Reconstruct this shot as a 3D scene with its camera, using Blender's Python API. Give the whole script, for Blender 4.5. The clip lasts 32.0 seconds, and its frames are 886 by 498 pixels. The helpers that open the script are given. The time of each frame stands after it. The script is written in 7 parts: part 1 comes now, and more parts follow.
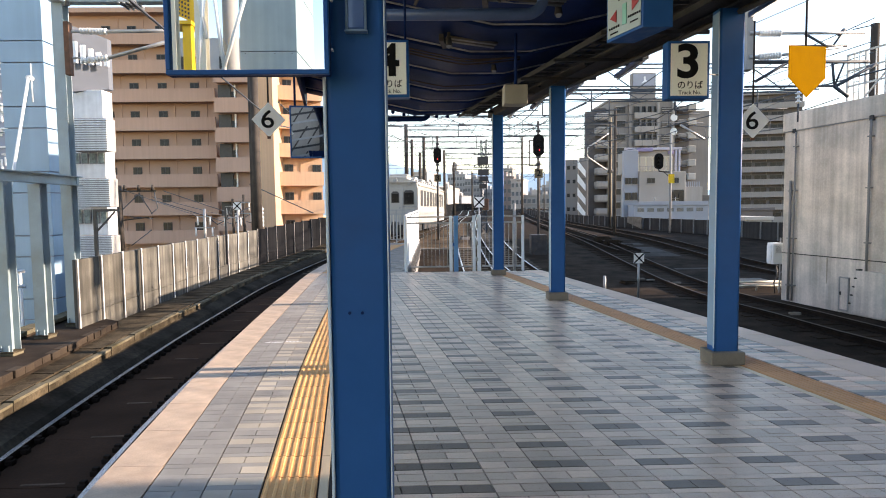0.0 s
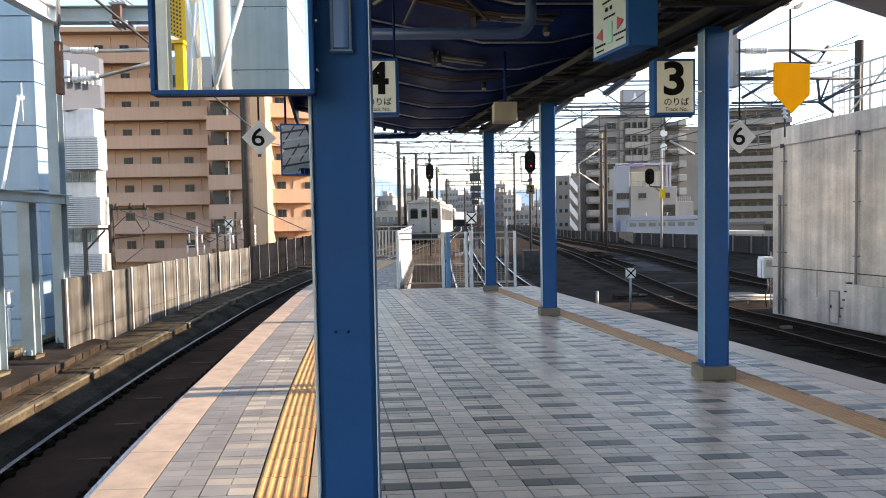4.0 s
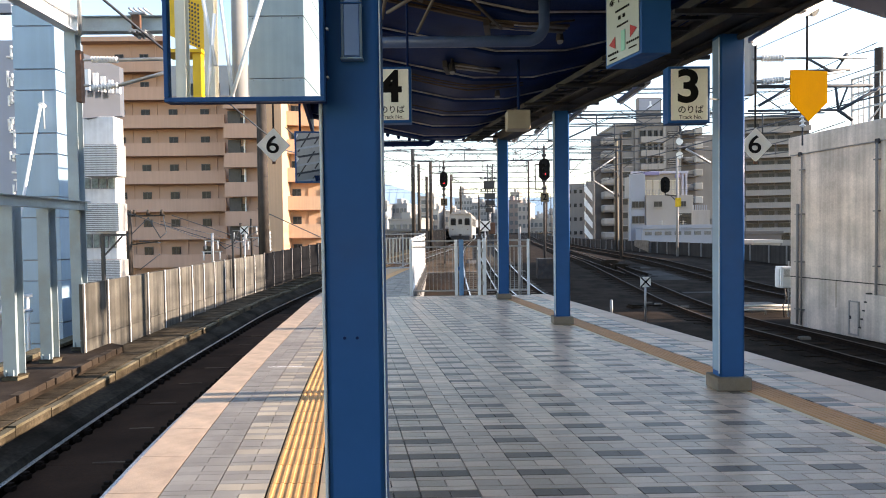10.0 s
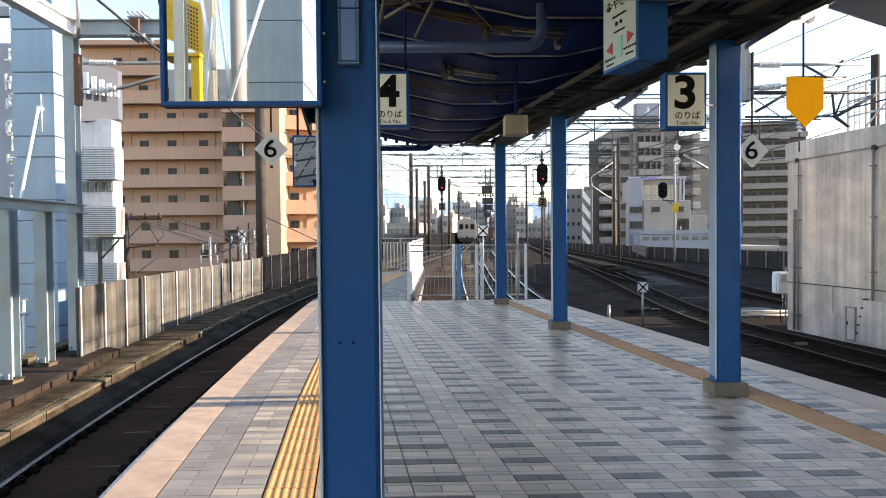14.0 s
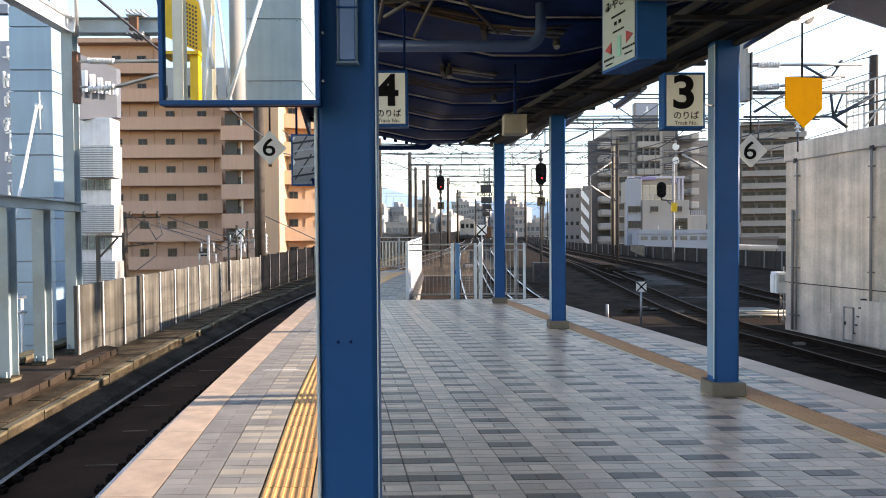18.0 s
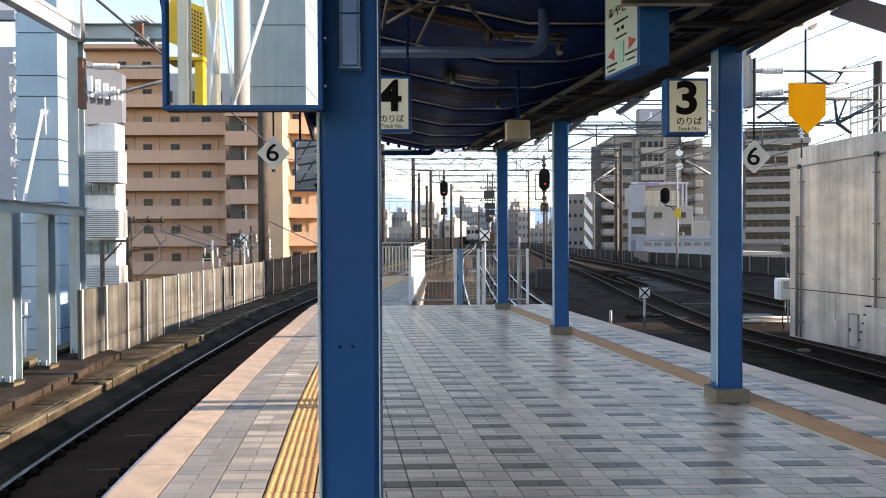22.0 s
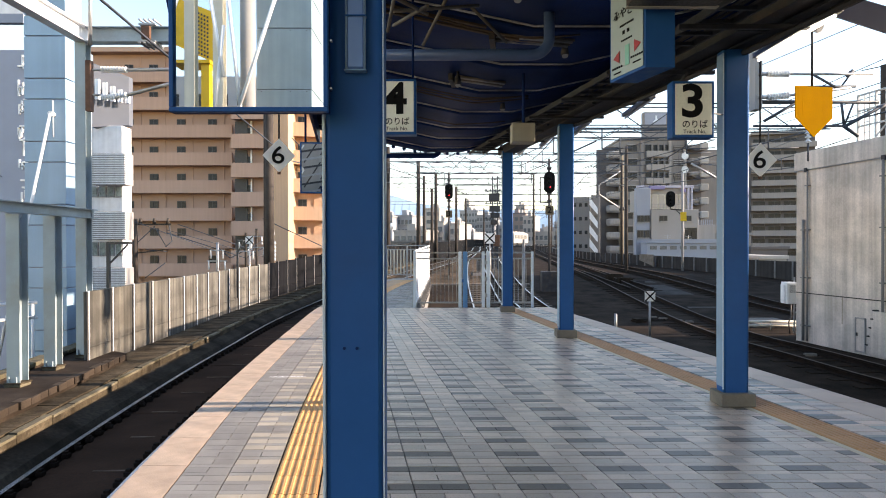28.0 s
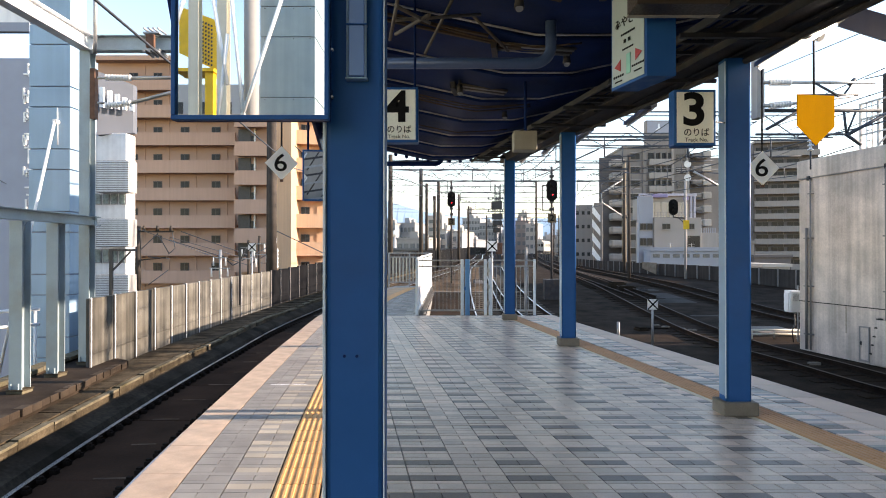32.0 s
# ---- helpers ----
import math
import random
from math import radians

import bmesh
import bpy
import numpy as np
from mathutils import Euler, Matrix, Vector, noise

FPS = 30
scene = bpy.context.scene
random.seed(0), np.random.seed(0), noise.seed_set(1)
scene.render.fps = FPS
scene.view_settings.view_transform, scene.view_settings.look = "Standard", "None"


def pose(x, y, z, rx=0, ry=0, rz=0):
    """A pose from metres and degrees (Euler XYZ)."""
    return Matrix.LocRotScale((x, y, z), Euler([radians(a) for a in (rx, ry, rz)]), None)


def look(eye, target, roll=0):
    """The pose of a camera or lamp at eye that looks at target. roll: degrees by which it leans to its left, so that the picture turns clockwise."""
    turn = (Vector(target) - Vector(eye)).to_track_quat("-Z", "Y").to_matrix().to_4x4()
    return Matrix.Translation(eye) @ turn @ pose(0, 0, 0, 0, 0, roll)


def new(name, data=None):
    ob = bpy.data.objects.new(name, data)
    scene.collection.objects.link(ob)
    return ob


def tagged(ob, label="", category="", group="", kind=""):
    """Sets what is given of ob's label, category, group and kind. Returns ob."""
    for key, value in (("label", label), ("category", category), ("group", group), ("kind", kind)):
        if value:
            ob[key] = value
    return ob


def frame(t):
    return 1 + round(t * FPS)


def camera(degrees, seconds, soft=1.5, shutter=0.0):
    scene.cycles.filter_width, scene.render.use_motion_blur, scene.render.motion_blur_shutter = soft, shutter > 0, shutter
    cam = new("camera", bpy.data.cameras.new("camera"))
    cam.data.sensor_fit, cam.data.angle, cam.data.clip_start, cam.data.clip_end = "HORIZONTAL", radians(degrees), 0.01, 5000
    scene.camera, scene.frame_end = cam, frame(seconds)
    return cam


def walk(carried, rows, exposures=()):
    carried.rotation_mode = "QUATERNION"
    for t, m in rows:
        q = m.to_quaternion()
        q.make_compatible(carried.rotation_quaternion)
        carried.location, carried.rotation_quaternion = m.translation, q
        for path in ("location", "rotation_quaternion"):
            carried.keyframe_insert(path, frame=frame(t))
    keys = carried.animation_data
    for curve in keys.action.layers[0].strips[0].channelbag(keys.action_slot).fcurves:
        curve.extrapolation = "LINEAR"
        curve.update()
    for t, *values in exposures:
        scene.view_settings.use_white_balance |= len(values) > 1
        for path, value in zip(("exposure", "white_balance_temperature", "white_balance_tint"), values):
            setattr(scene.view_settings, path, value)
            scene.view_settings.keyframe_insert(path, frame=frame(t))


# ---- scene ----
# The world: x to the right, y along the platform away from the camera, z up; the platform's top is z = 0.

# ---------- camera and its way ----------
cam = camera(72.46, 32.0, soft=1.0)

# seconds, x, y, z, pitch, yaw, roll of the hand-held camera
PATH = [
    (0, -0.0724, 0.0004, 1.5296, -3.794, -1.348, -0.644),
    (0.5, -0.0639, 0.0005, 1.5333, -3.736, -2.143, -0.859),
    (1, -0.0662, 0.0005, 1.5341, -3.511, -1.541, -0.93),
    (1.5, -0.064, 0.0008, 1.5324, -3.168, -1.316, -0.76),
    (2, -0.061, 0.0008, 1.5313, -3.134, -1.353, -0.752),
    (2.5, -0.0564, 0.0008, 1.5336, -3.141, -1.539, -0.808),
    (3, -0.0525, 0.0006, 1.5346, -2.901, -1.637, -0.954),
    (3.5, -0.0475, 0.0005, 1.5359, -2.592, -2.012, -0.999),
    (5.5, -0.0387, 0.0008, 1.5331, -1.721, -1.406, -1.152),
    (6, -0.0361, 0.0007, 1.5315, -1.857, -0.92, -1.124),
    (6.5, -0.0333, 0.0008, 1.534, -2.014, -1.114, -1.168),
    (7, -0.0298, 0.001, 1.5337, -2.001, -1.207, -1.328),
    (7.5, -0.0291, 0.0011, 1.5356, -1.999, -1.108, -1.356),
    (8, -0.0284, 0.0009, 1.5333, -1.74, -0.795, -0.917),
    (8.5, -0.0254, 0.0007, 1.5307, -1.452, -0.685, -0.864),
    (9, -0.0253, 0.0009, 1.532, -1.293, -0.766, -0.887),
    (9.5, -0.0254, 0.0007, 1.5326, -1.307, -0.791, -0.785),
    (10, -0.0241, 0.0008, 1.5323, -1.535, -0.684, -0.736),
    (10.5, -0.0244, 0.0005, 1.5316, -1.747, -0.569, -0.711),
    (11, -0.0269, 0.0003, 1.5309, -1.876, -0.39, -0.575),
    (11.5, -0.0249, 0.0003, 1.5302, -1.905, -0.279, -0.516),
    (12, -0.0225, 0.0001, 1.5313, -1.962, -0.273, -0.543),
    (12.5, -0.023, 0.0002, 1.5333, -1.783, -0.273, -0.565),
    (13, -0.0199, 0.0003, 1.5324, -1.454, -0.395, -0.554),
    (13.5, -0.0171, 0.0004, 1.534, -1.246, -0.672, -0.536),
    (14, -0.0169, 0.0006, 1.5336, -1.117, -0.887, -0.533),
    (14.5, -0.017, 0.0006, 1.5353, -1.171, -1.199, -0.494),
    (16.5, -0.0176, 0.0005, 1.5384, -1.939, -1.994, -0.479),
    (17, -0.0182, 0.0006, 1.5379, -1.683, -1.628, -0.559),
    (17.5, -0.0145, 0.0003, 1.5353, -1.324, -1.263, -0.497),
    (18, -0.015, 0.0002, 1.5358, -1.207, -1.008, -0.388),
    (18.5, -0.0148, 0, 1.5351, -1.167, -0.801, -0.296),
    (19, -0.0159, -0.0001, 1.5346, -0.99, -0.653, -0.453),
    (19.5, -0.0145, 0.0001, 1.5312, -0.791, -0.485, -0.412),
    (20, -0.0144, -0.0002, 1.5325, -0.767, -0.431, -0.32),
    (20.5, -0.012, 0.0001, 1.5338, -0.789, -0.725, -0.212),
    (21, -0.0099, 0, 1.5355, -0.86, -0.943, -0.196),
    (21.5, -0.0106, 0.0002, 1.537, -0.834, -0.886, -0.181),
    (22, -0.0093, -0.0001, 1.5333, -0.683, -0.7, -0.258),
    (22.5, -0.0076, -0.0002, 1.533, -0.58, -0.608, -0.325),
    (23, -0.0097, -0.0001, 1.5345, -0.497, -0.617, -0.335),
    (23.5, -0.0097, -0.0001, 1.5346, -0.319, -0.58, -0.53),
    (24, -0.0055, 0.0002, 1.5333, 0.101, -0.5, -0.48),
    (24.5, -0.0035, 0.0004, 1.5341, 0.432, -0.532, -0.323),
    (25, -0.0041, 0.0003, 1.5328, 0.498, -0.655, -0.195),
    (25.5, -0.0048, 0.0005, 1.5354, 0.501, -0.568, -0.15),
    (27.5, -0.0074, 0.0002, 1.53, -0.129, -0.228, -0.078),
    (28, -0.0091, 0.0002, 1.5298, -0.406, -0.246, -0.102),
    (28.5, -0.0091, 0.0002, 1.5296, -0.448, -0.245, -0.094),
    (29, -0.0093, 0.0002, 1.5313, -0.417, -0.238, -0.136),
    (29.5, -0.0079, -0.0002, 1.5308, -0.329, -0.139, -0.123),
    (30, -0.0027, -0.0001, 1.5319, -0.065, -0.123, -0.159),
    (30.5, 0.0009, 0, 1.5313, 0.281, -0.21, -0.072),
    (31, 0.0014, -0.0002, 1.5304, 0.523, -0.224, -0.105),
    (31.5, 0.0008, -0.0001, 1.5309, 0.565, -0.084, -0.122),
    (32, 0, 0, 1.53, 0.321, -0, -0),
]

walk(cam, [(t, pose(x, y, z, 0, 0, yaw) @ pose(0, 0, 0, 90 + pitch, 0, 0) @ pose(0, 0, 0, 0, 0, roll))
           for t, x, y, z, pitch, yaw, roll in PATH],
     exposures=[(0, 1.78, 7750, 20), (32, 1.74, 7750, 20)])

# ---------- world, sun, exposure ----------
SUN_EL, SUN_AZ = 17.7, 88.4      # degrees; azimuth clockwise from +y
world = bpy.data.worlds.new("sky")
scene.world = world
world.use_nodes = True
nt = world.node_tree
sky = nt.nodes.new("ShaderNodeTexSky")
sky.sky_type = "NISHITA"
sky.sun_disc = False
sky.sun_elevation = radians(SUN_EL)
sky.sun_rotation = radians(SUN_AZ)
sky.air_density, sky.dust_density, sky.ozone_density = 1.0, 0.1, 1.0
soft_sky = nt.nodes.new("ShaderNodeHueSaturation")
soft_sky.inputs["Saturation"].default_value = 1.1
nt.links.new(sky.outputs[0], soft_sky.inputs["Color"])
nt.links.new(soft_sky.outputs[0], nt.nodes["Background"].inputs[0])
nt.nodes["Background"].inputs[1].default_value = 0.15
sun = new("sun", bpy.data.lights.new("sun", "SUN"))
sun.data.energy, sun.data.angle, sun.data.color = 3.6, radians(0.6), (1.0, 0.915, 0.79)
sun_way = Vector((math.sin(radians(SUN_AZ)) * math.cos(radians(SUN_EL)),
                  math.cos(radians(SUN_AZ)) * math.cos(radians(SUN_EL)), math.sin(radians(SUN_EL))))
sun.matrix_world = look(sun_way * 60, (0, 0, 0))


# ---------- materials ----------
def material(name, color, rough=0.6, metal=0.0, var=0.25, scale=6.0, fine=60.0, bump=0.15, stain=None, streak=0.0,
             pieces=0.0, spec=0.5, coat=0.0):
    """A surface with variation at two scales. stain: a second colour in patches; streak: vertical run marks;
    pieces: how much alike pieces differ in lightness."""
    m = bpy.data.materials.new(name)
    m.use_nodes = True
    t = m.node_tree
    n, link = t.nodes, t.links.new
    b = n["Principled BSDF"]
    b.inputs["Roughness"].default_value, b.inputs["Metallic"].default_value = rough, metal
    b.inputs["Specular IOR Level"].default_value = spec
    b.inputs["Coat Weight"].default_value = coat
    geo = n.new("ShaderNodeTexCoord")
    place = geo.outputs["Object"]
    big = n.new("ShaderNodeTexNoise")
    big.inputs["Scale"].default_value, big.inputs["Detail"].default_value = scale, 5
    link(place, big.inputs["Vector"])
    small = n.new("ShaderNodeTexNoise")
    small.inputs["Scale"].default_value, small.inputs["Detail"].default_value = fine, 3
    link(place, small.inputs["Vector"])

    def mix(kind, fac, a, c):
        x = n.new("ShaderNodeMix")
        x.data_type, x.blend_type = "RGBA", kind
        for socket, v in ((x.inputs[0], fac), (x.inputs[6], a), (x.inputs[7], c)):
            if isinstance(v, (int, float)):
                socket.default_value = v
            elif isinstance(v, tuple):
                socket.default_value = (*v, 1)
            else:
                link(v, socket)
        return x.outputs[2]

    def ramp(source, lo, hi, a, c):
        r = n.new("ShaderNodeMapRange")
        r.inputs[1].default_value, r.inputs[2].default_value = lo, hi
        r.inputs[3].default_value, r.inputs[4].default_value = a, c
        link(source, r.inputs[0])
        return r.outputs[0]

    def grey(source):
        c = n.new("ShaderNodeCombineColor")
        for i in range(3):
            link(source, c.inputs[i])
        return c.outputs[0]

    col = mix("MULTIPLY", 1.0, color, grey(ramp(big.outputs["Fac"], 0.3, 0.7, 1 - var, 1 + var * 0.5)))
    col = mix("MULTIPLY", 1.0, col, grey(ramp(small.outputs["Fac"], 0.3, 0.7, 1 - var * 0.5, 1 + var * 0.3)))
    if stain:
        far = n.new("ShaderNodeTexNoise")
        far.inputs["Scale"].default_value, far.inputs["Detail"].default_value = scale * 0.45, 8
        far.inputs["Roughness"].default_value = 0.65
        link(place, far.inputs["Vector"])
        col = mix("MIX", ramp(far.outputs["Fac"], 0.5, 0.68, 0.0, 0.8), col, stain)
    if streak:
        mp = n.new("ShaderNodeMapping")
        mp.inputs["Scale"].default_value = (3.5, 3.5, 0.12)
        link(place, mp.inputs["Vector"])
        run = n.new("ShaderNodeTexNoise")
        run.inputs["Scale"].default_value, run.inputs["Detail"].default_value = 1.6, 6
        link(mp.outputs[0], run.inputs["Vector"])
        col = mix("MULTIPLY", streak, col, grey(ramp(run.outputs["Fac"], 0.38, 0.62, 0.45, 1.1)))
    if pieces:
        info, geom = n.new("ShaderNodeObjectInfo"), n.new("ShaderNodeNewGeometry")
        add = n.new("ShaderNodeMath")
        add.operation = "ADD"
        link(info.outputs["Random"], add.inputs[0])
        link(geom.outputs["Random Per Island"], add.inputs[1])
        fr = n.new("ShaderNodeMath")
        fr.operation = "FRACT"
        link(add.outputs[0], fr.inputs[0])
        col = mix("MULTIPLY", 1.0, col, grey(ramp(fr.outputs[0], 0, 1, 1 - pieces, 1 + pieces)))
    link(col, b.inputs["Base Color"])
    link(ramp(small.outputs["Fac"], 0.3, 0.7, max(0.02, rough - 0.1), min(1, rough + 0.12)), b.inputs["Roughness"])
    if bump:
        bp = n.new("ShaderNodeBump")
        bp.inputs["Strength"].default_value, bp.inputs["Distance"].default_value = bump, 0.01
        link(small.outputs["Fac"], bp.inputs["Height"])
        link(bp.outputs[0], b.inputs["Normal"])
    return m


def glow(name, color, strength):
    m = bpy.data.materials.new(name)
    m.use_nodes = True
    b = m.node_tree.nodes["Principled BSDF"]
    b.inputs["Base Color"].default_value = (*color, 1)
    b.inputs["Emission Color"].default_value = (*color, 1)
    b.inputs["Emission Strength"].default_value = strength
    return m


BLUE = material("blue_paint", (0.0115, 0.092, 0.285), 0.38, 0.0, 0.12, 0.9, 9, 0.0, spec=0.16, stain=(0.0105, 0.076, 0.245))
# paler blue that paints in bright reflections on column sides and duct edges
BLUESHEEN = material("reflection_pale_blue_paint", (0.2, 0.33, 0.48), 0.4, 0.0, 0.15, 2, 30, 0.0, streak=0.2)
NAVY = material("navy_paint", (0.0075, 0.027, 0.118), 0.45, 0.0, 0.5, 1.5, 70, 0.03, stain=(0.0045, 0.015, 0.06), spec=0.045)
DARKSTEEL = material("dark_steel", (0.05, 0.05, 0.055), 0.6, 0.4, 0.35, 5, 80, 0.1, stain=(0.09, 0.06, 0.04))
TRAY = material("galvanised_dull", (0.042, 0.044, 0.05), 0.6, 0.0, 0.35, 4, 60, 0.1, stain=(0.042, 0.037, 0.035), spec=0.3)
GALV = material("galvanised_steel", (0.36, 0.37, 0.38), 0.5, 0.6, 0.2, 4, 90, 0.06)
WIRE = material("wire_steel", (0.06, 0.072, 0.09), 0.6, 0.0, 0.2, 4, 60, 0.0, spec=0.2)
POLE = material("weathered_pole", (0.066, 0.055, 0.048), 0.85, 0.0, 0.35, 2, 40, 0.1, streak=0.4, spec=0.15)
WHITE = material("white_paint", (0.84, 0.85, 0.86), 0.5, 0.0, 0.1, 2.5, 60, 0.04, streak=0.15)
CREAM = material("cream_paint", (0.62, 0.58, 0.48), 0.4, 0.0, 0.1, 2, 60, 0.03, streak=0.15)
PALEBLUE = material("pale_blue_panel", (0.27, 0.415, 0.55), 0.42, 0.0, 0.1, 1.2, 60, 0.04, streak=0.12)
MINT = material("pale_green_steel", (0.31, 0.39, 0.43), 0.5, 0.1, 0.18, 2, 70, 0.06, stain=(0.25, 0.27, 0.24))
GREYBLUE = material("grey_blue_cladding", (0.27, 0.31, 0.4), 0.6, 0.0, 0.08, 1, 30, 0.04)
CONC = material("concrete", (0.68, 0.585, 0.515), 0.88, 0.0, 0.22, 1.6, 25, 0.2, stain=(0.4, 0.37, 0.325), streak=0.45, spec=0.2)
WALLCONC = material("wall_concrete", (0.152, 0.143, 0.124), 0.88, 0.0, 0.5, 1.8, 45, 0.3, stain=(0.085, 0.075, 0.058), streak=1.0, pieces=0.08)
DARKWALL = material("dark_wall_panel", (0.052, 0.048, 0.047), 0.95, 0.0, 0.25, 1.5, 45, 0.15, streak=0.5, pieces=0.12, spec=0.1)
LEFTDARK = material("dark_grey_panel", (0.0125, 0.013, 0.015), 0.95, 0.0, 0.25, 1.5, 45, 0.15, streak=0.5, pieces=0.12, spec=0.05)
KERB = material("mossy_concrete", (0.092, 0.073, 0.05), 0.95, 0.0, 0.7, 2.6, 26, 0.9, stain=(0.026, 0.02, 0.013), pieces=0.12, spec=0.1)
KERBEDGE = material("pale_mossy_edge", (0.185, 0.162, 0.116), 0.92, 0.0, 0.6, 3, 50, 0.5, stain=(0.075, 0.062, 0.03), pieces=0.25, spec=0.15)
BALLAST = material("dark_ballast", (0.037, 0.0255, 0.0185), 0.97, 0.0, 0.7, 1.5, 18, 0.9, stain=(0.023, 0.016, 0.012), spec=0.05)
SLEEPER = material("old_sleeper", (0.2, 0.165, 0.13), 0.95, 0.0, 0.4, 2, 30, 0.4, spec=0.1, pieces=0.25)
DARKTIE = material("oily_sleeper", (0.036, 0.025, 0.017), 0.95, 0.0, 0.4, 2, 30, 0.4, spec=0.05, pieces=0.25)
RAILTOP = material("worn_rail", (0.62, 0.62, 0.64), 0.3, 0.9, 0.12, 3, 90, 0.03)
RAILDULL = material("dull_rail", (0.1, 0.08, 0.066), 0.75, 0.0, 0.25, 3, 90, 0.03, spec=0.2)
RAILSIDE = material("rusty_rail", (0.024, 0.016, 0.012), 0.9, 0.0, 0.35, 5, 70, 0.2, spec=0.1)
DRAINDIRT = material("gritty_dark_soil", (0.058, 0.048, 0.037), 0.97, 0.0, 0.8, 1.5, 20, 0.8, stain=(0.034, 0.028, 0.021), spec=0.05)
GROUND = material("dark_ground", (0.05, 0.042, 0.036), 0.97, 0.0, 0.4, 0.6, 14, 0.5, stain=(0.032, 0.026, 0.022), spec=0.05)
TILE = material("grey_tile", (0.645, 0.475, 0.365), 0.34, 0.0, 0.16, 3, 110, 0.1, stain=(0.45, 0.345, 0.275), pieces=0.22)
TILEB = material("bluish_tile", (0.66, 0.475, 0.37), 0.36, 0.0, 0.14, 3, 110, 0.1, stain=(0.36, 0.35, 0.35), pieces=0.3)
TILED = material("dark_tile", (0.165, 0.12, 0.092), 0.36, 0.0, 0.18, 3, 110, 0.1, pieces=0.12)
TILEA = material("sunlit_grey_tile", (0.28, 0.272, 0.26), 0.5, 0.0, 0.18, 3, 110, 0.12, stain=(0.17, 0.165, 0.16), pieces=0.12)
TILEC = material("cream_tile", (0.45, 0.405, 0.34), 0.5, 0.0, 0.16, 3, 110, 0.12, stain=(0.3, 0.28, 0.24), pieces=0.14)
TILEL = material("light_tile", (0.66, 0.465, 0.34), 0.5, 0.0, 0.14, 3, 110, 0.1, pieces=0.1)
GROUT = material("dark_grout", (0.055, 0.05, 0.045), 0.9, 0.0, 0.25, 5, 80, 0.2)
COPING = material("pink_granite_coping", (0.55, 0.42, 0.325), 0.62, 0.0, 0.28, 5, 90, 0.2, stain=(0.46, 0.32, 0.235), pieces=0.1)
TACTILE = material("yellow_tactile", (0.8, 0.42, 0.165), 0.6, 0.0, 0.28, 3, 80, 0.1, stain=(0.5, 0.29, 0.07), pieces=0.07)
TACTILEB = material("worn_tactile", (0.6, 0.29, 0.125), 0.6, 0.0, 0.16, 3, 80, 0.1, stain=(0.3, 0.18, 0.1), pieces=0.07)
# orange of the low sun put into the colour of these pavers
EDGEPAVER = material("sunlit_orange_paver", (0.62, 0.38, 0.2), 0.6, 0.0, 0.2, 3, 80, 0.1, stain=(0.42, 0.25, 0.13), pieces=0.1)
YLINE = material("pale_yellow_line", (0.64, 0.5, 0.34), 0.55, 0.0, 0.14, 3, 90, 0.06)
BASE = material("column_base_concrete", (0.2, 0.17, 0.14), 0.85, 0.0, 0.35, 4, 60, 0.3, stain=(0.13, 0.11, 0.085))
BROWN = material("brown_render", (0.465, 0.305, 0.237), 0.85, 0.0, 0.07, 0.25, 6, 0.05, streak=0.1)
# back wall behind the parapets: BROWN darkened for the shade there
BROWND = material("brown_recess_shade_wall", (0.405, 0.266, 0.21), 0.85, 0.0, 0.08, 0.25, 6, 0.05)
# same render as BROWN, brightened and warmed in colour for sunlight
ORANGE_R = material("sunlit_tone_render", (0.55, 0.355, 0.235), 0.85, 0.0, 0.07, 0.25, 6, 0.05, streak=0.1)
GREYREND = material("grey_render", (0.2, 0.192, 0.19), 0.85, 0.0, 0.1, 0.2, 5, 0.05, streak=0.15)
GREYLIGHT = material("pale_grey_render", (0.31, 0.298, 0.29), 0.85, 0.0, 0.1, 0.2, 5, 0.05, streak=0.15)
BEIGE = material("beige_render", (0.42, 0.375, 0.325), 0.85, 0.0, 0.1, 0.3, 5, 0.05)
GLASSDARK = material("dark_window_glass", (0.03, 0.032, 0.036), 0.2, 0.0, 0.3, 0.5, 5, 0.0, spec=0.18)
# FARGLASS and FARGREY carry the haze of distance in their base colour
FARGLASS = material("hazed_grey_glass", (0.09, 0.105, 0.12), 0.3, 0.0, 0.2, 0.5, 5, 0.0)
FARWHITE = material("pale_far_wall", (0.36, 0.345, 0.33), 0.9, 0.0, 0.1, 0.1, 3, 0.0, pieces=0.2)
FARGREY = material("hazed_grey_far_wall", (0.27, 0.28, 0.3), 0.9, 0.0, 0.1, 0.1, 3, 0.0, pieces=0.2)
FRAMEDK = material("dark_frame", (0.04, 0.04, 0.043), 0.5, 0.0, 0.2, 6, 60, 0.05)
SIGNBLK = material("black_sign_paint", (0.01, 0.01, 0.01), 0.9, 0.0, 0.1, 6, 60, 0.0, spec=0.1)
SIGNFACE = material("cream_sign_face", (0.88, 0.88, 0.77), 0.35, 0.0, 0.06, 2.5, 60, 0.0)
SIGNWHITE = material("white_sign_face", (0.78, 0.78, 0.76), 0.45, 0.0, 0.06, 3, 60, 0.0)
RED = material("red_paint", (0.38, 0.018, 0.02), 0.5, 0.0, 0.1, 6, 60, 0.0)
GREEN = material("green_paint", (0.2, 0.5, 0.4), 0.5, 0.0, 0.1, 6, 60, 0.0)
SHIELD = material("orange_yellow_sheet", (0.82, 0.36, 0.0), 0.75, 0.0, 0.08, 3, 60, 0.03, spec=0.03)
YELLOW = material("yellow_steel", (0.78, 0.47, 0.01), 0.45, 0.0, 0.12, 3, 60, 0.03)
BRASS = material("rusty_brown_plate", (0.16, 0.075, 0.045), 0.7, 0.3, 0.4, 8, 60, 0.15)
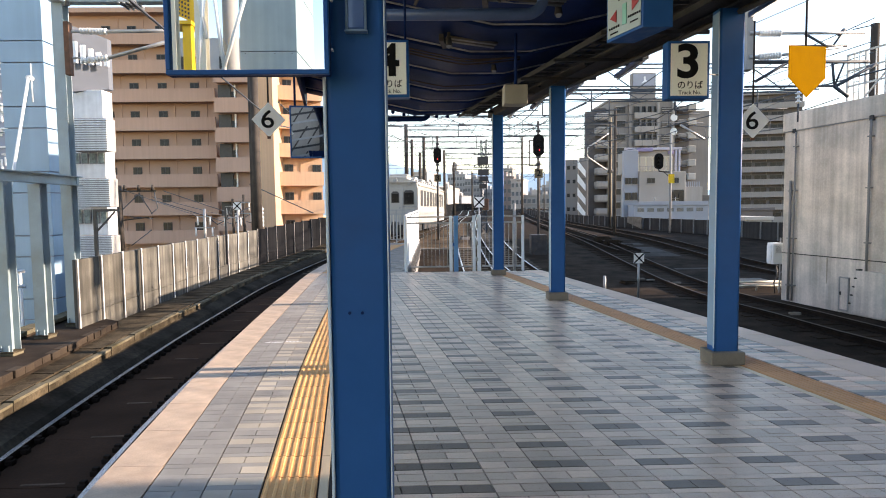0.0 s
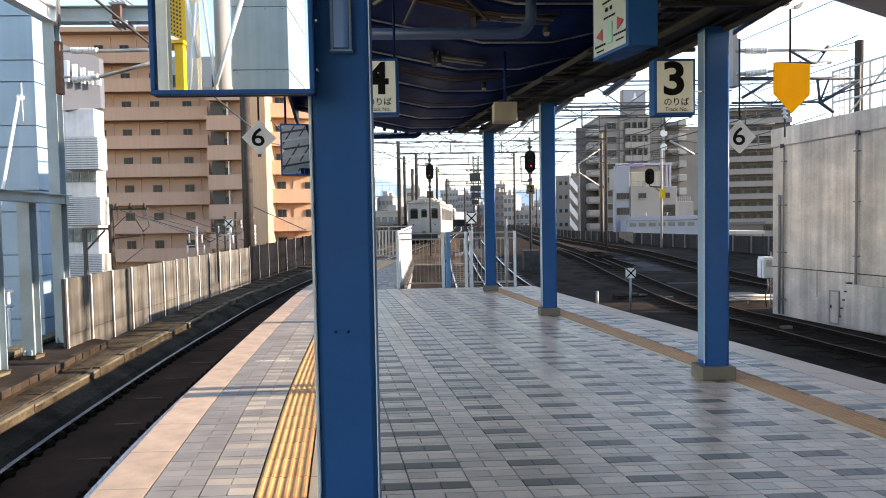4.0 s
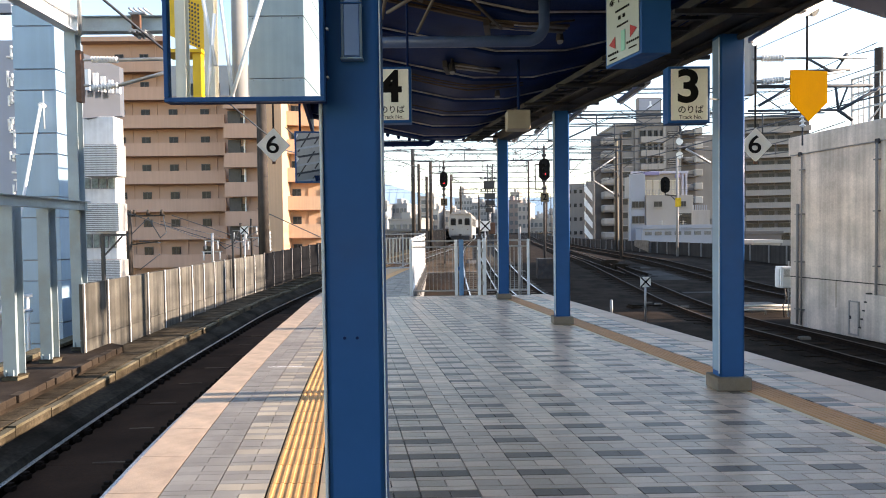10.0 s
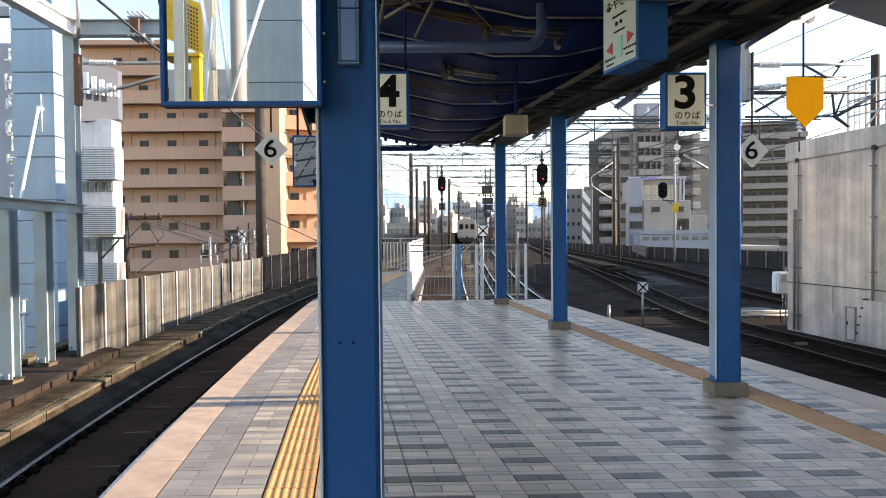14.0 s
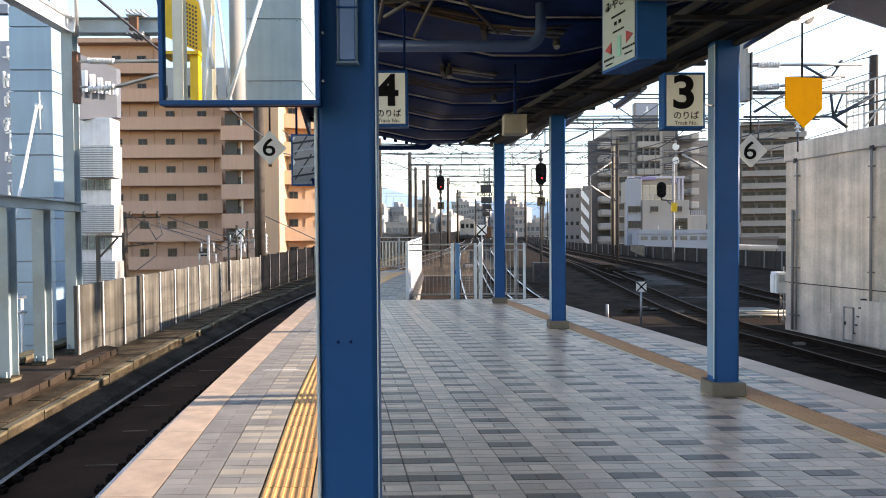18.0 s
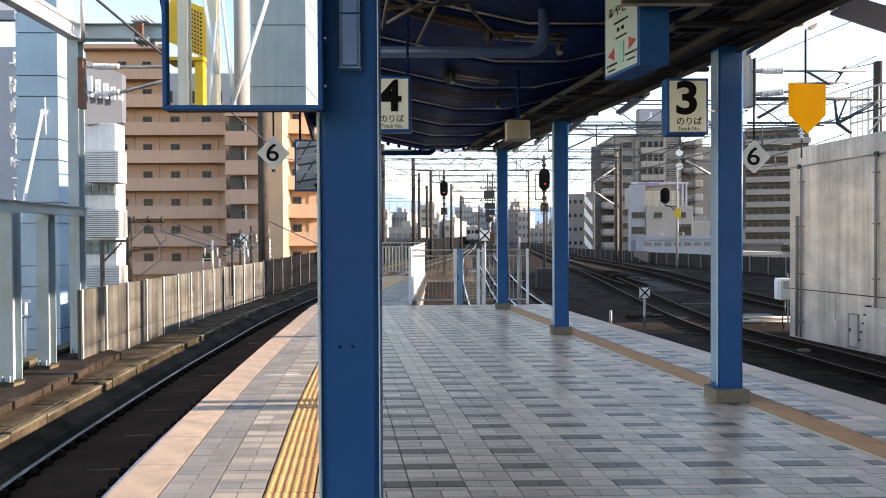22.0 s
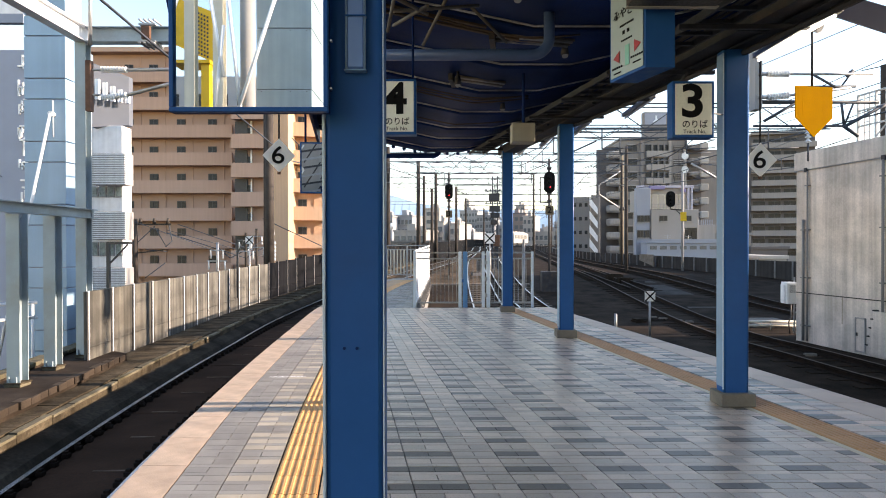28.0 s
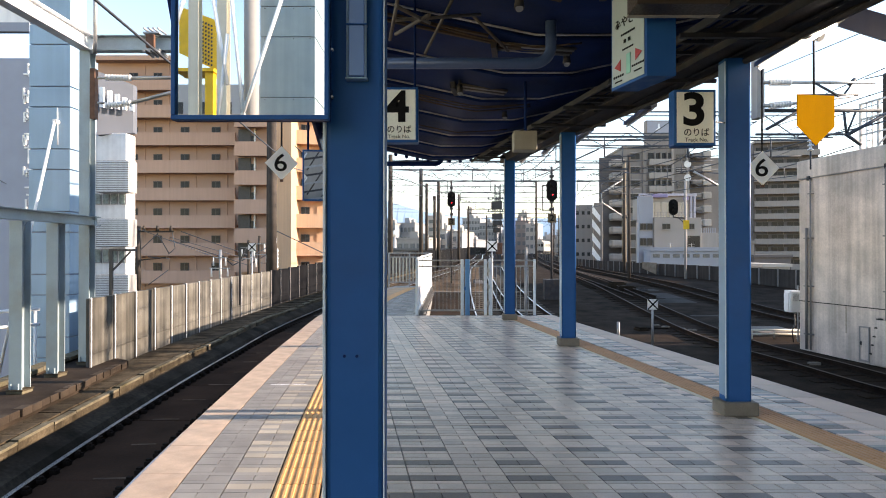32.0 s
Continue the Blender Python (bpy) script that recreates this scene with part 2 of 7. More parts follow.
CERAMIC = material("white_insulator", (0.75, 0.74, 0.72), 0.25, 0.0, 0.08, 4, 60, 0.0)
BOXBEIGE = material("beige_box", (0.36, 0.33, 0.265), 0.55, 0.0, 0.1, 4, 60, 0.03, streak=0.2)
# the hills' blue is air haze put into the base colour
HILL = material("haze_coloured_hill", (0.3, 0.43, 0.57), 1.0, 0.0, 0.06, 0.01, 0.1, 0.0, spec=0.0)
MIRROR = bpy.data.materials.new("mirror_glass")
MIRROR.use_nodes = True
_b = MIRROR.node_tree.nodes["Principled BSDF"]
_b.inputs["Base Color"].default_value = (0.9, 0.93, 0.93, 1)
_b.inputs["Metallic"].default_value, _b.inputs["Roughness"].default_value = 1.0, 0.01
REDLAMP = glow("red_signal_lamp", (1.0, 0.02, 0.03), 3.0)
TUBE = glow("fluorescent_tube", (1.0, 0.95, 0.85), 3.0)


# ---------- building blocks ----------
def turned(ob, x, y, deg):
    """Turns a thing built in place about an upright axis through (x, y)."""
    ob.matrix_basis = pose(x, y, 0, 0, 0, deg) @ pose(-x, -y, 0)
    return ob


def box(bm, x0, x1, y0, y1, z0, z1, bevel=0.0, m=None):
    v = [bm.verts.new((x, y, z)) for x in (x0, x1) for y in (y0, y1) for z in (z0, z1)]
    f = [bm.faces.new([v[i] for i in q]) for q in ((0, 1, 3, 2), (4, 6, 7, 5), (0, 4, 5, 1), (2, 3, 7, 6), (0, 2, 6, 4), (1, 5, 7, 3))]
    if bevel:
        r = bmesh.ops.bevel(bm, geom=list({e for q in f for e in q.edges}), offset=bevel, segments=2, affect="EDGES", profile=0.5)
        v = list({w for q in r["faces"] for w in q.verts} | {w for q in f if q.is_valid for w in q.verts})
    if m is not None:
        bmesh.ops.transform(bm, matrix=m, verts=[w for w in v if w.is_valid])
    return bm


def rod(bm, a, b, r, seg=10, r2=None):
    """A round bar from a to b."""
    a, b = Vector(a), Vector(b)
    way = b - a
    turn = way.to_track_quat("Z", "Y").to_matrix()
    r2 = r if r2 is None else r2
    ring = [[bm.verts.new(p + turn @ Vector((math.cos(i * 2 * math.pi / seg) * s, math.sin(i * 2 * math.pi / seg) * s, 0)))
             for i in range(seg)] for p, s in ((a, r), (b, r2))]
    for i in range(seg):
        q = bm.faces.new((ring[0][i], ring[0][(i + 1) % seg], ring[1][(i + 1) % seg], ring[1][i]))
        q.smooth = True
    bm.faces.new(ring[0][::-1])
    bm.faces.new(ring[1])
    return bm


def tube(bm, pts, r, seg=10):
    """A round pipe through points, in one piece."""
    pts = [Vector(p) for p in pts]
    rings = []
    side = None
    for i, p in enumerate(pts):
        f = (pts[min(i + 1, len(pts) - 1)] - pts[max(i - 1, 0)]).normalized()
        ref = side if side is not None else (Vector((0, 0, 1)) if abs(f.z) < 0.9 else Vector((0, 1, 0)))
        s = (ref - f * ref.dot(f)).normalized()
        side = s
        u = f.cross(s)
        rings.append([bm.verts.new(p + s * (math.cos(k * 2 * math.pi / seg) * r) + u * (math.sin(k * 2 * math.pi / seg) * r)) for k in range(seg)])
    for r0, r1 in zip(rings, rings[1:]):
        for k in range(seg):
            q = bm.faces.new((r0[k], r0[(k + 1) % seg], r1[(k + 1) % seg], r1[k]))
            q.smooth = True
    bm.faces.new(rings[0][::-1])
    bm.faces.new(rings[-1])
    return bm


def bar(bm, a, b, w, h, up=(0, 0, 1)):
    """A square bar from a to b, w wide and h high."""
    a, b = Vector(a), Vector(b)
    f = (b - a).normalized()
    s = f.cross(Vector(up))
    s = s.normalized() if s.length > 1e-4 else Vector((1, 0, 0))
    u = s.cross(f)
    v = [bm.verts.new(p + s * (i * w / 2) + u * (j * h / 2)) for p in (a, b) for i, j in ((-1, -1), (1, -1), (1, 1), (-1, 1))]
    for q in ((3, 2, 1, 0), (4, 5, 6, 7), (0, 1, 5, 4), (1, 2, 6, 5), (2, 3, 7, 6), (3, 0, 4, 7)):
        bm.faces.new([v[i] for i in q])
    return bm


def plate(bm, pts, thick, axis=(0, 1, 0)):
    """A flat plate: an outline pushed out by thick along axis."""
    off = Vector(axis) * thick
    a = [bm.verts.new(Vector(p)) for p in pts]
    b = [bm.verts.new(Vector(p) + off) for p in pts]
    bm.faces.new(a)
    bm.faces.new(b[::-1])
    for i in range(len(pts)):
        j = (i + 1) % len(pts)
        bm.faces.new((a[j], a[i], b[i], b[j]))
    bmesh.ops.recalc_face_normals(bm, faces=bm.faces[:])
    return bm


def sweep(name, line, section, mat):
    """A mesh: a closed section (side, height) carried along a line of points."""
    verts, faces, k = [], [], len(section)
    line = [Vector(p) for p in line]
    for i, p in enumerate(line):
        f = (line[min(i + 1, len(line) - 1)] - line[max(i - 1, 0)])
        s = Vector((f.y, -f.x, 0)).normalized()
        verts += [p + s * a + Vector((0, 0, b)) for a, b in section]
    for i in range(len(line) - 1):
        for j in range(k):
            faces.append((i * k + j, i * k + (j + 1) % k, (i + 1) * k + (j + 1) % k, (i + 1) * k + j))
    faces += [tuple(range(k))[::-1], tuple((len(line) - 1) * k + j for j in range(k))]
    me = bpy.data.meshes.new(name)
    me.from_pydata([tuple(v) for v in verts], [], faces)
    me.materials.append(mat)
    b = bmesh.new()
    b.from_mesh(me)
    bmesh.ops.recalc_face_normals(b, faces=b.faces[:])
    b.to_mesh(me)
    b.free()
    return me


def part(name, bm, mat, parent=None, label="", fix=False):
    """One mesh object out of a bmesh (or a mesh), under a thing or a part."""
    if isinstance(bm, bmesh.types.BMesh):
        me = bpy.data.meshes.new(name)
        if fix:
            bmesh.ops.recalc_face_normals(bm, faces=bm.faces[:])
        bm.to_mesh(me)
        bm.free()
        me.materials.append(mat)
    else:
        me = bm
    ob = new(name, me)
    if parent is not None:
        ob.parent = parent
    if label:
        ob["label"] = label
    return ob


def thing(name, label, category, at=(0, 0, 0), group="", kind="", turn=0):
    ob = new(name)
    ob.matrix_basis = pose(*at, 0, 0, turn)
    ob.empty_display_size = 0.2
    return tagged(ob, label, category, group, kind)


def B():
    return bmesh.new()


def curve(points):
    """A smooth function through (d, value) pairs."""
    xs, ys = [p[0] for p in points], [p[1] for p in points]
    slopes = []
    for i in range(len(xs)):
        a, b = max(i - 1, 0), min(i + 1, len(xs) - 1)
        slopes.append((ys[b] - ys[a]) / (xs[b] - xs[a]))

    def f(d):
        if d <= xs[0]:
            return ys[0] + (d - xs[0]) * slopes[0]
        if d >= xs[-1]:
            return ys[-1] + (d - xs[-1]) * slopes[-1]
        i = max(j for j in range(len(xs) - 1) if xs[j] <= d)
        h = xs[i + 1] - xs[i]
        u = (d - xs[i]) / h
        return ((2 * u**3 - 3 * u**2 + 1) * ys[i] + (u**3 - 2 * u**2 + u) * h * slopes[i]
                + (-2 * u**3 + 3 * u**2) * ys[i + 1] + (u**3 - u**2) * h * slopes[i + 1])
    return f


FACE = Matrix(((1, 0, 0, 0), (0, 0, -1, 0), (0, 1, 0, 0), (0, 0, 0, 1)))   # lettering that looks towards -y

# ---------- lines of the plan ----------
RAIL_Z = -0.95
LEFT_TRACK = curve([(-30, 0.5), (0, -2.9), (6.2, -4.0), (11, -4.5), (14.8, -4.72), (20.75, -4.88), (26, -4.3), (31, -3.2), (36, -1.85),
                    (42.5, -0.7), (56, 1.4), (67, 2.6), (88, 5.0), (106, 6.3), (120, 7.3), (133, 8.9), (140, 10.1), (153, 16.2), (161, 20.9), (176, 28.2), (200, 40), (240, 62)])
RISE = curve([(-30, 0), (20, 0), (36, 0.78), (56, 1.12), (88, 1.6), (120, 2.05), (140, 2.2), (160, 2.15), (200, 2.2), (240, 2.2)])
EDGE_L = curve([(-14, 0.3), (3.5, -1.995), (4.3, -2.1), (5.56, -2.26), (7.99, -2.5), (10.96, -2.74), (15.17, -3.02), (20, -2.95), (27, -2.3), (33, -1.2), (40, 0.4)])
AXIS = -0.161
EDGE_R = lambda d: 5.06 - 0.161 * d
LINE_R = lambda d: 3.74 - 0.161 * d      # inner side of the right tactile strip
TRACK3 = curve([(-30, 11.5), (15, 4.25), (24, 3.55), (33, 3.5), (50, 4.4), (80, 7), (120, 11.2), (140, 15), (160, 25), (176, 33), (200, 45)])
TRACK2 = curve([(-20, 14.0), (11.35, 8.85), (14.2, 8.62), (17, 8.3), (24, 8.7), (40, 9.3), (60, 11), (100, 15), (125, 18), (140, 21.5), (160, 31), (176, 39), (200, 51)])
TRACK1 = curve([(-20, 22), (20, 13.6), (30, 12.9), (45, 12.6), (60, 13.2), (100, 17), (125, 20.8), (140, 25), (160, 34.5), (176, 42.5), (200, 55)])

# ---------- ground, tracks ----------
part("ground", box(B(), -400, 400, -60, 900, -9.2, -9.0), GROUND)
tagged(bpy.data.objects["ground"], "dark town ground far below the raised railway", "ground", kind="structure")


def bed():
    """The raised track bed: one sheet from the left wall to the right wall that follows the rise of the rails."""
    rows = [-30, -15, 0, 5, 10, 15, 20, 24, 28, 32, 36, 42, 50, 60, 75, 90, 110, 122, 132, 140, 148, 156, 164, 172, 180, 190, 205, 225]
    verts, faces = [], []
    for d in rows:
        a, b = LEFT_TRACK(d) - 2.0, RIGHT_WALL(d)
        for i in range(13):
            x = a + (b - a) * i / 12
            verts += [(x, d, RAIL_Z - 0.166 + RISE(d))]
    n = 13
    for i in range(len(rows) - 1):
        for j in range(n - 1):
            faces.append((i * n + j, i * n + j + 1, (i + 1) * n + j + 1, (i + 1) * n + j))
    me = bpy.data.meshes.new("track_bed")
    me.from_pydata(verts, [], faces)
    me.materials.append(BALLAST)
    return tagged(part("track_bed", me, BALLAST), "dark brown ballast track bed between the platforms", "track bed", kind="structure")


RIGHT_WALL = curve([(-30, 24), (10, 22), (33, 19.5), (39, 17.4), (50, 15.2), (63, 14.0), (85, 14.8), (120, 19), (132, 25), (150, 36), (180, 52), (240, 86)])
bed()
RAIL_SEC = [(-0.06, 0), (0.06, 0), (0.06, 0.012), (0.012, 0.03), (0.012, 0.105), (0.034, 0.118), (0.034, 0.15), (-0.034, 0.15), (-0.034, 0.118), (-0.012, 0.105), (-0.012, 0.03), (-0.06, 0.012)]
HEAD_SEC = [(-0.03, 0.1495), (0.03, 0.1495), (0.03, 0.154), (-0.03, 0.154)]
sleeper_me = None


def track(name, line, label, d0, d1, s0, s1, head=None, sides=(-0.566, 0.566), ties=None):
    global sleeper_me
    t = thing(name, label, "railway track", kind="structure")
    ds = list(np.arange(d0, 60, 1.0)) + list(np.arange(60, d1, 4.0))
    for side in sides:
        pts = []
        for d in ds:
            f = Vector((line(d + 0.5) - line(d - 0.5), 1.0, 0)).normalized()
            pts.append((line(d) + f.y * side, d - f.x * side, RAIL_Z - 0.154 + RISE(d)))
        r = part("rail", sweep("rail", pts, RAIL_SEC, RAILSIDE), None, t, "rusty brown steel rail")
        part("rail_head", sweep("rail_head", pts, HEAD_SEC, head or RAILTOP), None, r, "bright worn running surface")
    ties = ties or SLEEPER
    if sleeper_me is None or sleeper_me.materials[0] != ties:
        sleeper_me = bpy.data.meshes.new("sleeper")
        b = box(B(), -1.0, 1.0, -0.11, 0.11, -0.22, -0.148, 0.008)
        b.to_mesh(sleeper_me)
        sleeper_me.materials.append(ties)
    d = s0
    while d < s1:
        o = part("sleeper", sleeper_me, None, t)
        o.matrix_basis = pose(line(d), d, RAIL_Z + RISE(d), 0, 0, -math.degrees(math.atan(line(d + 0.5) - line(d - 0.5))))
        d += 0.62
    return t


def clips(t, line, d0, d1):
    me = bpy.data.meshes.new("rail_clip")
    bb = box(B(), -0.045, 0.035, -0.04, 0.04, -0.155, -0.1, 0.008)
    box(bb, -0.04, 0.02, -0.025, 0.025, -0.1, -0.07, 0.006)
    bb.to_mesh(me)
    me.materials.append(RAILSIDE)
    d = d0
    while d < d1:
        for side in (-0.475, 0.515):
            o = part("rail_clip", me, None, t)
            o.matrix_basis = pose(line(d) + side, d, RAIL_Z, 0, 0, 180 if side > 0 else 0)
        d += 0.3


tl = track("track_left", LEFT_TRACK, "worn railway track along the platform curving away", -20, 205, 24, 60, None, (-0.57, 0.61))
clips(tl, LEFT_TRACK, 3, 24)
RUSTBED = material("rust_stained_track_slab", (0.064, 0.033, 0.02), 0.95, 0.0, 0.4, 1.2, 30, 0.4, stain=(0.04, 0.022, 0.014), spec=0.08)
SCUFF = material("scuffed_slab_edge", (0.2, 0.14, 0.105), 0.95, 0.0, 0.5, 3, 40, 0.4, spec=0.08)
rng = random.Random(19)
d = -8.0
while d < 25:
    b, xs = B(), [LEFT_TRACK(u) for u in (d, d + 1.24)]
    plate(b, [(xs[0] - 0.49, d, -1.16), (xs[0] + 1.65, d, -1.16), (xs[1] + 1.65, d + 1.24, -1.16), (xs[1] - 0.49, d + 1.24, -1.16)], 0.05 + rng.uniform(0, 0.006), (0, 0, 1))
    sl = part("track_slab", b, RUSTBED, tl, "rust stained concrete track slab")
    b = B()
    u = rng.uniform(-0.2, 0.1)
    bar(b, (xs[0] + u, d + 0.05, -1.103), (xs[0] + u + rng.uniform(0.3, 0.5), d + 0.07, -1.103), 0.03, 0.008)
    part("scuff", b, SCUFF, sl, "pale scuff on the slab edge")
    d += 1.25
track("track_middle", TRACK3, "railway track beside the platform with dark sleepers", -20, 205, 14, 70, RAILTOP)
track("track_right", TRACK2, "railway track in dark ballast curving to the distance", -20, 205, 9, 60, RAILDULL, (-0.566, 0.566), DARKTIE)
track("track_far", TRACK1, "railway track beside the dark boundary wall", -20, 205, 20, 66, RAILDULL, (-0.566, 0.566), DARKTIE)
TRACK5 = curve([(14, 1.75), (24, 1.85), (30, 1.95), (40, 2.35), (56, 3.3), (88, 6.3), (120, 8.7), (140, 12.2), (153, 18.4), (176, 30.5), (200, 42)])
track("track_inner", TRACK5, "worn track with dark sleepers behind the fence", 20, 150, 21, 62, RAILTOP)
TRACK4 = curve([(-20, 19), (14, 11.6), (24, 10.2), (34, 9.4), (50, 10.2), (80, 12.8), (175, 26)])
track("track_siding", TRACK4, "rusty siding track that joins its neighbour", 29, 120, 29, 45, RAILDULL, (-0.566, 0.566), DARKTIE)

GRAVEL = material("grey_compacted_gravel", (0.085, 0.077, 0.07), 0.97, 0.0, 0.45, 0.8, 25, 0.7, stain=(0.045, 0.039, 0.034), spec=0.05)
ds = [18.5, 20, 22, 24, 26, 28, 30, 33]
me = bpy.data.meshes.new("gravel_path")
me.from_pydata([p for d in ds for p in ((TRACK2(d) + 1.15, d, -1.115 + RISE(d)), (TRACK1(d) - 1.3, d, -1.115 + RISE(d)))], [], [(2 * i, 2 * i + 1, 2 * i + 3, 2 * i + 2) for i in range(len(ds) - 1)])
me.materials.append(GRAVEL)
tagged(part("gravel_path", me, GRAVEL), "flat grey gravel strip between the tracks", "ground", kind="structure")

# brighter, warmer copy of BALLAST, with the sunlight put into its colour
LITBALLAST = material("sunlit_tone_ballast", (0.14, 0.098, 0.066), 0.97, 0.0, 0.9, 0.9, 9, 0.9, stain=(0.035, 0.028, 0.022), spec=0.05)
rng = random.Random(31)
ds = [31.4 + 1.1 * i for i in range(29)]
cols = [0.0, 0.09, 0.3, 0.52, 0.74, 0.93, 1.0]
v = [(LEFT_TRACK(d) + 0.95 + (TRACK5(max(d, 14)) - LEFT_TRACK(d) - 0.3) * c, d, RAIL_Z - 0.158 + RISE(d) + (rng.uniform(0.0, 0.035) if 0 < c < 1 else -0.02)) for d in ds for c in cols]
me = bpy.data.meshes.new("ballast_heap")
me.from_pydata(v, [], [(7 * i + j, 7 * i + j + 1, 7 * i + j + 8, 7 * i + j + 7) for i in range(28) for j in range(6)])
me.materials.append(LITBALLAST)
tagged(part("ballast_heap", me, LITBALLAST), "brown ballast between the diverging tracks, brightened in colour as sunlit", "ballast", kind="structure")
cross = thing("cable_crossing", "pale concrete cable trough across the tracks behind the fence", "cable trough", kind="structure")
for i in range(14):
    x, z = -2.6 + 0.52 * i, RAIL_Z - 0.12 + RISE(31)
    part("cover_slab", box(B(), x, x + 0.5, 31.0 + 0.03 * i, 31.45 + 0.03 * i, z - 0.2, z + 0.02 + rng.uniform(0, 0.01), 0.01), BASE, cross)
for x, w in ((-0.42, 0.2), (-0.1, 0.17)):
    jb = thing("junction_box", "small white box at the foot of the end fence", "box", (x, 15.4, 0))
    part("body", box(B(), -w / 2, w / 2, -0.1, 0.1, -1.13, -0.12, 0.012), SIGNWHITE, jb)
    part("lid", box(B(), -w / 2 - 0.01, w / 2 + 0.01, -0.11, 0.11, -0.118, -0.09, 0.006), SIGNWHITE, jb)

# ---------- platform ----------
platform = thing("platform", "long tiled station platform with coping and tactile strips", "platform", kind="structure")
PEND = 14.75


def slab():
    ds = list(np.arange(-34, PEND, 1.0)) + [PEND]
    v, f = [], []
    for d in ds:
        a, b = EDGE_L(d) + 0.03, EDGE_R(d) - 0.03
        v += [(a, d, -0.012), (b, d, -0.012), (b - 0.25, d, -1.15), (a + 0.25, d, -1.15)]
    for i in range(len(ds) - 1):
        for j in range(4):
            f.append((i * 4 + j, i * 4 + (j + 1) % 4, i * 4 + 4 + (j + 1) % 4, i * 4 + 4 + j))
    f += [(0, 1, 2, 3), tuple(len(v) - 4 + j for j in (3, 2, 1, 0))]
    me = bpy.data.meshes.new("slab")
    me.from_pydata(v, [], f)
    me.materials.append(GROUT)
    b = bmesh.new()
    b.from_mesh(me)
    bmesh.ops.recalc_face_normals(b, faces=b.faces[:])
    b.to_mesh(me)
    b.free()
    part("slab", me, GROUT, platform)
    # the narrow ramp strip that goes on past the fence
    ds = list(np.arange(PEND, 28.5, 1.0))
    v, f = [], []
    for d in ds:
        a = EDGE_L(d)
        b = -0.6 + 0.008 * (d - 15)
        v += [(a, d, -0.013), (b, d, -0.013), (b, d, -1.1), (a + 0.2, d, -1.1)]
    for i in range(len(ds) - 1):
        for j in range(4):
            f.append((i * 4 + j, i * 4 + (j + 1) % 4, i * 4 + 4 + (j + 1) % 4, i * 4 + 4 + j))
    f += [(0, 1, 2, 3), tuple(len(v) - 4 + j for j in (3, 2, 1, 0))]
    me = bpy.data.meshes.new("end_strip")
    me.from_pydata(v, [], f)
    me.materials.append(TILEA)
    b = bmesh.new()
    b.from_mesh(me)
    bmesh.ops.recalc_face_normals(b, faces=b.faces[:])
    b.to_mesh(me)
    b.free()
    part("end_strip", me, TILEA, platform, "narrow grey paved strip past the fence")


slab()

# ---------- columns ----------
# pale paint for the bright highlights along column corners
PALE0 = material("edge_highlight_paint", (0.55, 0.66, 0.76), 0.4, 0.0, 0.1, 3, 60, 0.0, streak=0.2)
def column(at, w, dep, top, label, base=True):
    c = thing("platform_column", label, "column", at, "platform columns")
    b = B()
    box(b, -w / 2, w / 2, -dep / 2, dep / 2, 0.0 if not base else 0.12, top)
    edges = [e for e in b.edges if abs(e.verts[0].co.z - e.verts[1].co.z) > 0.5]
    bmesh.ops.bevel(b, geom=edges, offset=0.024, segments=5, affect="EDGES", profile=0.5)
    for q in b.faces:
        q.smooth = abs(q.normal.z) < 0.5 and q.calc_area() < 0.3
    part("shaft", b, BLUE, c)
    part("corner_line", box(B(), -w / 2 - 0.005, -w / 2 + 0.004, -dep / 2 + 0.004, -dep / 2 + 0.012, 0.16, top - 0.03), PALE0, c, "pale line painted as a corner highlight")
    # reflection on the left face, put in as a paler plate
    part("side_flange", box(B(), -w / 2 - 0.004, -w / 2 + 0.002, -dep / 2 + 0.012, dep / 2 - 0.02, 0.18, top - 0.03, 0.0015), BLUESHEEN, c, "side flange painted pale blue as a reflection")
    if base:
        part("base", box(B(), -w / 2 - 0.042, w / 2 + 0.042, -dep / 2 - 0.05, dep / 2 + 0.05, 0, 0.13, 0.012), BASE, c, "worn concrete plinth")
    return c


column((-0.3505, 2.47, 0), 0.235, 0.15, 4.3, "blue painted steel column carrying a mirror", True)
part("edge_strip", box(B(), -0.475, -0.464, 2.386, 2.396, 0.2, 4.28, 0.002), PALE0, None)
edge = part("edge_strip", box(B(), -0.2365, -0.2315, 2.392, 2.398, 0.2, 4.28, 0.001), PALE0, bpy.data.objects["platform_column"])
edge.matrix_parent_inverse = bpy.data.objects["platform_column"].matrix_basis.inverted()
bpy.data.objects["edge_strip"].parent = bpy.data.objects["platform_column"]
bpy.data.objects["edge_strip"].matrix_parent_inverse = bpy.data.objects["platform_column"].matrix_basis.inverted()
for x, d, top in ((2.78, 5.76, 3.36), (2.06, 9.98, 3.5), (1.52, 13.8, 3.65)):
    post = column((x, d, 0), 0.245, 0.16, top, "blue painted steel column on a concrete plinth")
    # hidden pipe, added only to cast a second shadow band
    if d < 6:
        part("downpipe", rod(B(), (0.08, 0.215, 0.0), (0.08, 0.215, top), 0.056, 14), BLUE, post, "unseen blue pipe added behind the column for its shadow")

# ---------- canopy ----------
VALLEY = lambda d: 2.42 - 0.155 * d
RIBPAINT = material("pale_rib_edge", (0.5, 0.52, 0.56), 0.45, 0.0, 0.4, 3, 40, 0.1, stain=(0.1, 0.09, 0.1))
canopy = thing("canopy", "dark blue steel platform canopy with a low middle", "canopy", kind="structure")


def sheet_z(s):
    return 3.85 + 0.212 * max(0.0, abs(s) - 0.44)


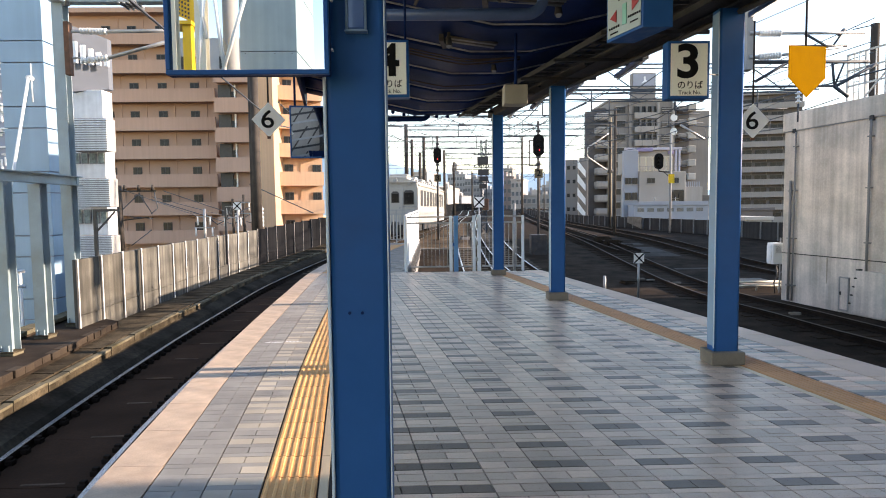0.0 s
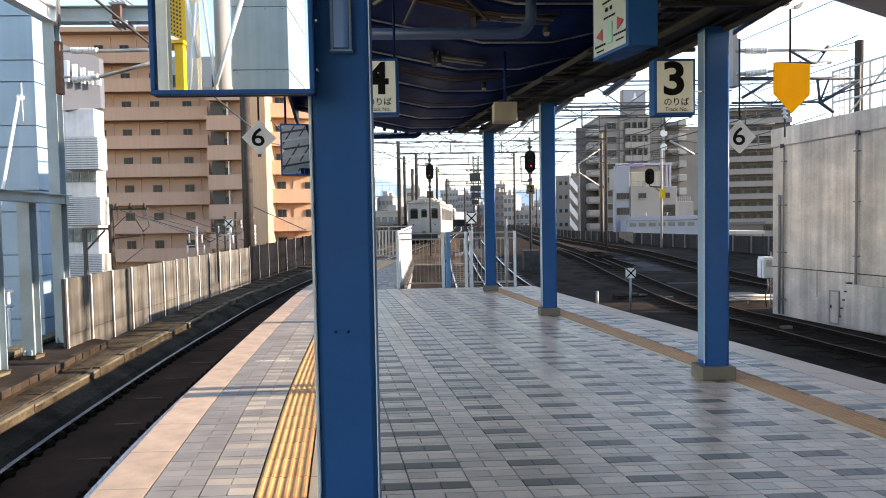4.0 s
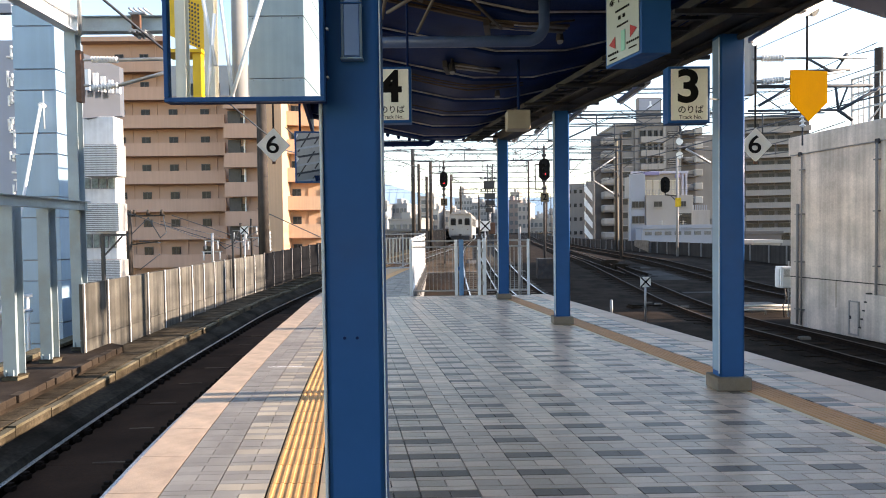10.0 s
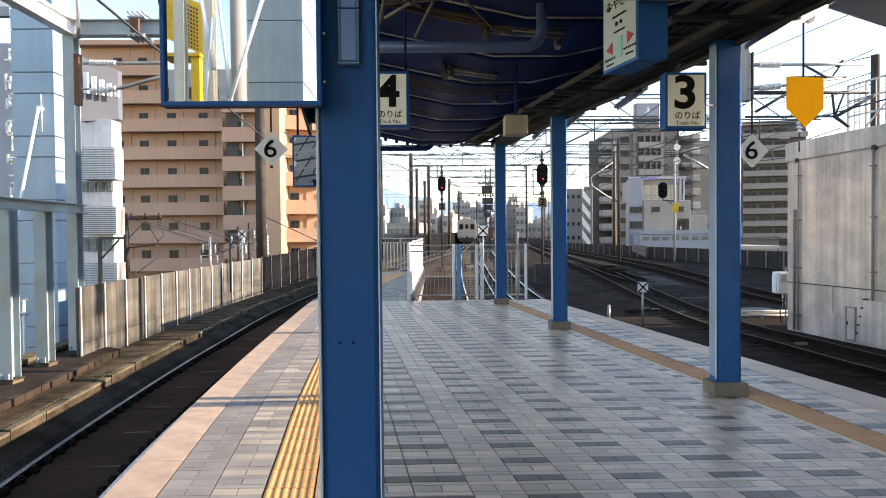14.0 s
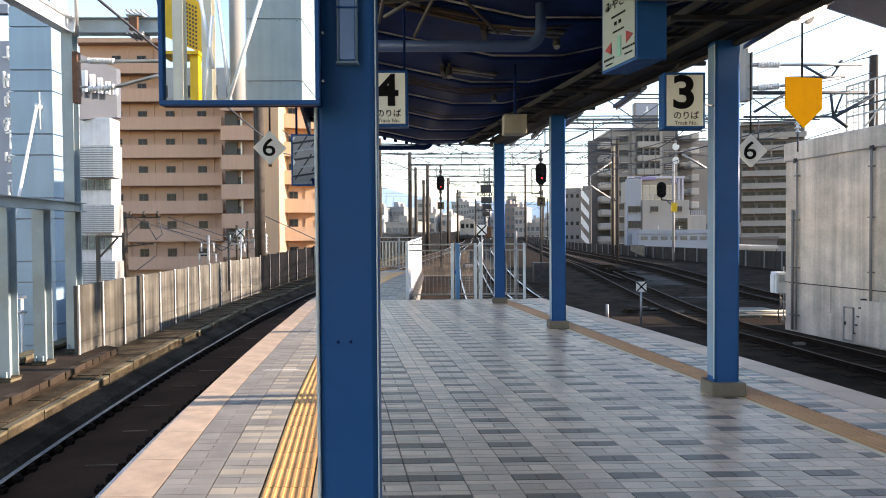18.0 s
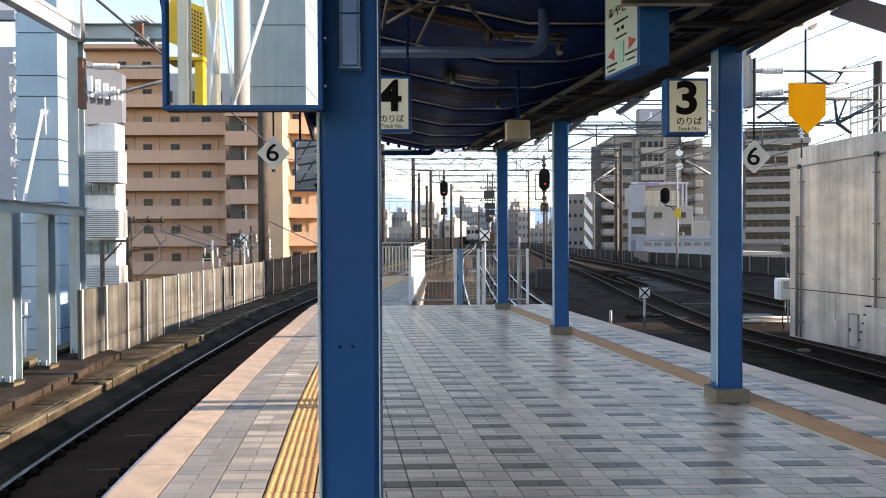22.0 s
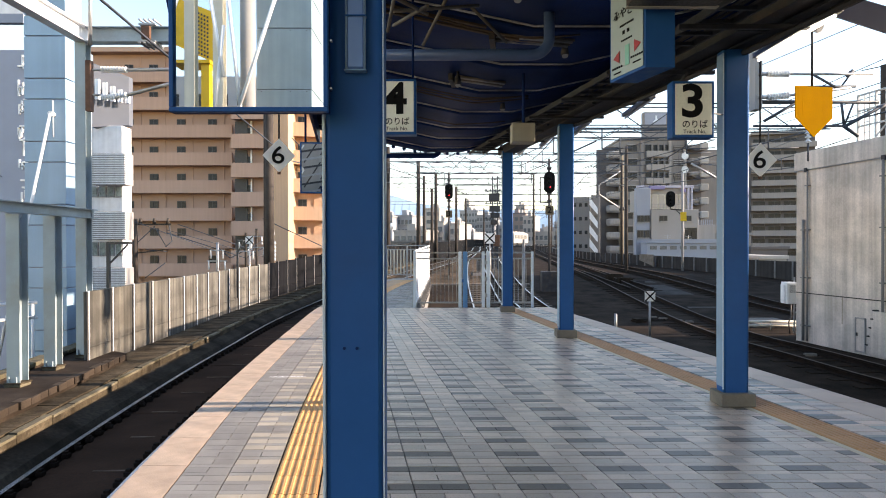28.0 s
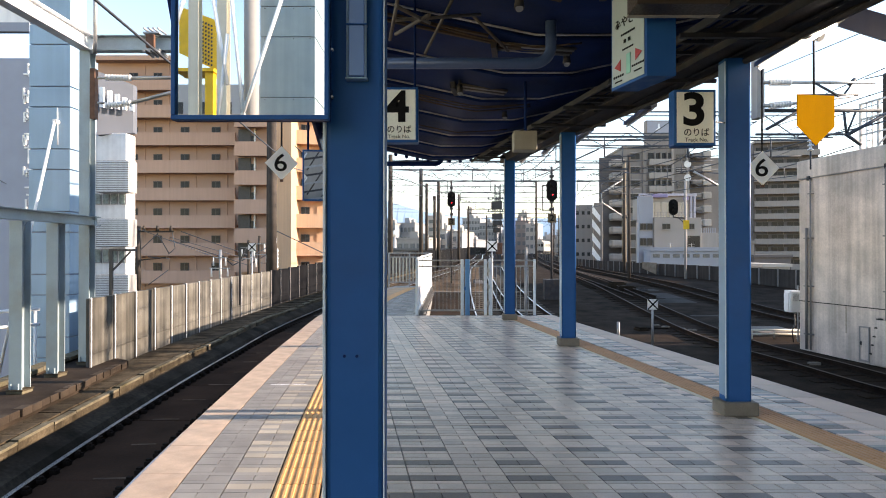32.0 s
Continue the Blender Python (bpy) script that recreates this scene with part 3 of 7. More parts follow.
SPAN = sorted([-3.1 + 6.3 * i / 20 for i in range(21)] + [-0.44, 0.44])
RIBS = (1.2, 2.5, 3.8, 5.1, 6.4, 7.75, 9.06, 10.5, 11.9, 13.1, 14.4)


def roof():
    """A thin sheet that sags a little between the ribs."""
    # rows before -9 carry the roof on unseen, to hold back sky light
    ds = [-32.0, -24.0, -16.0, -9.0, -6, -3, -0.1]
    marks = (-0.1,) + RIBS + (15.2,)
    for p, q in zip(marks, marks[1:]):
        ds += [p + (q - p) * i / 6 for i in range(1, 7)]
    v, f, n = [], [], len(SPAN)
    for d in ds:
        sag = 0.0
        for p, q in zip(marks, marks[1:]):
            if p <= d <= q:
                sag = 0.035 * math.sin(math.pi * (d - p) / (q - p))
        v += [(VALLEY(d) + s, d, sheet_z(s) - sag) for s in SPAN] + [(VALLEY(d) + s, d, sheet_z(s) + 0.1) for s in SPAN]
    for i in range(len(ds) - 1):
        for j in range(n - 1):
            a, c = i * 2 * n + j, (i + 1) * 2 * n + j
            f += [(a, a + 1, c + 1, c), (a + n, c + n, c + n + 1, a + n + 1)]
        a, c = i * 2 * n, (i + 1) * 2 * n
        f += [(a, c, c + n, a + n), (a + n - 1, a + 2 * n - 1, c + 2 * n - 1, c + n - 1)]
    for a in (0, (len(ds) - 1) * 2 * n):
        f += [(a + j, a + j + n, a + j + n + 1, a + j + 1) for j in range(n - 1)]
    me = bpy.data.meshes.new("roof_sheet")
    me.from_pydata(v, [], f)
    me.materials.append(NAVY)
    b = bmesh.new()
    b.from_mesh(me)
    bmesh.ops.recalc_face_normals(b, faces=b.faces[:])
    for q in b.faces:
        q.smooth = abs(q.normal.z) > 0.5
    b.to_mesh(me)
    b.free()
    part("roof_sheet", me, NAVY, canopy)


roof()
part("left_fascia", sweep("left_fascia", [(VALLEY(d) - 3.11, d, 4.02) for d in np.arange(-9, 15.3, 1.0)], [(-0.03, 0), (0.03, 0), (0.03, 0.42), (-0.03, 0.42)], NAVY), None, canopy, "dark blue fascia along the canopy edge")
BRACE = material("brown_grey_brace", (0.13, 0.115, 0.1), 0.6, 0.0, 0.35, 4, 60, 0.1, stain=(0.07, 0.055, 0.045), spec=0.3)
TIMBER = material("dark_rusty_timber", (0.07, 0.047, 0.031), 0.8, 0.0, 0.5, 3, 40, 0.3, stain=(0.08, 0.05, 0.03))
for d in RIBS:
    b = B()
    tube(b, [(VALLEY(d) + s, d, sheet_z(s) - 0.012) for s in SPAN], 0.013, 6)
    part("rib", b, RIBPAINT, canopy, "pale edged cross rib")
    b = B()
    tube(b, [(VALLEY(d + 0.06) + s, d + 0.06, sheet_z(s) - 0.03) for s in SPAN], 0.024, 6)
    part("rib_flange", b, NAVY, canopy)
for d in RIBS[1:5]:
    for off, s0, s1 in ((0.2, -2.65, -0.9), (0.36, -2.65, -0.5)):
        b = B()
        n = 6
        for i in range(n):
            u, w = s0 + (s1 - s0) * i / n, s0 + (s1 - s0) * (i + 1) / n
            bar(b, (VALLEY(d + off) + u, d + off, sheet_z(u) - 0.05), (VALLEY(d + off) + w, d + off, sheet_z(w) - 0.05), 0.05, 0.022)
        part("batten", b, TIMBER, canopy, "bare brown timber batten")
for d, s0, s1 in ((4.9, -0.25, 0.25), (6.7, -0.75, 0.1), (8.45, -0.9, -0.2), (3.4, 0.1, 0.7)):
    for i in range(4):
        b = B()
        y = d + i * 0.07
        rod(b, (VALLEY(y) + s0, y, sheet_z(s0) - 0.06), (VALLEY(y) + s1, y, sheet_z(s1) - 0.06), 0.016, 8)
        part("conduit", b, GALV if i % 2 else BRACE, canopy, "grey steel conduit")
    b = B()
    bar(b, (VALLEY(d) + s0 - 0.08, d - 0.1, sheet_z(s0) - 0.1), (VALLEY(d) + s0 - 0.02, d + 0.35, sheet_z(s0) - 0.09), 0.06, 0.09)
    part("junction_box", b, DARKSTEEL, canopy)
for i in range(22):
    s = -2.6 + i * 0.27
    b = B()
    rod(b, (VALLEY(15.2) + s, 15.14, sheet_z(s) - 0.03), (VALLEY(15.2) + s, 15.22, sheet_z(s) - 0.03), 0.045, 10)
    part("edge_bolt", b, NAVY, canopy)
for d, s0, s1, drop in ((9.25, -2.3, 0.35, 0.05), (9.32, -2.3, 0.2, 0.07), (9.4, -2.2, 0.4, 0.09), (6.55, -1.9, 0.1, 0.06), (11.2, -2.3, 0.5, 0.05)):
    b = B()
    tube(b, [(VALLEY(d) + s0 + (s1 - s0) * i / 12, d, sheet_z(s0 + (s1 - s0) * i / 12) - 0.05 - drop * math.sin(math.pi * i / 12)) for i in range(13)], 0.011, 6)
    part("cable", b, TIMBER, canopy, "brown sagging cable")
b = B()
bar(b, (3.56, 0.4, 3.42), (1.5, 14.3, 3.72), 0.3, 0.18)
part("edge_beam", b, DARKSTEEL, canopy, "dark steel edge beam")

# ---------- walls and walkway on the left ----------
WALL_X = lambda d: LEFT_TRACK(d) - 1.95
ds = [float(d) for d in np.arange(-10, 46, 1.0)]
walkway = thing("walkway", "mossy concrete trough walkway with cover slabs beside the track", "walkway", kind="structure")
part("trough", sweep("trough", [(LEFT_TRACK(d) - 1.45, d, -1.2 + RISE(d)) for d in ds], [(-0.5, 0), (0.44, 0), (0.44, 0.515), (-0.5, 0.515)], KERB), None, walkway)
rng = random.Random(11)
for d in np.arange(2.0, 34, 0.5):
    x, k = LEFT_TRACK(d) - 1.45, LEFT_TRACK(d + 0.5) - LEFT_TRACK(d)
    z = -0.68 + RISE(d) + rng.uniform(-0.004, 0.004)
    b = B()
    plate(b, [(x - 0.48, d + 0.005, z), (x + 0.36, d + 0.005, z), (x + 0.36 + k, d + 0.495, z), (x - 0.48 + k, d + 0.495, z)], 0.045, (0, 0, 1))
    part("cover_slab", b, KERB, walkway)
d = 2.0
while d < 34:
    n = rng.uniform(0.5, 1.3)
    x, k, z = LEFT_TRACK(d) - 1.45, LEFT_TRACK(d + n) - LEFT_TRACK(d), -1.2 + RISE(d)
    o, u = rng.uniform(-0.014, 0.014), rng.uniform(-0.02, 0.02)
    b = B()
    plate(b, [(x + 0.37, d + 0.01, z), (x + 0.5 + o, d + 0.01, z), (x + 0.5 + o + k, d + n, z), (x + 0.37 + k, d + n, z)], 0.53 + u, (0, 0, 1))
    st = part("edge_stone", b, KERB, walkway, "dark mossy kerb stone")
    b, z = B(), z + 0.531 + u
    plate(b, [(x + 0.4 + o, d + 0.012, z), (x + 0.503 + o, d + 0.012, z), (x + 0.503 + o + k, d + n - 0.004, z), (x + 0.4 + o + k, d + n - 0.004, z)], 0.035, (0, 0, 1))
    # thin cap, paler than the stone below
    part("lip", b, KERBEDGE, st, "pale top edge")
    d += n
tagged(part("side_drain", sweep("side_drain", [(LEFT_TRACK(d) - 0.78, d, -1.2 + RISE(d)) for d in ds], [(-0.168, 0), (0.2, 0), (0.2, 0.2), (0.12, 0.33), (-0.168, 0.43)], DRAINDIRT), None), "dark gritty ground beside the rail", "ground", kind="structure")
wall = thing("wall_left", "weathered concrete panel wall with steel posts", "wall", kind="structure")
PITCH = 0.94
d = 11.0
i = 0
while d < 150:
    if d > 46:
        PITCH = 3.0
    a, c = Vector((WALL_X(d), d, 0)), Vector((WALL_X(d + PITCH), d + PITCH, 0))
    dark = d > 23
    za, zt = -1.1 + RISE(d), 0.75 + RISE(d) * 0.9
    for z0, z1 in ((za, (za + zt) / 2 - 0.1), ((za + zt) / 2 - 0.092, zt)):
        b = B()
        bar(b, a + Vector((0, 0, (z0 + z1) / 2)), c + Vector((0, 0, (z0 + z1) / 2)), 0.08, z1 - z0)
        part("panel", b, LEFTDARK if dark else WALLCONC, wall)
    b = B()
    box(b, a.x + 0.03, a.x + 0.058, d - 0.008, d + 0.022, za, zt + 0.02, 0.003)
    part("post", b, GREYLIGHT if dark else WHITE, wall, "pale steel post")
    part("post_web", box(B(), a.x + 0.03, a.x + 0.055, d - 0.062, d - 0.01, za, zt), FRAMEDK, wall, "dark side flange")
    d += PITCH

# ---------- right wall ----------
WALL_TOP = curve([(14, 0.48), (33, 0.57), (40, 0.66), (55, 0.77), (68, 0.97), (120, 1.55)])
wall_r = thing("wall_right", "dark panelled boundary wall beyond the tracks", "wall", kind="structure")
d = 14.0
while d < 120:
    st = 1.2 if d < 64 else 3.0
    a, c = Vector((RIGHT_WALL(d), d, 0)), Vector((RIGHT_WALL(d + st), d + st, 0))
    z0, z1 = -1.1 + RISE(d) * 0.3, WALL_TOP(d)
    b = B()
    bar(b, a + Vector((0, 0, (z0 + z1) / 2)), c + Vector((0, 0, (z0 + z1) / 2)), 0.1, z1 - z0)
    part("panel", b, DARKWALL, wall_r)
    b = B()
    box(b, a.x - 0.11, a.x - 0.05, d - 0.035, d + 0.035, z0, z1 + 0.03)
    part("post", b, GREYREND, wall_r, "grey steel post")
    d += st

b = B()
plate(b, [(RIGHT_WALL(45.0) - 0.14, 45.0, -0.1), (RIGHT_WALL(47.0) - 0.14, 47.0, 0.3), (RIGHT_WALL(47.0) - 0.14, 47.0, 0.78), (RIGHT_WALL(45.0) - 0.14, 45.0, 0.76)], 0.06, (-1, 0, 0))
part("concrete_patch", b, BASE, wall_r, "pale concrete patch in the wall")
b = B()
rod(b, (RIGHT_WALL(44.6) - 0.25, 44.6, -1.1), (RIGHT_WALL(44.6) - 0.25, 44.6, 0.7), 0.07, 8)
part("stay_post", b, DARKSTEEL, wall_r, "dark stay post")

# ---------- concrete building on the right ----------
hut = thing("concrete_building", "plain weathered concrete railway building", "building")
part("wall", box(B(), 9.9, 16, -14.0, 16.8, -1.2, 3.55, 0.02), CONC, hut)
part("parapet", box(B(), 9.86, 16, -13.96, 16.84, 3.554, 4.05, 0.02), CONC, hut)
# unseen upper block, added so that its shadow falls on the near platform
part("upper_storey", box(B(), 9.9, 10.6, -14, 3.5, 4.054, 8.0, 0.02), CONC, hut)
HUT_TURN = 9.15

# ---------- brown apartment house ----------
def flats(name, label, mat, back, x0, x1, d, z_base, floors, pitch, win_x, z_par0, par, depth=12.0, win=(0.9, 0.95), proud=1.3):
    """A block with a parapet band on every floor and windows in the recessed wall behind it."""
    h = thing(name, label, "apartment building")
    top = z_par0 + pitch * (floors - 1) + par + 1.9
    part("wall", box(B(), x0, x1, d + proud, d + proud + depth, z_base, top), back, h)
    part("roof", box(B(), x0 - 0.1, x1 + 0.1, d + 0.2, d + proud + depth, top + 0.004, top + 0.5), mat, h)
    wm, pm = bpy.data.meshes.new("window"), bpy.data.meshes.new("pane")
    bb = box(B(), -win[0] / 2, win[0] / 2, -0.1, 0.0, -win[1] / 2, win[1] / 2)
    bb.to_mesh(wm)
    wm.materials.append(FRAMEDK)
    bb = B()
    for k in range(2):
        w = win[0] / 2
        box(bb, -win[0] / 2 + k * w + 0.06, -win[0] / 2 + (k + 1) * w - 0.06, -0.13, -0.101, -win[1] / 2 + 0.08, win[1] / 2 - 0.08)
    bb.to_mesh(pm)
    pm.materials.append(GLASSDARK)
    for i in range(floors):
        z = z_par0 + pitch * i
        part("balcony_parapet", box(B(), x0, x1, d, d + 0.25, z, z + par), mat, h)
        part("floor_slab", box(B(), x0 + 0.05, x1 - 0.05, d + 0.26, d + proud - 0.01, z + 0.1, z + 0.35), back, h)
        for x in win_x:
            if x + 1.3 < x1 and len(win_x) > 1:
                part("downpipe", box(B(), x + 1.18, x + 1.26, d + proud - 0.09, d + proud - 0.004, z + par - 0.2, z + pitch + 0.05), mat, h)
            w = part("window", wm, None, h)
            w.matrix_basis = pose(x, d + proud - 0.002, z + par + 0.35, 0, 0, 0)
            g = part("pane", pm, None, w)
    return h


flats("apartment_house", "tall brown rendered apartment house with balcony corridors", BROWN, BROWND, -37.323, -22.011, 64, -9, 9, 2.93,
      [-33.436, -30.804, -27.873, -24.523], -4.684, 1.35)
wing = flats("apartment_house", "apartment house wing with long balconies, coloured orange as sunlit", ORANGE_R, ORANGE_R, -15.485, -10.834, 63, -9, 11, 2.93,
      [-14.307, -11.422], -1.753, 1.45)
turned(wing, -15.485, 63, 16)
bay = flats("apartment_house", "brown apartment house bay with deep corner balconies", BROWN, BROWND, -21.093, -17.73, 61, -9, 11, 2.93,
      [-19.839], -0.431, 1.45)
for i in range(11):
    zf = -0.431 + i * 2.93
    # dark sheet in place of the shade inside the balcony
    rc = part("recess", box(B(), -21.036, -19.782, 62.1, 62.29, zf + 1.5, zf + 2.9), FRAMEDK, bay, "dark sheet for shade in the balcony opening")
    part("downpipe", box(B(), -19.383, -19.269, 61.9, 62.2, zf + 1.46, zf + 2.92), WHITE, bay)
part("stair_tower", box(B(), -17.036, -15.3, 60.9, 70, -9, 26), ORANGE_R)
tagged(bpy.data.objects["stair_tower"], "tall plain stair tower, coloured orange as sunlit", "tower")

# ---------- pale blue tower on the left ----------
tower = thing("panel_tower", "pale blue panelled tower beside the tracks", "tower")
part("core", box(B(), -9.0, -8.2, 13.25, 13.75, -2, 11), GREYBLUE, tower)
z = -1.69
k = 0
while z < 11:
    hgt = 0.92 if k % 2 == 0 else 0.45
    part("panel", box(B(), -9.05, -8.15, 13.2, 13.8, z + 0.012, z + hgt - 0.012, 0.006), PALEBLUE, tower)
    z += hgt
    k += 1

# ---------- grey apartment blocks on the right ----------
# dark grey: painted shade of walls and undersides; also a dark roofed house
GREYDARK = material("dark_grey_wall_and_shade", (0.1, 0.095, 0.1), 0.85, 0.0, 0.12, 0.3, 6, 0.05)
gh = thing("apartment_house", "grey high apartment house with stepped corner balconies", "apartment building")
part("wall", box(B(), 39.4, 53.4, 132, 146, -9, 24.35, 0.05), GREYREND, gh)
part("left_wing", box(B(), 34.7, 36.75, 133.5, 134.6, -9, 22.5, 0.05), GREYDARK, gh, "wing darkened in colour for its shaded side")
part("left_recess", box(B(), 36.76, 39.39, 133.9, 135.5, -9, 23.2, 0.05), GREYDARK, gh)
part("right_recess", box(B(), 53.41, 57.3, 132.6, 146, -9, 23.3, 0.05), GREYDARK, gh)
part("end_wing", box(B(), 57.31, 62.6, 134.5, 146, -9, 22.6, 0.05), GREYREND, gh)
part("roof_edge", box(B(), 39.2, 53.6, 131.6, 146.2, 24.36, 24.8, 0.05), GREYLIGHT, gh)
for x in (49.75, 53.1):
    part("stair_column", box(B(), x, x + 0.5, 131.3, 131.99, -9, 24.0, 0.05), GREYLIGHT, gh, "pale column beside the stair")
part("service_shaft", box(B(), 43.6, 44.3, 131.5, 131.99, -9, 24.3, 0.05), GREYREND, gh)
for i in range(9):
    zf = 22.5 - i * 2.94
    bal = part("balcony", box(B(), 36.6, 39.6, 131.2, 133.89, zf - 2.05, zf - 0.65, 0.3), GREYLIGHT, gh, "pale rounded corner balcony")
    part("balcony_floor", box(B(), 36.7, 39.5, 131.3, 133.88, zf - 2.25, zf - 2.06), GREYREND, bal)
    # sunlit end of the front, put in as a paler wall colour
    bal = part("balcony", box(B(), 56.0, 57.6, 129.6, 132.59, zf - 0.62, zf + 0.85, 0.12), FARWHITE, gh, "end balcony front made pale as sunlit")
    part("balcony_side", box(B(), 54.0, 55.99, 130.2, 132.58, zf - 0.3, zf + 0.6, 0.2), GREYREND, bal)
    b = B()
    plate(b, [(53.45, 130.6, zf + 0.5), (54.95, 130.2, zf - 0.75), (56.8, 130.2, zf - 0.75), (57.3, 130.6, zf - 0.62)], 1.9)
    part("balcony_floor", b, GREYDARK, bal, "sloping underside darkened in colour for shade")
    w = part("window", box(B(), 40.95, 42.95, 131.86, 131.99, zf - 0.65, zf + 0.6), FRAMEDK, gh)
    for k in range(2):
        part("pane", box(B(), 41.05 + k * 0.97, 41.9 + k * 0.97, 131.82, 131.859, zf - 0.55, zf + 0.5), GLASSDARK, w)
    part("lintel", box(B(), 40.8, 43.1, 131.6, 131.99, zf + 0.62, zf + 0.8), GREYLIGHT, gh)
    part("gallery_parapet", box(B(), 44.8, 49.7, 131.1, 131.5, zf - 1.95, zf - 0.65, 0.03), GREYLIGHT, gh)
    # flat dark sheet on the wall, for the gallery's shade
    part("gallery_recess", box(B(), 44.8, 49.7, 131.9, 131.99, zf - 0.6, zf + 0.75), GLASSDARK, gh, "dark sheet for shade in the open gallery")
    for k in range(3):
        part("gallery_post", box(B(), 46.0 + k * 1.3, 46.25 + k * 1.3, 131.2, 131.89, zf - 0.6, zf + 0.8), GREYREND, gh)
    # likewise a dark sheet for shade on the stair
    part("stair_recess", box(B(), 50.9, 53.0, 131.9, 131.99, zf - 0.9, zf + 0.55), FRAMEDK, gh, "dark sheet for shade in the stair opening")
    for k in range(3):
        part("stair_louvre", box(B(), 50.9, 53.0, 131.7, 131.8, zf - 0.7 + k * 0.45, zf - 0.55 + k * 0.45), GREYLIGHT, gh)
GREYMID = material("mid_grey_render", (0.27, 0.26, 0.255), 0.85, 0.0, 0.1, 0.2, 5, 0.05, streak=0.15)
# the darker back wall paints in the shade behind the balconies
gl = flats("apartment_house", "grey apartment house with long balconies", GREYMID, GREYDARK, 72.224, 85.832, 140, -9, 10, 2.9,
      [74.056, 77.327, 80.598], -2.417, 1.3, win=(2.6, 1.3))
turned(gl, 72.224, 140, -14)

# ---------- railcar ----------
DARKRED = material("dark_red_lens", (0.12, 0.02, 0.02), 0.3, 0.0, 0.1, 6, 60, 0.0)
CARCREAM = material("cream_car_paint", (0.4, 0.385, 0.36), 0.5, 0.0, 0.08, 0.5, 20, 0.0, streak=0.12)


CARGLASS = material("black_car_glass", (0.012, 0.012, 0.014), 0.2, 0.0, 0.2, 2, 9, 0.0, spec=0.15)


def railcar():
    t = thing("train", "cream white single railcar moving away along the curving track", "train", (LEFT_TRACK(36), 36, RAIL_Z))
    b = B()
    sec = [(-1.36, 0.8), (1.36, 0.8), (1.38, 1.1), (1.38, 2.95), (1.3, 3.22), (1.05, 3.4), (0.5, 3.52), (-0.5, 3.52), (-1.05, 3.4), (-1.3, 3.22), (-1.38, 2.95), (-1.38, 1.1)]
    rings = []
    for y, k, dz in ((0, 0.97, 0), (0.12, 1.0, 0), (14.88, 1.0, 0), (15.0, 0.97, 0)):
        rings.append([b.verts.new((x * k, y, z)) for x, z in sec])
    for r0, r1 in zip(rings, rings[1:]):
        for j in range(12):
            b.faces.new((r0[j], r0[(j + 1) % 12], r1[(j + 1) % 12], r1[j]))
    b.faces.new(rings[0])
    b.faces.new(rings[-1][::-1])
    part("body", b, CARCREAM, t, fix=True)
    for x0, x1 in ((-1.12, -0.5), (0.5, 1.12), (-0.24, 0.24)):
        z0, z1 = (1.98, 2.82) if x1 - x0 > 0.5 else (2.08, 2.76)
        b = B()
        plate(b, [(x0, -0.05, z0), (x1, -0.05, z0), (x1, -0.05, z1 - 0.12), (x1 - 0.1, -0.05, z1), (x0 + 0.1, -0.05, z1), (x0, -0.05, z1 - 0.12)], 0.05)
        w = part("window", b, FRAMEDK, t, "black window with rounded top corners")
        part("pane", box(B(), x0 + 0.05, x1 - 0.05, -0.062, -0.051, z0 + 0.05, z1 - 0.14), CARGLASS, w)
    d = part("end_door", box(B(), -0.42, 0.42, -0.03, 0.0, 0.92, 2.95, 0.01), CARCREAM, t)
    part("door_handle", box(B(), 0.22, 0.3, -0.06, -0.031, 1.72, 1.85), GALV, d)
    for x in (-0.44, 0.44):
        part("door_post", box(B(), x - 0.02, x + 0.02, -0.06, 0.0, 0.9, 3.0, 0.006), GALV, t, "grey door frame post")
    part("sill_band", box(B(), -1.3, 1.3, -0.025, 0.01, 1.84, 1.9), GALV, t, "dull grey trim band")
    part("skirt", box(B(), -1.3, 1.3, -0.03, 0.3, 0.62, 0.94, 0.02), GREYLIGHT, t)
    for x in (-0.88, 0.88):
        b = B()
        rod(b, (x, -0.05, 1.5), (x, 0.01, 1.5), 0.06, 14)
        part("tail_lamp", b, DARKRED, t, "round dark red tail lamp")
        b = B()
        rod(b, (x * 0.95, -0.12, 3.2), (x * 0.95, 0.05, 3.2), 0.1, 14)
        part("headlight", b, GALV, t, "round headlight at the eaves")
        part("handrail", box(B(), x * 1.35 - 0.015, x * 1.35 + 0.015, -0.06, -0.03, 1.1, 1.9), GALV, t)
    part("eaves", box(B(), -1.32, 1.32, -0.14, 0.4, 3.26, 3.33, 0.02), CARCREAM, t, "overhanging front eaves")
    part("gutter", box(B(), 1.34, 1.42, 0.1, 14.9, 3.1, 3.16, 0.01), CARCREAM, t)
    part("gutter", box(B(), -1.42, -1.34, 0.1, 14.9, 3.1, 3.16, 0.01), CARCREAM, t)
    b = B()
    rod(b, (0, -0.2, 3.42), (0, 0.1, 3.42), 0.15, 16)
    lamp = part("roof_headlight", b, CARCREAM, t, "round headlight over the end door")
    b = B()
    rod(b, (0, -0.215, 3.42), (0, -0.201, 3.42), 0.11, 16)
    part("lens", b, GALV, lamp)
    part("end_ladder", box(B(), -1.3, -1.24, -0.08, 0.0, 0.95, 3.1, 0.01), CARCREAM, t)
    part("clerestory", box(B(), -0.62, 0.62, 0.5, 14.5, 3.5, 3.68, 0.06), CARCREAM, t, "raised roof ridge")
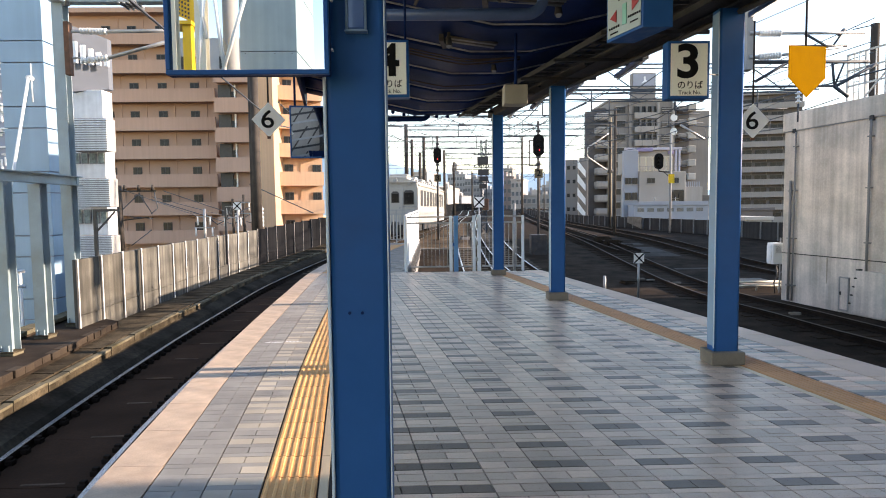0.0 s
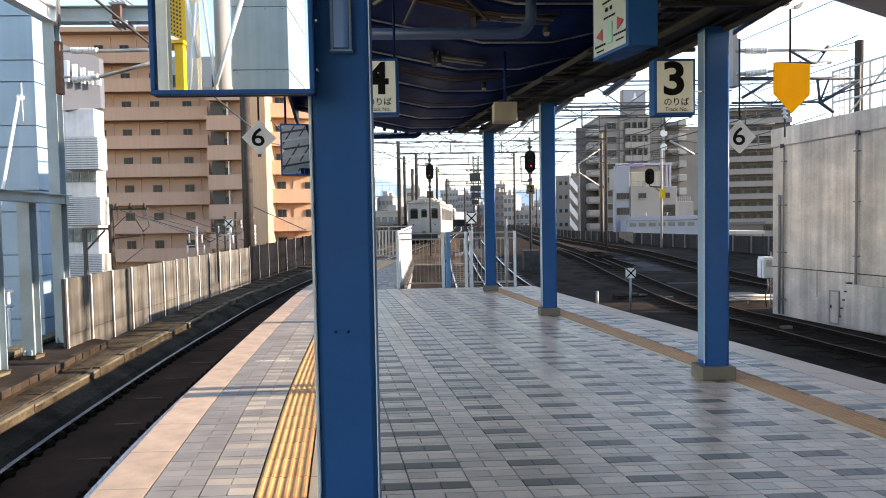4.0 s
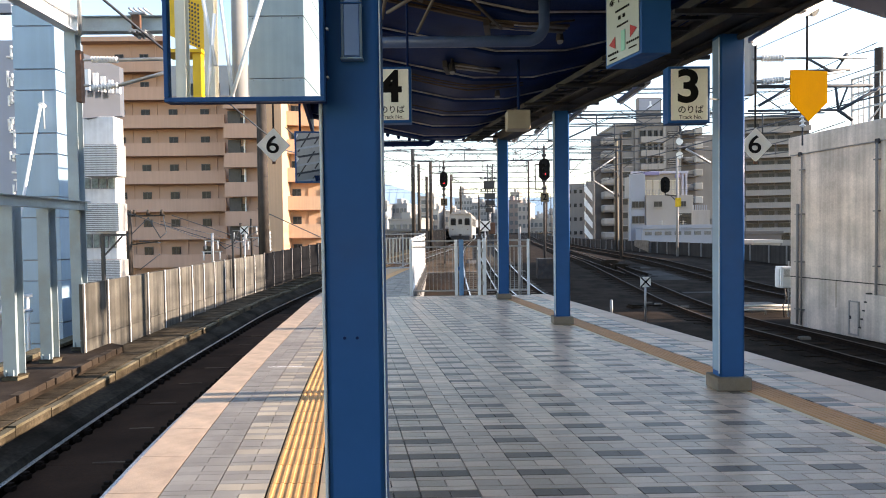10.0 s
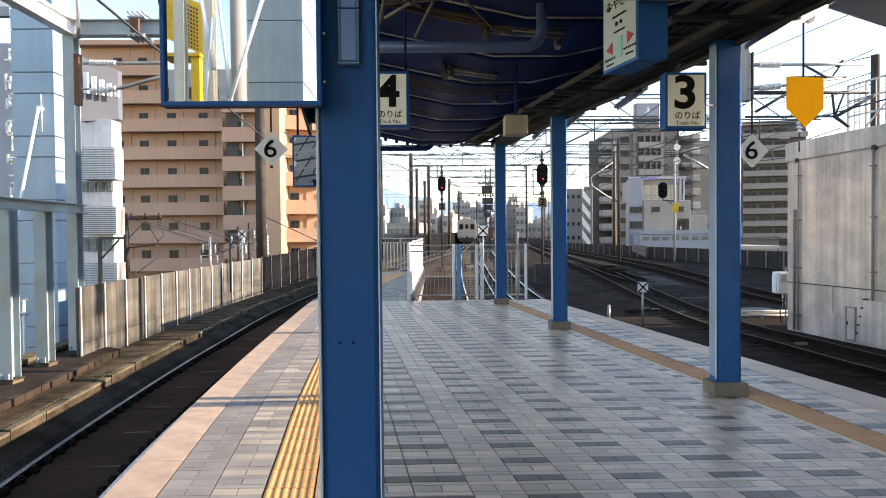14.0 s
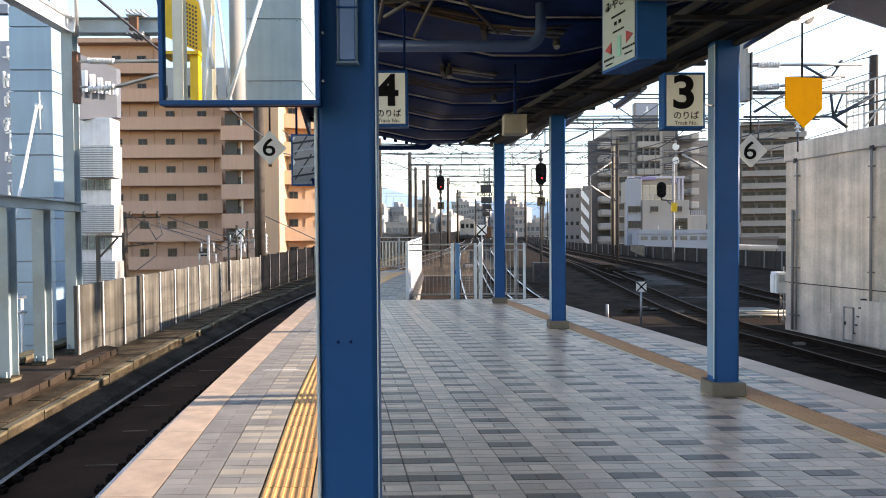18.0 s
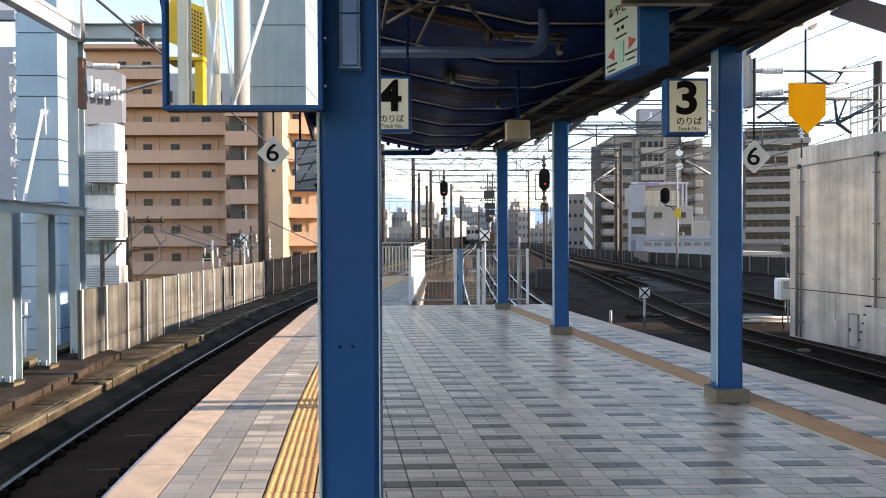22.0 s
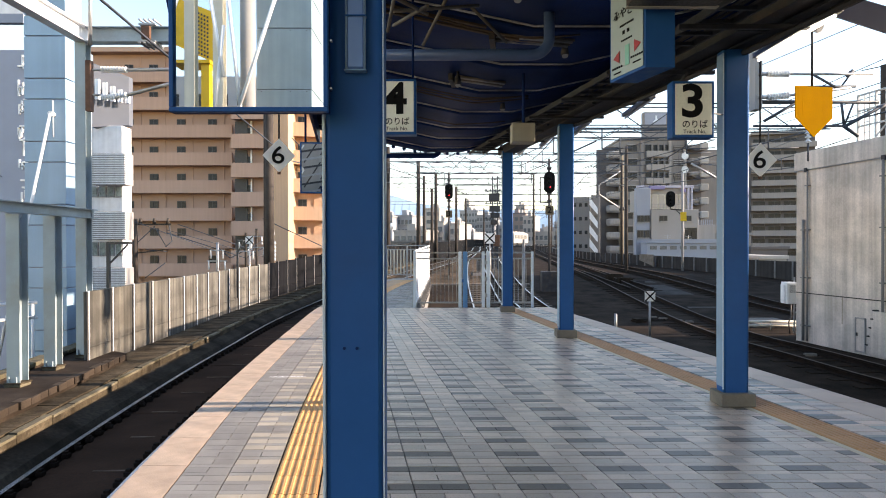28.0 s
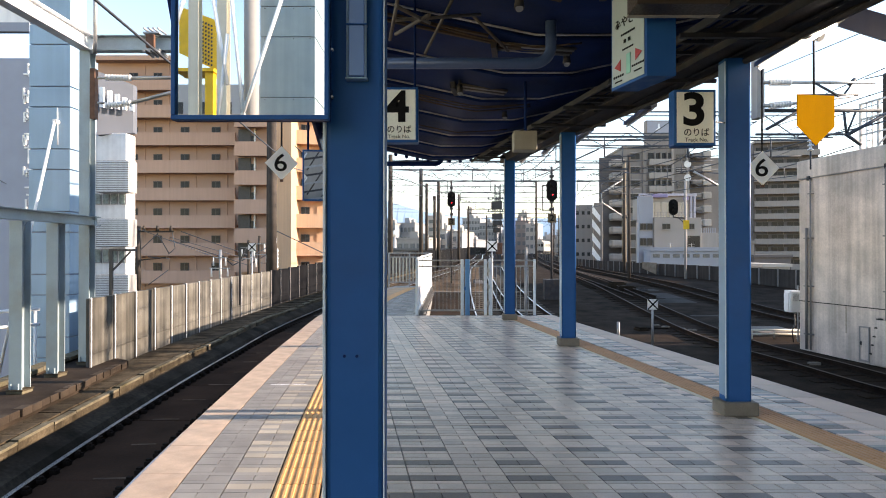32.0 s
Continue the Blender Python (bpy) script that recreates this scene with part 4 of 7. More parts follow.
    part("side_stripe", box(B(), -1.392, 1.392, 0.1, 14.9, 1.35, 1.5), GALV, t, "dull side stripe")
    for y in np.arange(0.9, 14.0, 1.5):
        for x in (-1.4, 1.36):
            w = part("side_window", box(B(), x, x + 0.04, y, y + 1.02, 1.88, 2.85, 0.01), FRAMEDK, t)
    for y in (1.2, 4.5, 8.0, 11.5):
        part("roof_vent", box(B(), -0.55, 0.55, y, y + 1.3, 3.66, 3.85, 0.06), CARCREAM, t)
    for x in (-0.95, 0.95):
        b = B()
        for y in np.arange(0.6, 14.4, 1.1):
            box(b, x - 0.1, x + 0.1, y, y + 0.5, 3.36, 3.52, 0.02)
        part("roof_fins", b, CARCREAM, t)
    for y in (2.6, 12.4):
        g = part("bogie", box(B(), -1.0, 1.0, y - 1.5, y + 1.5, 0.3, 0.8, 0.04), DARKSTEEL, t)
        for yy in (y - 1.0, y + 1.0):
            for x in (-0.533, 0.533):
                b = B()
                rod(b, (x - 0.06, yy, 0.43), (x + 0.06, yy, 0.43), 0.43, 20)
                part("wheel", b, DARKSTEEL, g)
    part("underframe", box(B(), -1.1, 1.1, 4.6, 10.4, 0.35, 0.79, 0.04), DARKSTEEL, t)
    part("coupler", box(B(), -0.16, 0.16, -0.5, 0.02, 0.72, 0.98, 0.03), DARKSTEEL, t)
    part("snow_plough", box(B(), -1.1, 1.1, -0.12, 0.0, 0.25, 0.79, 0.02), DARKSTEEL, t)
    return t


train = railcar()

# ---------- platform paving ----------
S0, PW = 0.468, 0.3155
DARK0 = 3.465            # start of one dark row


def piece(w, l, k, h=0.014, chamfer=0.0022):
    """A paver's vertices and faces, sheared by k, its front left corner at the origin."""
    v = []
    for x, y, z in ((0, 0, -h), (w, 0, -h), (w, l, -h), (0, l, -h)):
        v.append((x + k * y, y, z))
    c = chamfer
    for x, y, z in ((c, c, 0), (w - c, c, 0), (w - c, l - c, 0), (c, l - c, 0)):
        v.append((x + k * y, y, z))
    return v, [(4, 5, 6, 7), (0, 1, 5, 4), (1, 2, 6, 5), (2, 3, 7, 6), (3, 0, 4, 7)]


def paving():
    meshes, joined, count = {}, {}, 0
    rng = random.Random(4)

    def lay(s, d, w, l, mat, k, near, chamfer=0.0022):
        nonlocal count
        v, f = piece(w, l, k, 0.014, chamfer)
        x = s
        dz = rng.uniform(-0.0012, 0.0012)
        if near and count < 300:
            key = (round(w, 3), round(l, 3), mat.name, k)
            if key not in meshes:
                me = bpy.data.meshes.new("tile")
                me.from_pydata(v, [], f)
                me.materials.append(mat)
                meshes[key] = me
            o = part("tile", meshes[key], None, platform)
            o.matrix_basis = Matrix.Translation((x, d, dz))
            count += 1
        else:
            vs, fs = joined.setdefault(mat.name, ([], [], mat))[:2]
            n = len(vs)
            vs.extend((a + x, b + d, c + dz) for a, b, c in v)
            fs.extend(tuple(i + n for i in q) for q in f)

    d = DARK0 - 0.3 * 32
    row = 0
    while d < 26.8:
        inside = d < PEND - 0.1
        kind = row % 4             # dark row with a middle joint, plain, light with a middle joint, plain
        l = (0.095, 0.055)[kind % 2]
        for j in range(-5, 14) if inside else ():
            s = S0 + PW * j + AXIS * d - (0.035 if j <= 0 else 0.0)
            wide = PW + (0.035 if j == 0 else 0.0)
            lo, hi = max(s, EDGE_L(d) + 1.34), min(s + wide, LINE_R(d))
            if hi - lo < 0.03:
                continue
            blue = j >= 10
            base = TILEB if blue else TILE
            near = 3.45 < d < 4.7 and j >= 0
            accent = (kind == 0 and j % 2 == 0) or (j < 0 and kind == 0)
            if kind % 2 or hi - lo < wide - 0.02:
                lay(lo + 0.002, d + 0.0015, hi - lo - 0.0045, l - 0.0034, TILED if accent else base, AXIS, near)
                continue
            for h in (0, 1):
                m = base
                if accent:
                    m = TILED
                if blue and rng.random() < 0.35:
                    m = rng.choice((TILED, TILE, TILEB))
                lay(s + 0.002 + h * wide / 2, d + 0.0015, wide / 2 - (0.0045 if m is not TILED else 0.0032), l - 0.0034, m, AXIS, near)
        # two rows of pavers outside the right tactile strip
        for h in (0, 1) if inside else ():
            m = rng.choice((TILEB, TILEB, TILE, TILEA, TILEC, TILED if kind == 0 else TILEB))
            lay(4.14 + h * 0.26 + AXIS * d, d + 0.0015, 0.25, l - 0.0034, m, AXIS, False)
        # pavers of the narrow strip past the fence, darker tiles for its shade
        for h in range(14) if not inside else ():
            a = EDGE_L(d) + 1.275 + h * 0.2
            w = min(0.196, -0.62 + 0.008 * (d - 15) - a)
            if w > 0.03:
                lay(a, d + 0.0015, w, l - 0.0034, rng.choice((TILED, TILEA, TILED, GREYREND)), (EDGE_L(d + 0.1) - EDGE_L(d)) / 0.1, False)
        # the two paver strips beside the left coping
        e = EDGE_L(d)
        k = (EDGE_L(d + 0.1) - e) / 0.1
        for c, off in ((0, 0.325), (1, 0.639)) if inside else ():
            if kind % 2:
                lay(e + off + 0.002, d + 0.001, 0.308, l - 0.0006, TILEA, k, False, 0.0009)
            else:
                for h in (0, 1):
                    m = TILEC if c == 1 and (kind == 2 or rng.random() < 0.25) else TILEA
                    lay(e + off + 0.002 + h * 0.1555, d + 0.001, 0.1515, l - 0.0006, m, k, False, 0.0009)
        d += l
        row += 1
    for name, (vs, fs, mat) in joined.items():
        me = bpy.data.meshes.new("tile_field")
        me.from_pydata(vs, [], fs)
        me.materials.append(mat)
        tagged(part("tile_field", me, None, platform), kind="stuff")


def strip(name, edge, off, w, step, d0, d1, mat, label, drop=0.03, ridges=0, gap=0.004):
    """Slabs of coping or tactile blocks one behind the other along an edge line."""
    d = d0
    while d < d1 - 0.01:
        n = min(step, d1 - d)
        k = (edge(d + n) - edge(d)) / n
        v, f = piece(w - 0.004, n - gap, k, drop, gap)
        for i in range(ridges):
            x = w * (i + 0.5) / ridges - 0.012
            a = len(v)
            v += [(x, 0.001, 0), (x + 0.026, 0.001, 0), (x + 0.026 + k * n, n - 0.004, 0), (x + k * n, n - 0.004, 0)]
            v += [(x + 0.006, 0.003, 0.006), (x + 0.02, 0.003, 0.006), (x + 0.02 + k * n, n - 0.006, 0.006), (x + 0.006 + k * n, n - 0.006, 0.006)]
            f += [tuple(q + a for q in c) for c in ((4, 5, 6, 7), (0, 1, 5, 4), (1, 2, 6, 5), (2, 3, 7, 6), (3, 0, 4, 7))]
        me = bpy.data.meshes.new(name)
        me.from_pydata(v, [], f)
        me.materials.append(mat)
        o = part(name, me, None, platform, label)
        o.matrix_basis = Matrix.Translation((edge(d) + off, d, 0))
        d += n


# ---------- posts, beams and overhead gear on the left ----------
def h_beam(b, a, c, w, h, t=0.016):
    """An H section bar from a to c, in one piece."""
    a, c = Vector(a), Vector(c)
    f = (c - a).normalized()
    up = Vector((0, 1, 0)) if abs(f.z) > 0.9 else Vector((0, 0, 1))
    s = f.cross(up).normalized()
    u = s.cross(f)
    k, g = w / 2, h / 2
    sec = [(-k, -g), (k, -g), (k, -g + t), (t / 2, -g + t), (t / 2, g - t), (k, g - t), (k, g), (-k, g), (-k, g - t), (-t / 2, g - t), (-t / 2, -g + t), (-k, -g + t)]
    rings = [[b.verts.new(p + s * x + u * y) for x, y in sec] for p in (a, c)]
    for m in range(12):
        b.faces.new((rings[0][m], rings[0][(m + 1) % 12], rings[1][(m + 1) % 12], rings[1][m]))
    b.faces.new(rings[0][::-1])
    b.faces.new(rings[1])
    bmesh.ops.recalc_face_normals(b, faces=b.faces[:])


def insulator(parent, a, c, r=0.06, n=9):
    """One turned body with n sheds."""
    a, c = Vector(a), Vector(c)
    turn = (c - a).to_track_quat("Z", "Y").to_matrix()
    length, rings, b = (c - a).length, [], B()
    for i in range(n):
        for u, k in ((0.02, 0.4), (0.25, 0.45), (0.3, 1.0), (0.5, 0.95), (0.75, 0.45), (0.98, 0.4)):
            rings.append(((i + u) / n * length, r * k))
    loops = [[b.verts.new(a + turn @ Vector((math.cos(q * math.pi / 6) * s, math.sin(q * math.pi / 6) * s, z))) for q in range(12)] for z, s in rings]
    for l0, l1 in zip(loops, loops[1:]):
        for q in range(12):
            b.faces.new((l0[q], l0[(q + 1) % 12], l1[(q + 1) % 12], l1[q]))
    b.faces.new(loops[0][::-1])
    b.faces.new(loops[-1])
    part("insulator", b, CERAMIC, parent, "ribbed white insulator")


LEDGEDIRT = material("brown_stained_concrete", (0.045, 0.033, 0.025), 0.95, 0.0, 0.5, 2, 40, 0.4, stain=(0.085, 0.06, 0.042), spec=0.1)
LEDGE_F = lambda y: -5.62 - 0.125 * (y - 8.0)
LEDGE_B = lambda y: -6.92 - 0.16 * (y - 10.1)
ledge = tagged(part("ledge", plate(B(), [(LEDGE_F(6.5), 6.5, -1.3), (LEDGE_F(11.7), 11.7, -1.3), (LEDGE_B(12.6), 12.6, -1.3), (LEDGE_B(6.5), 6.5, -1.3)], 0.74, (0, 0, 1)), LEDGEDIRT), "mossy concrete ledge under steel posts", "ledge", kind="structure")
rng = random.Random(5)
LEDGEBRICK = material("rusty_brick_edge", (0.055, 0.042, 0.033), 0.92, 0.0, 0.6, 3, 50, 0.5, stain=(0.075, 0.055, 0.04), pieces=0.12, spec=0.15)
for i in range(20):
    y = 6.55 + i * 0.25
    b = box(B(), -0.09 + rng.uniform(-0.01, 0.01), 0.03 + rng.uniform(-0.02, 0.012), 0, 0.24, -0.66, -0.552 + rng.uniform(-0.012, 0.006), 0.008)
    part("brick", b, LEDGEBRICK, ledge).matrix_basis = pose(LEDGE_F(y), y, 0, 0, 0, 7.1)
low = thing("low_kerb", "low mossy kerb wall with a pale coping behind the posts", "kerb")
b = B()
plate(b, [(LEDGE_B(7.0) + 0.05, 7.0, -1.3), (LEDGE_B(12.6) + 0.05, 12.6, -1.3), (LEDGE_B(12.6) - 0.2, 12.6, -1.3), (LEDGE_B(7.0) - 0.2, 7.0, -1.3)], 0.77, (0, 0, 1))
part("wall", b, LEDGEDIRT, low)
rng = random.Random(31)
for i in range(11):
    y = 7.0 + i * 0.5
    o = part("coping_stone", box(B(), -0.2, 0.06 + rng.uniform(-0.015, 0.015), 0.006, 0.49, -0.528, -0.455 + rng.uniform(-0.01, 0.01), 0.012), KERBEDGE, low)
    o.matrix_basis = pose(LEDGE_B(y), y, 0, 0, 0, 9.1)
rail = thing("pipe_rail", "white pipe handrail beside the pale blue tower", "railing")
for z in (0.32, 0.0):
    b = B()
    rod(b, (-9.6, 11.6, z), (-8.6, 12.9, z), 0.035, 8)
    part("rail", b, WHITE, rail)
for k in (0.05, 0.5, 0.95):
    b = B()
    rod(b, (-9.6 + k, 11.6 + 1.3 * k, -2.0), (-9.6 + k, 11.6 + 1.3 * k, 0.32), 0.03, 8)
    part("post", b, WHITE, rail)
portal = thing("catenary_portal", "pale green steel portal frame beside the track", "portal frame")
for px, d, top in ((-6.292, 9.0, 2.0), (-6.53, 10.2, 2.02), (-6.653, 11.3, 5.3)):
    b = box(B(), px - 0.098, px + 0.098, d - 0.1, d - 0.086, -0.5, top, 0.004)
    box(b, px - 0.098, px + 0.098, d + 0.086, d + 0.1, -0.5, top, 0.004)
    box(b, px - 0.006, px + 0.006, d - 0.086, d + 0.086, -0.5, top)
    p = part("post", b, MINT, portal)
    part("shoe", box(B(), px - 0.13, px + 0.13, d - 0.13, d + 0.13, -0.515, -0.49, 0.004), KERB, p, "rusty base shoe")
    part("footing", box(B(), px - 0.12, px + 0.12, d - 0.12, d + 0.12, -0.56, -0.516, 0.01), KERBEDGE, p, "pale concrete footing")
    for k in (-1, 1):
        part("base_gusset", box(B(), px + k * 0.055 - 0.006, px + k * 0.055 + 0.006, d - 0.125, d - 0.101, -0.489, -0.4), MINT, p)
        if top < 3:
            part("top_bracket", plate(B(), [(px + k * 0.03, d - 0.06, top - 0.14), (px + k * 0.15, d - 0.06, top), (px + k * 0.03, d - 0.06, top)], 0.012), MINT, p)
b = B()
h_beam(b, (-6.31, 8.0, 2.1), (-6.59, 11.5, 2.12), 0.16, 0.17)
part("rail_beam", b, MINT, portal)
b = B()
h_beam(b, (-6.62, 5.0, 5.43), (-6.62, 11.4, 5.43), 0.2, 0.3)
part("long_beam", b, WHITE, portal, "white painted steel beam")
b = B()
h_beam(b, (-6.55, 11.3, 5.43), (2.0, 11.3, 5.43), 0.2, 0.28)
part("cross_beam", b, MINT, portal)
b = B()
rod(b, (-6.427, 11.15, 5.2), (-6.427, 11.15, 7.0), 0.035, 8)
part("mast", b, GALV, portal)
for z in (5.57, 5.26):
    part("clamp_plate", box(B(), -5.53, -5.23, 11.12, 11.5, z, z + 0.03), GALV, portal)
    for i in range(4):
        x = -5.51 + i * 0.087
        b = B()
        rod(b, (x, 11.1, z + (0.09 if z > 5.4 else -0.02)), (x, 11.5, z + (0.09 if z > 5.4 else -0.02)), 0.018, 6)
        part("clamp_bolt", b, GALV, portal)
part("clamp_box", box(B(), -5.464, -5.307, 11.08, 11.15, 5.3, 5.54, 0.01), BRASS, portal, "rusty brown box")
part("bracket_plate", box(B(), -6.5, -6.406, 11.1, 11.22, 3.99, 4.921, 0.008), BRASS, portal, "rusty brown plate")
for ya, yb, xr, yr in ((136, 138, 330, 137), (186, 181, 330, 155)):
    insulator(portal, (-6.204, 11.1, 4.746 if ya == 136 else 4.227), (-5.716, 11.1, 4.736 if ya == 136 else 4.279))
    b = B()
    za = 4.736 if ya == 136 else 4.279
    rod(b, (-6.349, 11.1, za), (-6.204, 11.1, za), 0.022, 8)
    rod(b, (-5.716, 11.1, za), (-4.554, 11.1, 4.746 if ya == 136 else 4.59), 0.034, 8)
    part("bracket_arm", b, GALV, portal, "weathered steel bracket tube")
b = B()
rod(b, (-8.411, 13.08, 4.37), (-9.109, 12.4, -0.996), 0.03, 10)
part("strut", b, WHITE, tower, "white diagonal strut")
b = B()
rod(b, (-8.411, 13.06, 4.37), (-8.411, 13.2, 4.37), 0.05, 12)
rod(b, (-8.411, 13.17, 4.676), (-8.399, 13.17, 3.881), 0.012, 6)
part("strut_joint", b, WHITE, tower)


# ---------- buildings on the left ----------
def slats(parent, x0, x1, y, z0, z1, n, mat, name="slat"):
    h = (z1 - z0) / n
    me = bpy.data.meshes.new(name)
    bb = box(B(), x0, x1, y, y + 0.06, 0, h * 0.62)
    bb.to_mesh(me)
    bb.free()
    me.materials.append(mat)
    for i in range(n):
        o = part(name, me, None, parent)
        o.matrix_basis = Matrix.Translation((0, 0, z0 + i * h))


g = thing("office_building", "grey blue clad building with white vertical lettering", "building")
part("wall", box(B(), -22.056, -16.869, 25, 25.8, -9, 9.591, 0.03), GREYBLUE, g)
rng = random.Random(17)
for i in range(7):
    za = 9.419 - i * 0.86
    for k in range(5):
        s = rng.random() < 0.55
        w, h = (rng.uniform(0.3, 0.5), 0.07) if s else (0.07, rng.uniform(0.25, 0.5))
        x, z = -17.314 + rng.uniform(-0.05, 0.22), za - rng.uniform(0.0, 0.6)
        part("letter_bar", box(B(), x, x + w, 24.92, 24.99, z - h, z, 0.01), WHITE, g, "white raised sign bar")
e = thing("station_eaves", "white soffit and grey fascia of a station roof", "roof")
part("fascia", box(B(), -12.793, -9.947, 14.5, 14.65, 6.842, 7.059), GREYBLUE, e)
part("upper_wall", box(B(), -12.881, -9.019, 14.7, 14.9, 7.104, 10.5), WHITE, e)
PANELGREY = material("mauve_grey_panel", (0.1, 0.115, 0.145), 0.7, 0.0, 0.08, 1, 30, 0.0)
PALEGLASS = material("greenish_blind_glass", (0.3, 0.36, 0.34), 0.3, 0.0, 0.4, 3, 9, 0.0)
w = thing("clinic_building", "white building with louvred balcony screens and grey sign panel", "building")
part("wall", box(B(), -18.617, -15.729, 30, 30.9, -9, 7.446, 0.03), WHITE, w)
part("sign_panel", plate(B(), [(-16.983, 29.6, 7.292), (-15.701, 30.6, 7.593), (-15.701, 30.6, 10.024), (-16.983, 29.6, 10.435)], 0.4), PANELGREY, w, "grey sign panel")
for i in range(5):
    part("sign_mark", box(B(), -16.706 + i * 0.26, -16.568 + i * 0.26 + 0.05, 29.35 + i * 0.2, 29.5 + i * 0.2, 8.591, 9.581 - i * 0.12), WHITE, w, "white sign bar")
for y0, y1 in ((283, 340), (387, 437), (487, 530)):
    z0, z1 = 13.645 - y1 * 0.0271, 13.645 - y0 * 0.0271
    scr = part("louvre_screen", box(B(), -16.75, -15.13, 29.15, 29.9, z0, z1, 0.02), GREYLIGHT, w, "white louvred screen")
    slats(scr, -16.75, -15.13, 29.06, z0 + 0.03, z1, 14, WHITE)
for y0, y1 in ((343, 362), (441, 466)):
    z0, z1 = 14.021 - y1 * 0.02794, 14.021 - y0 * 0.02794
    for i in range(4):
        win = part("window", box(B(), -17.241 + i * 0.4, -16.99 + i * 0.4 + 0.08, 29.93, 30.0, z0, z1), GALV, w)
        part("pane", box(B(), -17.213 + i * 0.4, -17.018 + i * 0.4 + 0.06, 29.9, 29.929, z0 + 0.04, z1 - 0.04), PALEGLASS, win)

# ---------- mirrors ----------
def mirror(x0, x1, d, z0, z1, fr, label, stand):
    m = thing("platform_mirror", label, "mirror")
    part("glass", box(B(), x0 + fr, x1 - fr, d, d + 0.01, z0 + fr, z1 - fr), MIRROR, m, "clear mirror glass")
    part("backing", box(B(), x0, x1, d + 0.012, d + 0.04, z0, z1, 0.004), NAVY, m)
    for n, (a, b, c, e) in {"frame_bottom": (x0, x1, z0, z0 + fr), "frame_top": (x0, x1, z1 - fr, z1), "frame_left": (x0, x0 + fr, z0 + fr, z1 - fr), "frame_right": (x1 - fr, x1, z0 + fr, z1 - fr)}.items():
        part("frame_bar", box(B(), a, b, d - 0.015, d + 0.011, c, e, 0.003), BLUE, m, "blue painted frame bar")
    if stand:
        b = B()
        bar(b, (x1 - 0.1, d + 0.068, z0 + 0.12), (x1 - 0.006, d + 0.068, z0 + 0.12), 0.05, 0.04)
        part("bracket", b, NAVY, m)
    return m


PIPEGLOSS = material("glossy_blue_pipe", (0.05, 0.12, 0.3), 0.14, 0.0, 0.08, 2, 20, 0.0, coat=0.8)
m1 = mirror(-1.032, -0.432, 2.3, 2.033, 2.85, 0.018, "blue framed rectangular mirror fixed to a platform column", True)
b = B()
plate(b, [(-1.036, 2.325, 2.344), (-1.036, 2.325, 2.85), (-1.127, 2.325, 2.85), (-1.062, 2.325, 2.495)], 0.012)
part("side_flap", b, NAVY, m1, "dark blue side flap")
for x, z in ((-0.42, 2.12), (-0.42, 2.3)):
    b = B()
    rod(b, (x, 2.282, z), (x, 2.3, z), 0.0045, 8)
    part("bolt", b, GALV, m1)
for x in (-0.39, -0.34):
    b = B()
    rod(b, (x, 2.388, 1.12), (x, 2.398, 1.12), 0.006, 10)
    part("bolt", b, NAVY, bpy.data.objects["platform_column"]).matrix_parent_inverse = bpy.data.objects["platform_column"].matrix_basis.inverted()
m2 = mirror(-1.854, -1.254, 8.0, 2.21, 2.883, 0.02, "small blue framed mirror hung under the canopy edge", False)
b = B()
rod(b, (-1.787, 8.06, 2.883), (-1.787, 8.06, 4.2), 0.015, 8)
rod(b, (-1.387, 8.06, 2.883), (-1.387, 8.06, 4.2), 0.015, 8)
part("hanger", b, NAVY, m2)
duct = thing("drain_duct", "glossy blue painted drain duct on a column", "pipe")
part("channel", box(B(), -0.378, -0.3, 2.362, 2.3935, 2.214, 4.2, 0.011), PIPEGLOSS, duct)
# gloss highlights of the duct, put in as pale edge rods
for x in (-0.3745, -0.3035):
    b = B()
    rod(b, (x, 2.366, 2.216), (x, 2.366, 4.2), 0.005, 10)
    part("rolled_edge", b, BLUESHEEN, duct, "edge painted pale as a highlight")
part("end_rim", box(B(), -0.382, -0.296, 2.352, 2.3938, 2.207, 2.2135, 0.002), BLUESHEEN, duct, "rim in the pale highlight colour")
part("joint_band", box(B(), -0.3805, -0.2975, 2.3555, 2.3937, 2.42, 2.426, 0.002), BLUE, duct)


# ---------- what the mirror shows behind ----------
REARPANEL = material("green_grey_panel", (0.26, 0.345, 0.385), 0.5, 0.0, 0.1, 1.2, 60, 0.04, streak=0.15)
town = thing("rear_flats", "pale grey apartment block with balconies beyond the station", "building")
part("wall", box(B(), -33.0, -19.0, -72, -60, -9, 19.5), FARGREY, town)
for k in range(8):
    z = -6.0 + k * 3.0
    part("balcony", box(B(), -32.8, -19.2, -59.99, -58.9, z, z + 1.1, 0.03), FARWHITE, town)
    for i in range(5):
        part("window", box(B(), -32.0 + i * 2.6, -30.4 + i * 2.6, -59.99, -59.93, z + 1.2, z + 2.6), GLASSDARK, town)
rear = thing("rear_building", "pale blue panelled station building beside the track", "building")
z = -0.42
k = 0
while z < 13:
    hgt = 2.02 if k % 2 else 1.01
    part("panel", box(B(), -6.06, -4.24, -18.4, -15.4, z + 0.016, z + hgt - 0.016, 0.012), REARPANEL, rear)
    for x in (-5.9, -4.95, -4.4):
        b = B()
        rod(b, (x, -15.4, z + hgt - 0.06), (x, -15.385, z + hgt - 0.06), 0.014, 8)
        part("panel_bolt", b, TRAY, rear)
    z += hgt
    k += 1
part("core", box(B(), -5.98, -4.32, -18.3, -15.45, -2, 13), GREYBLUE, rear)
b = B()
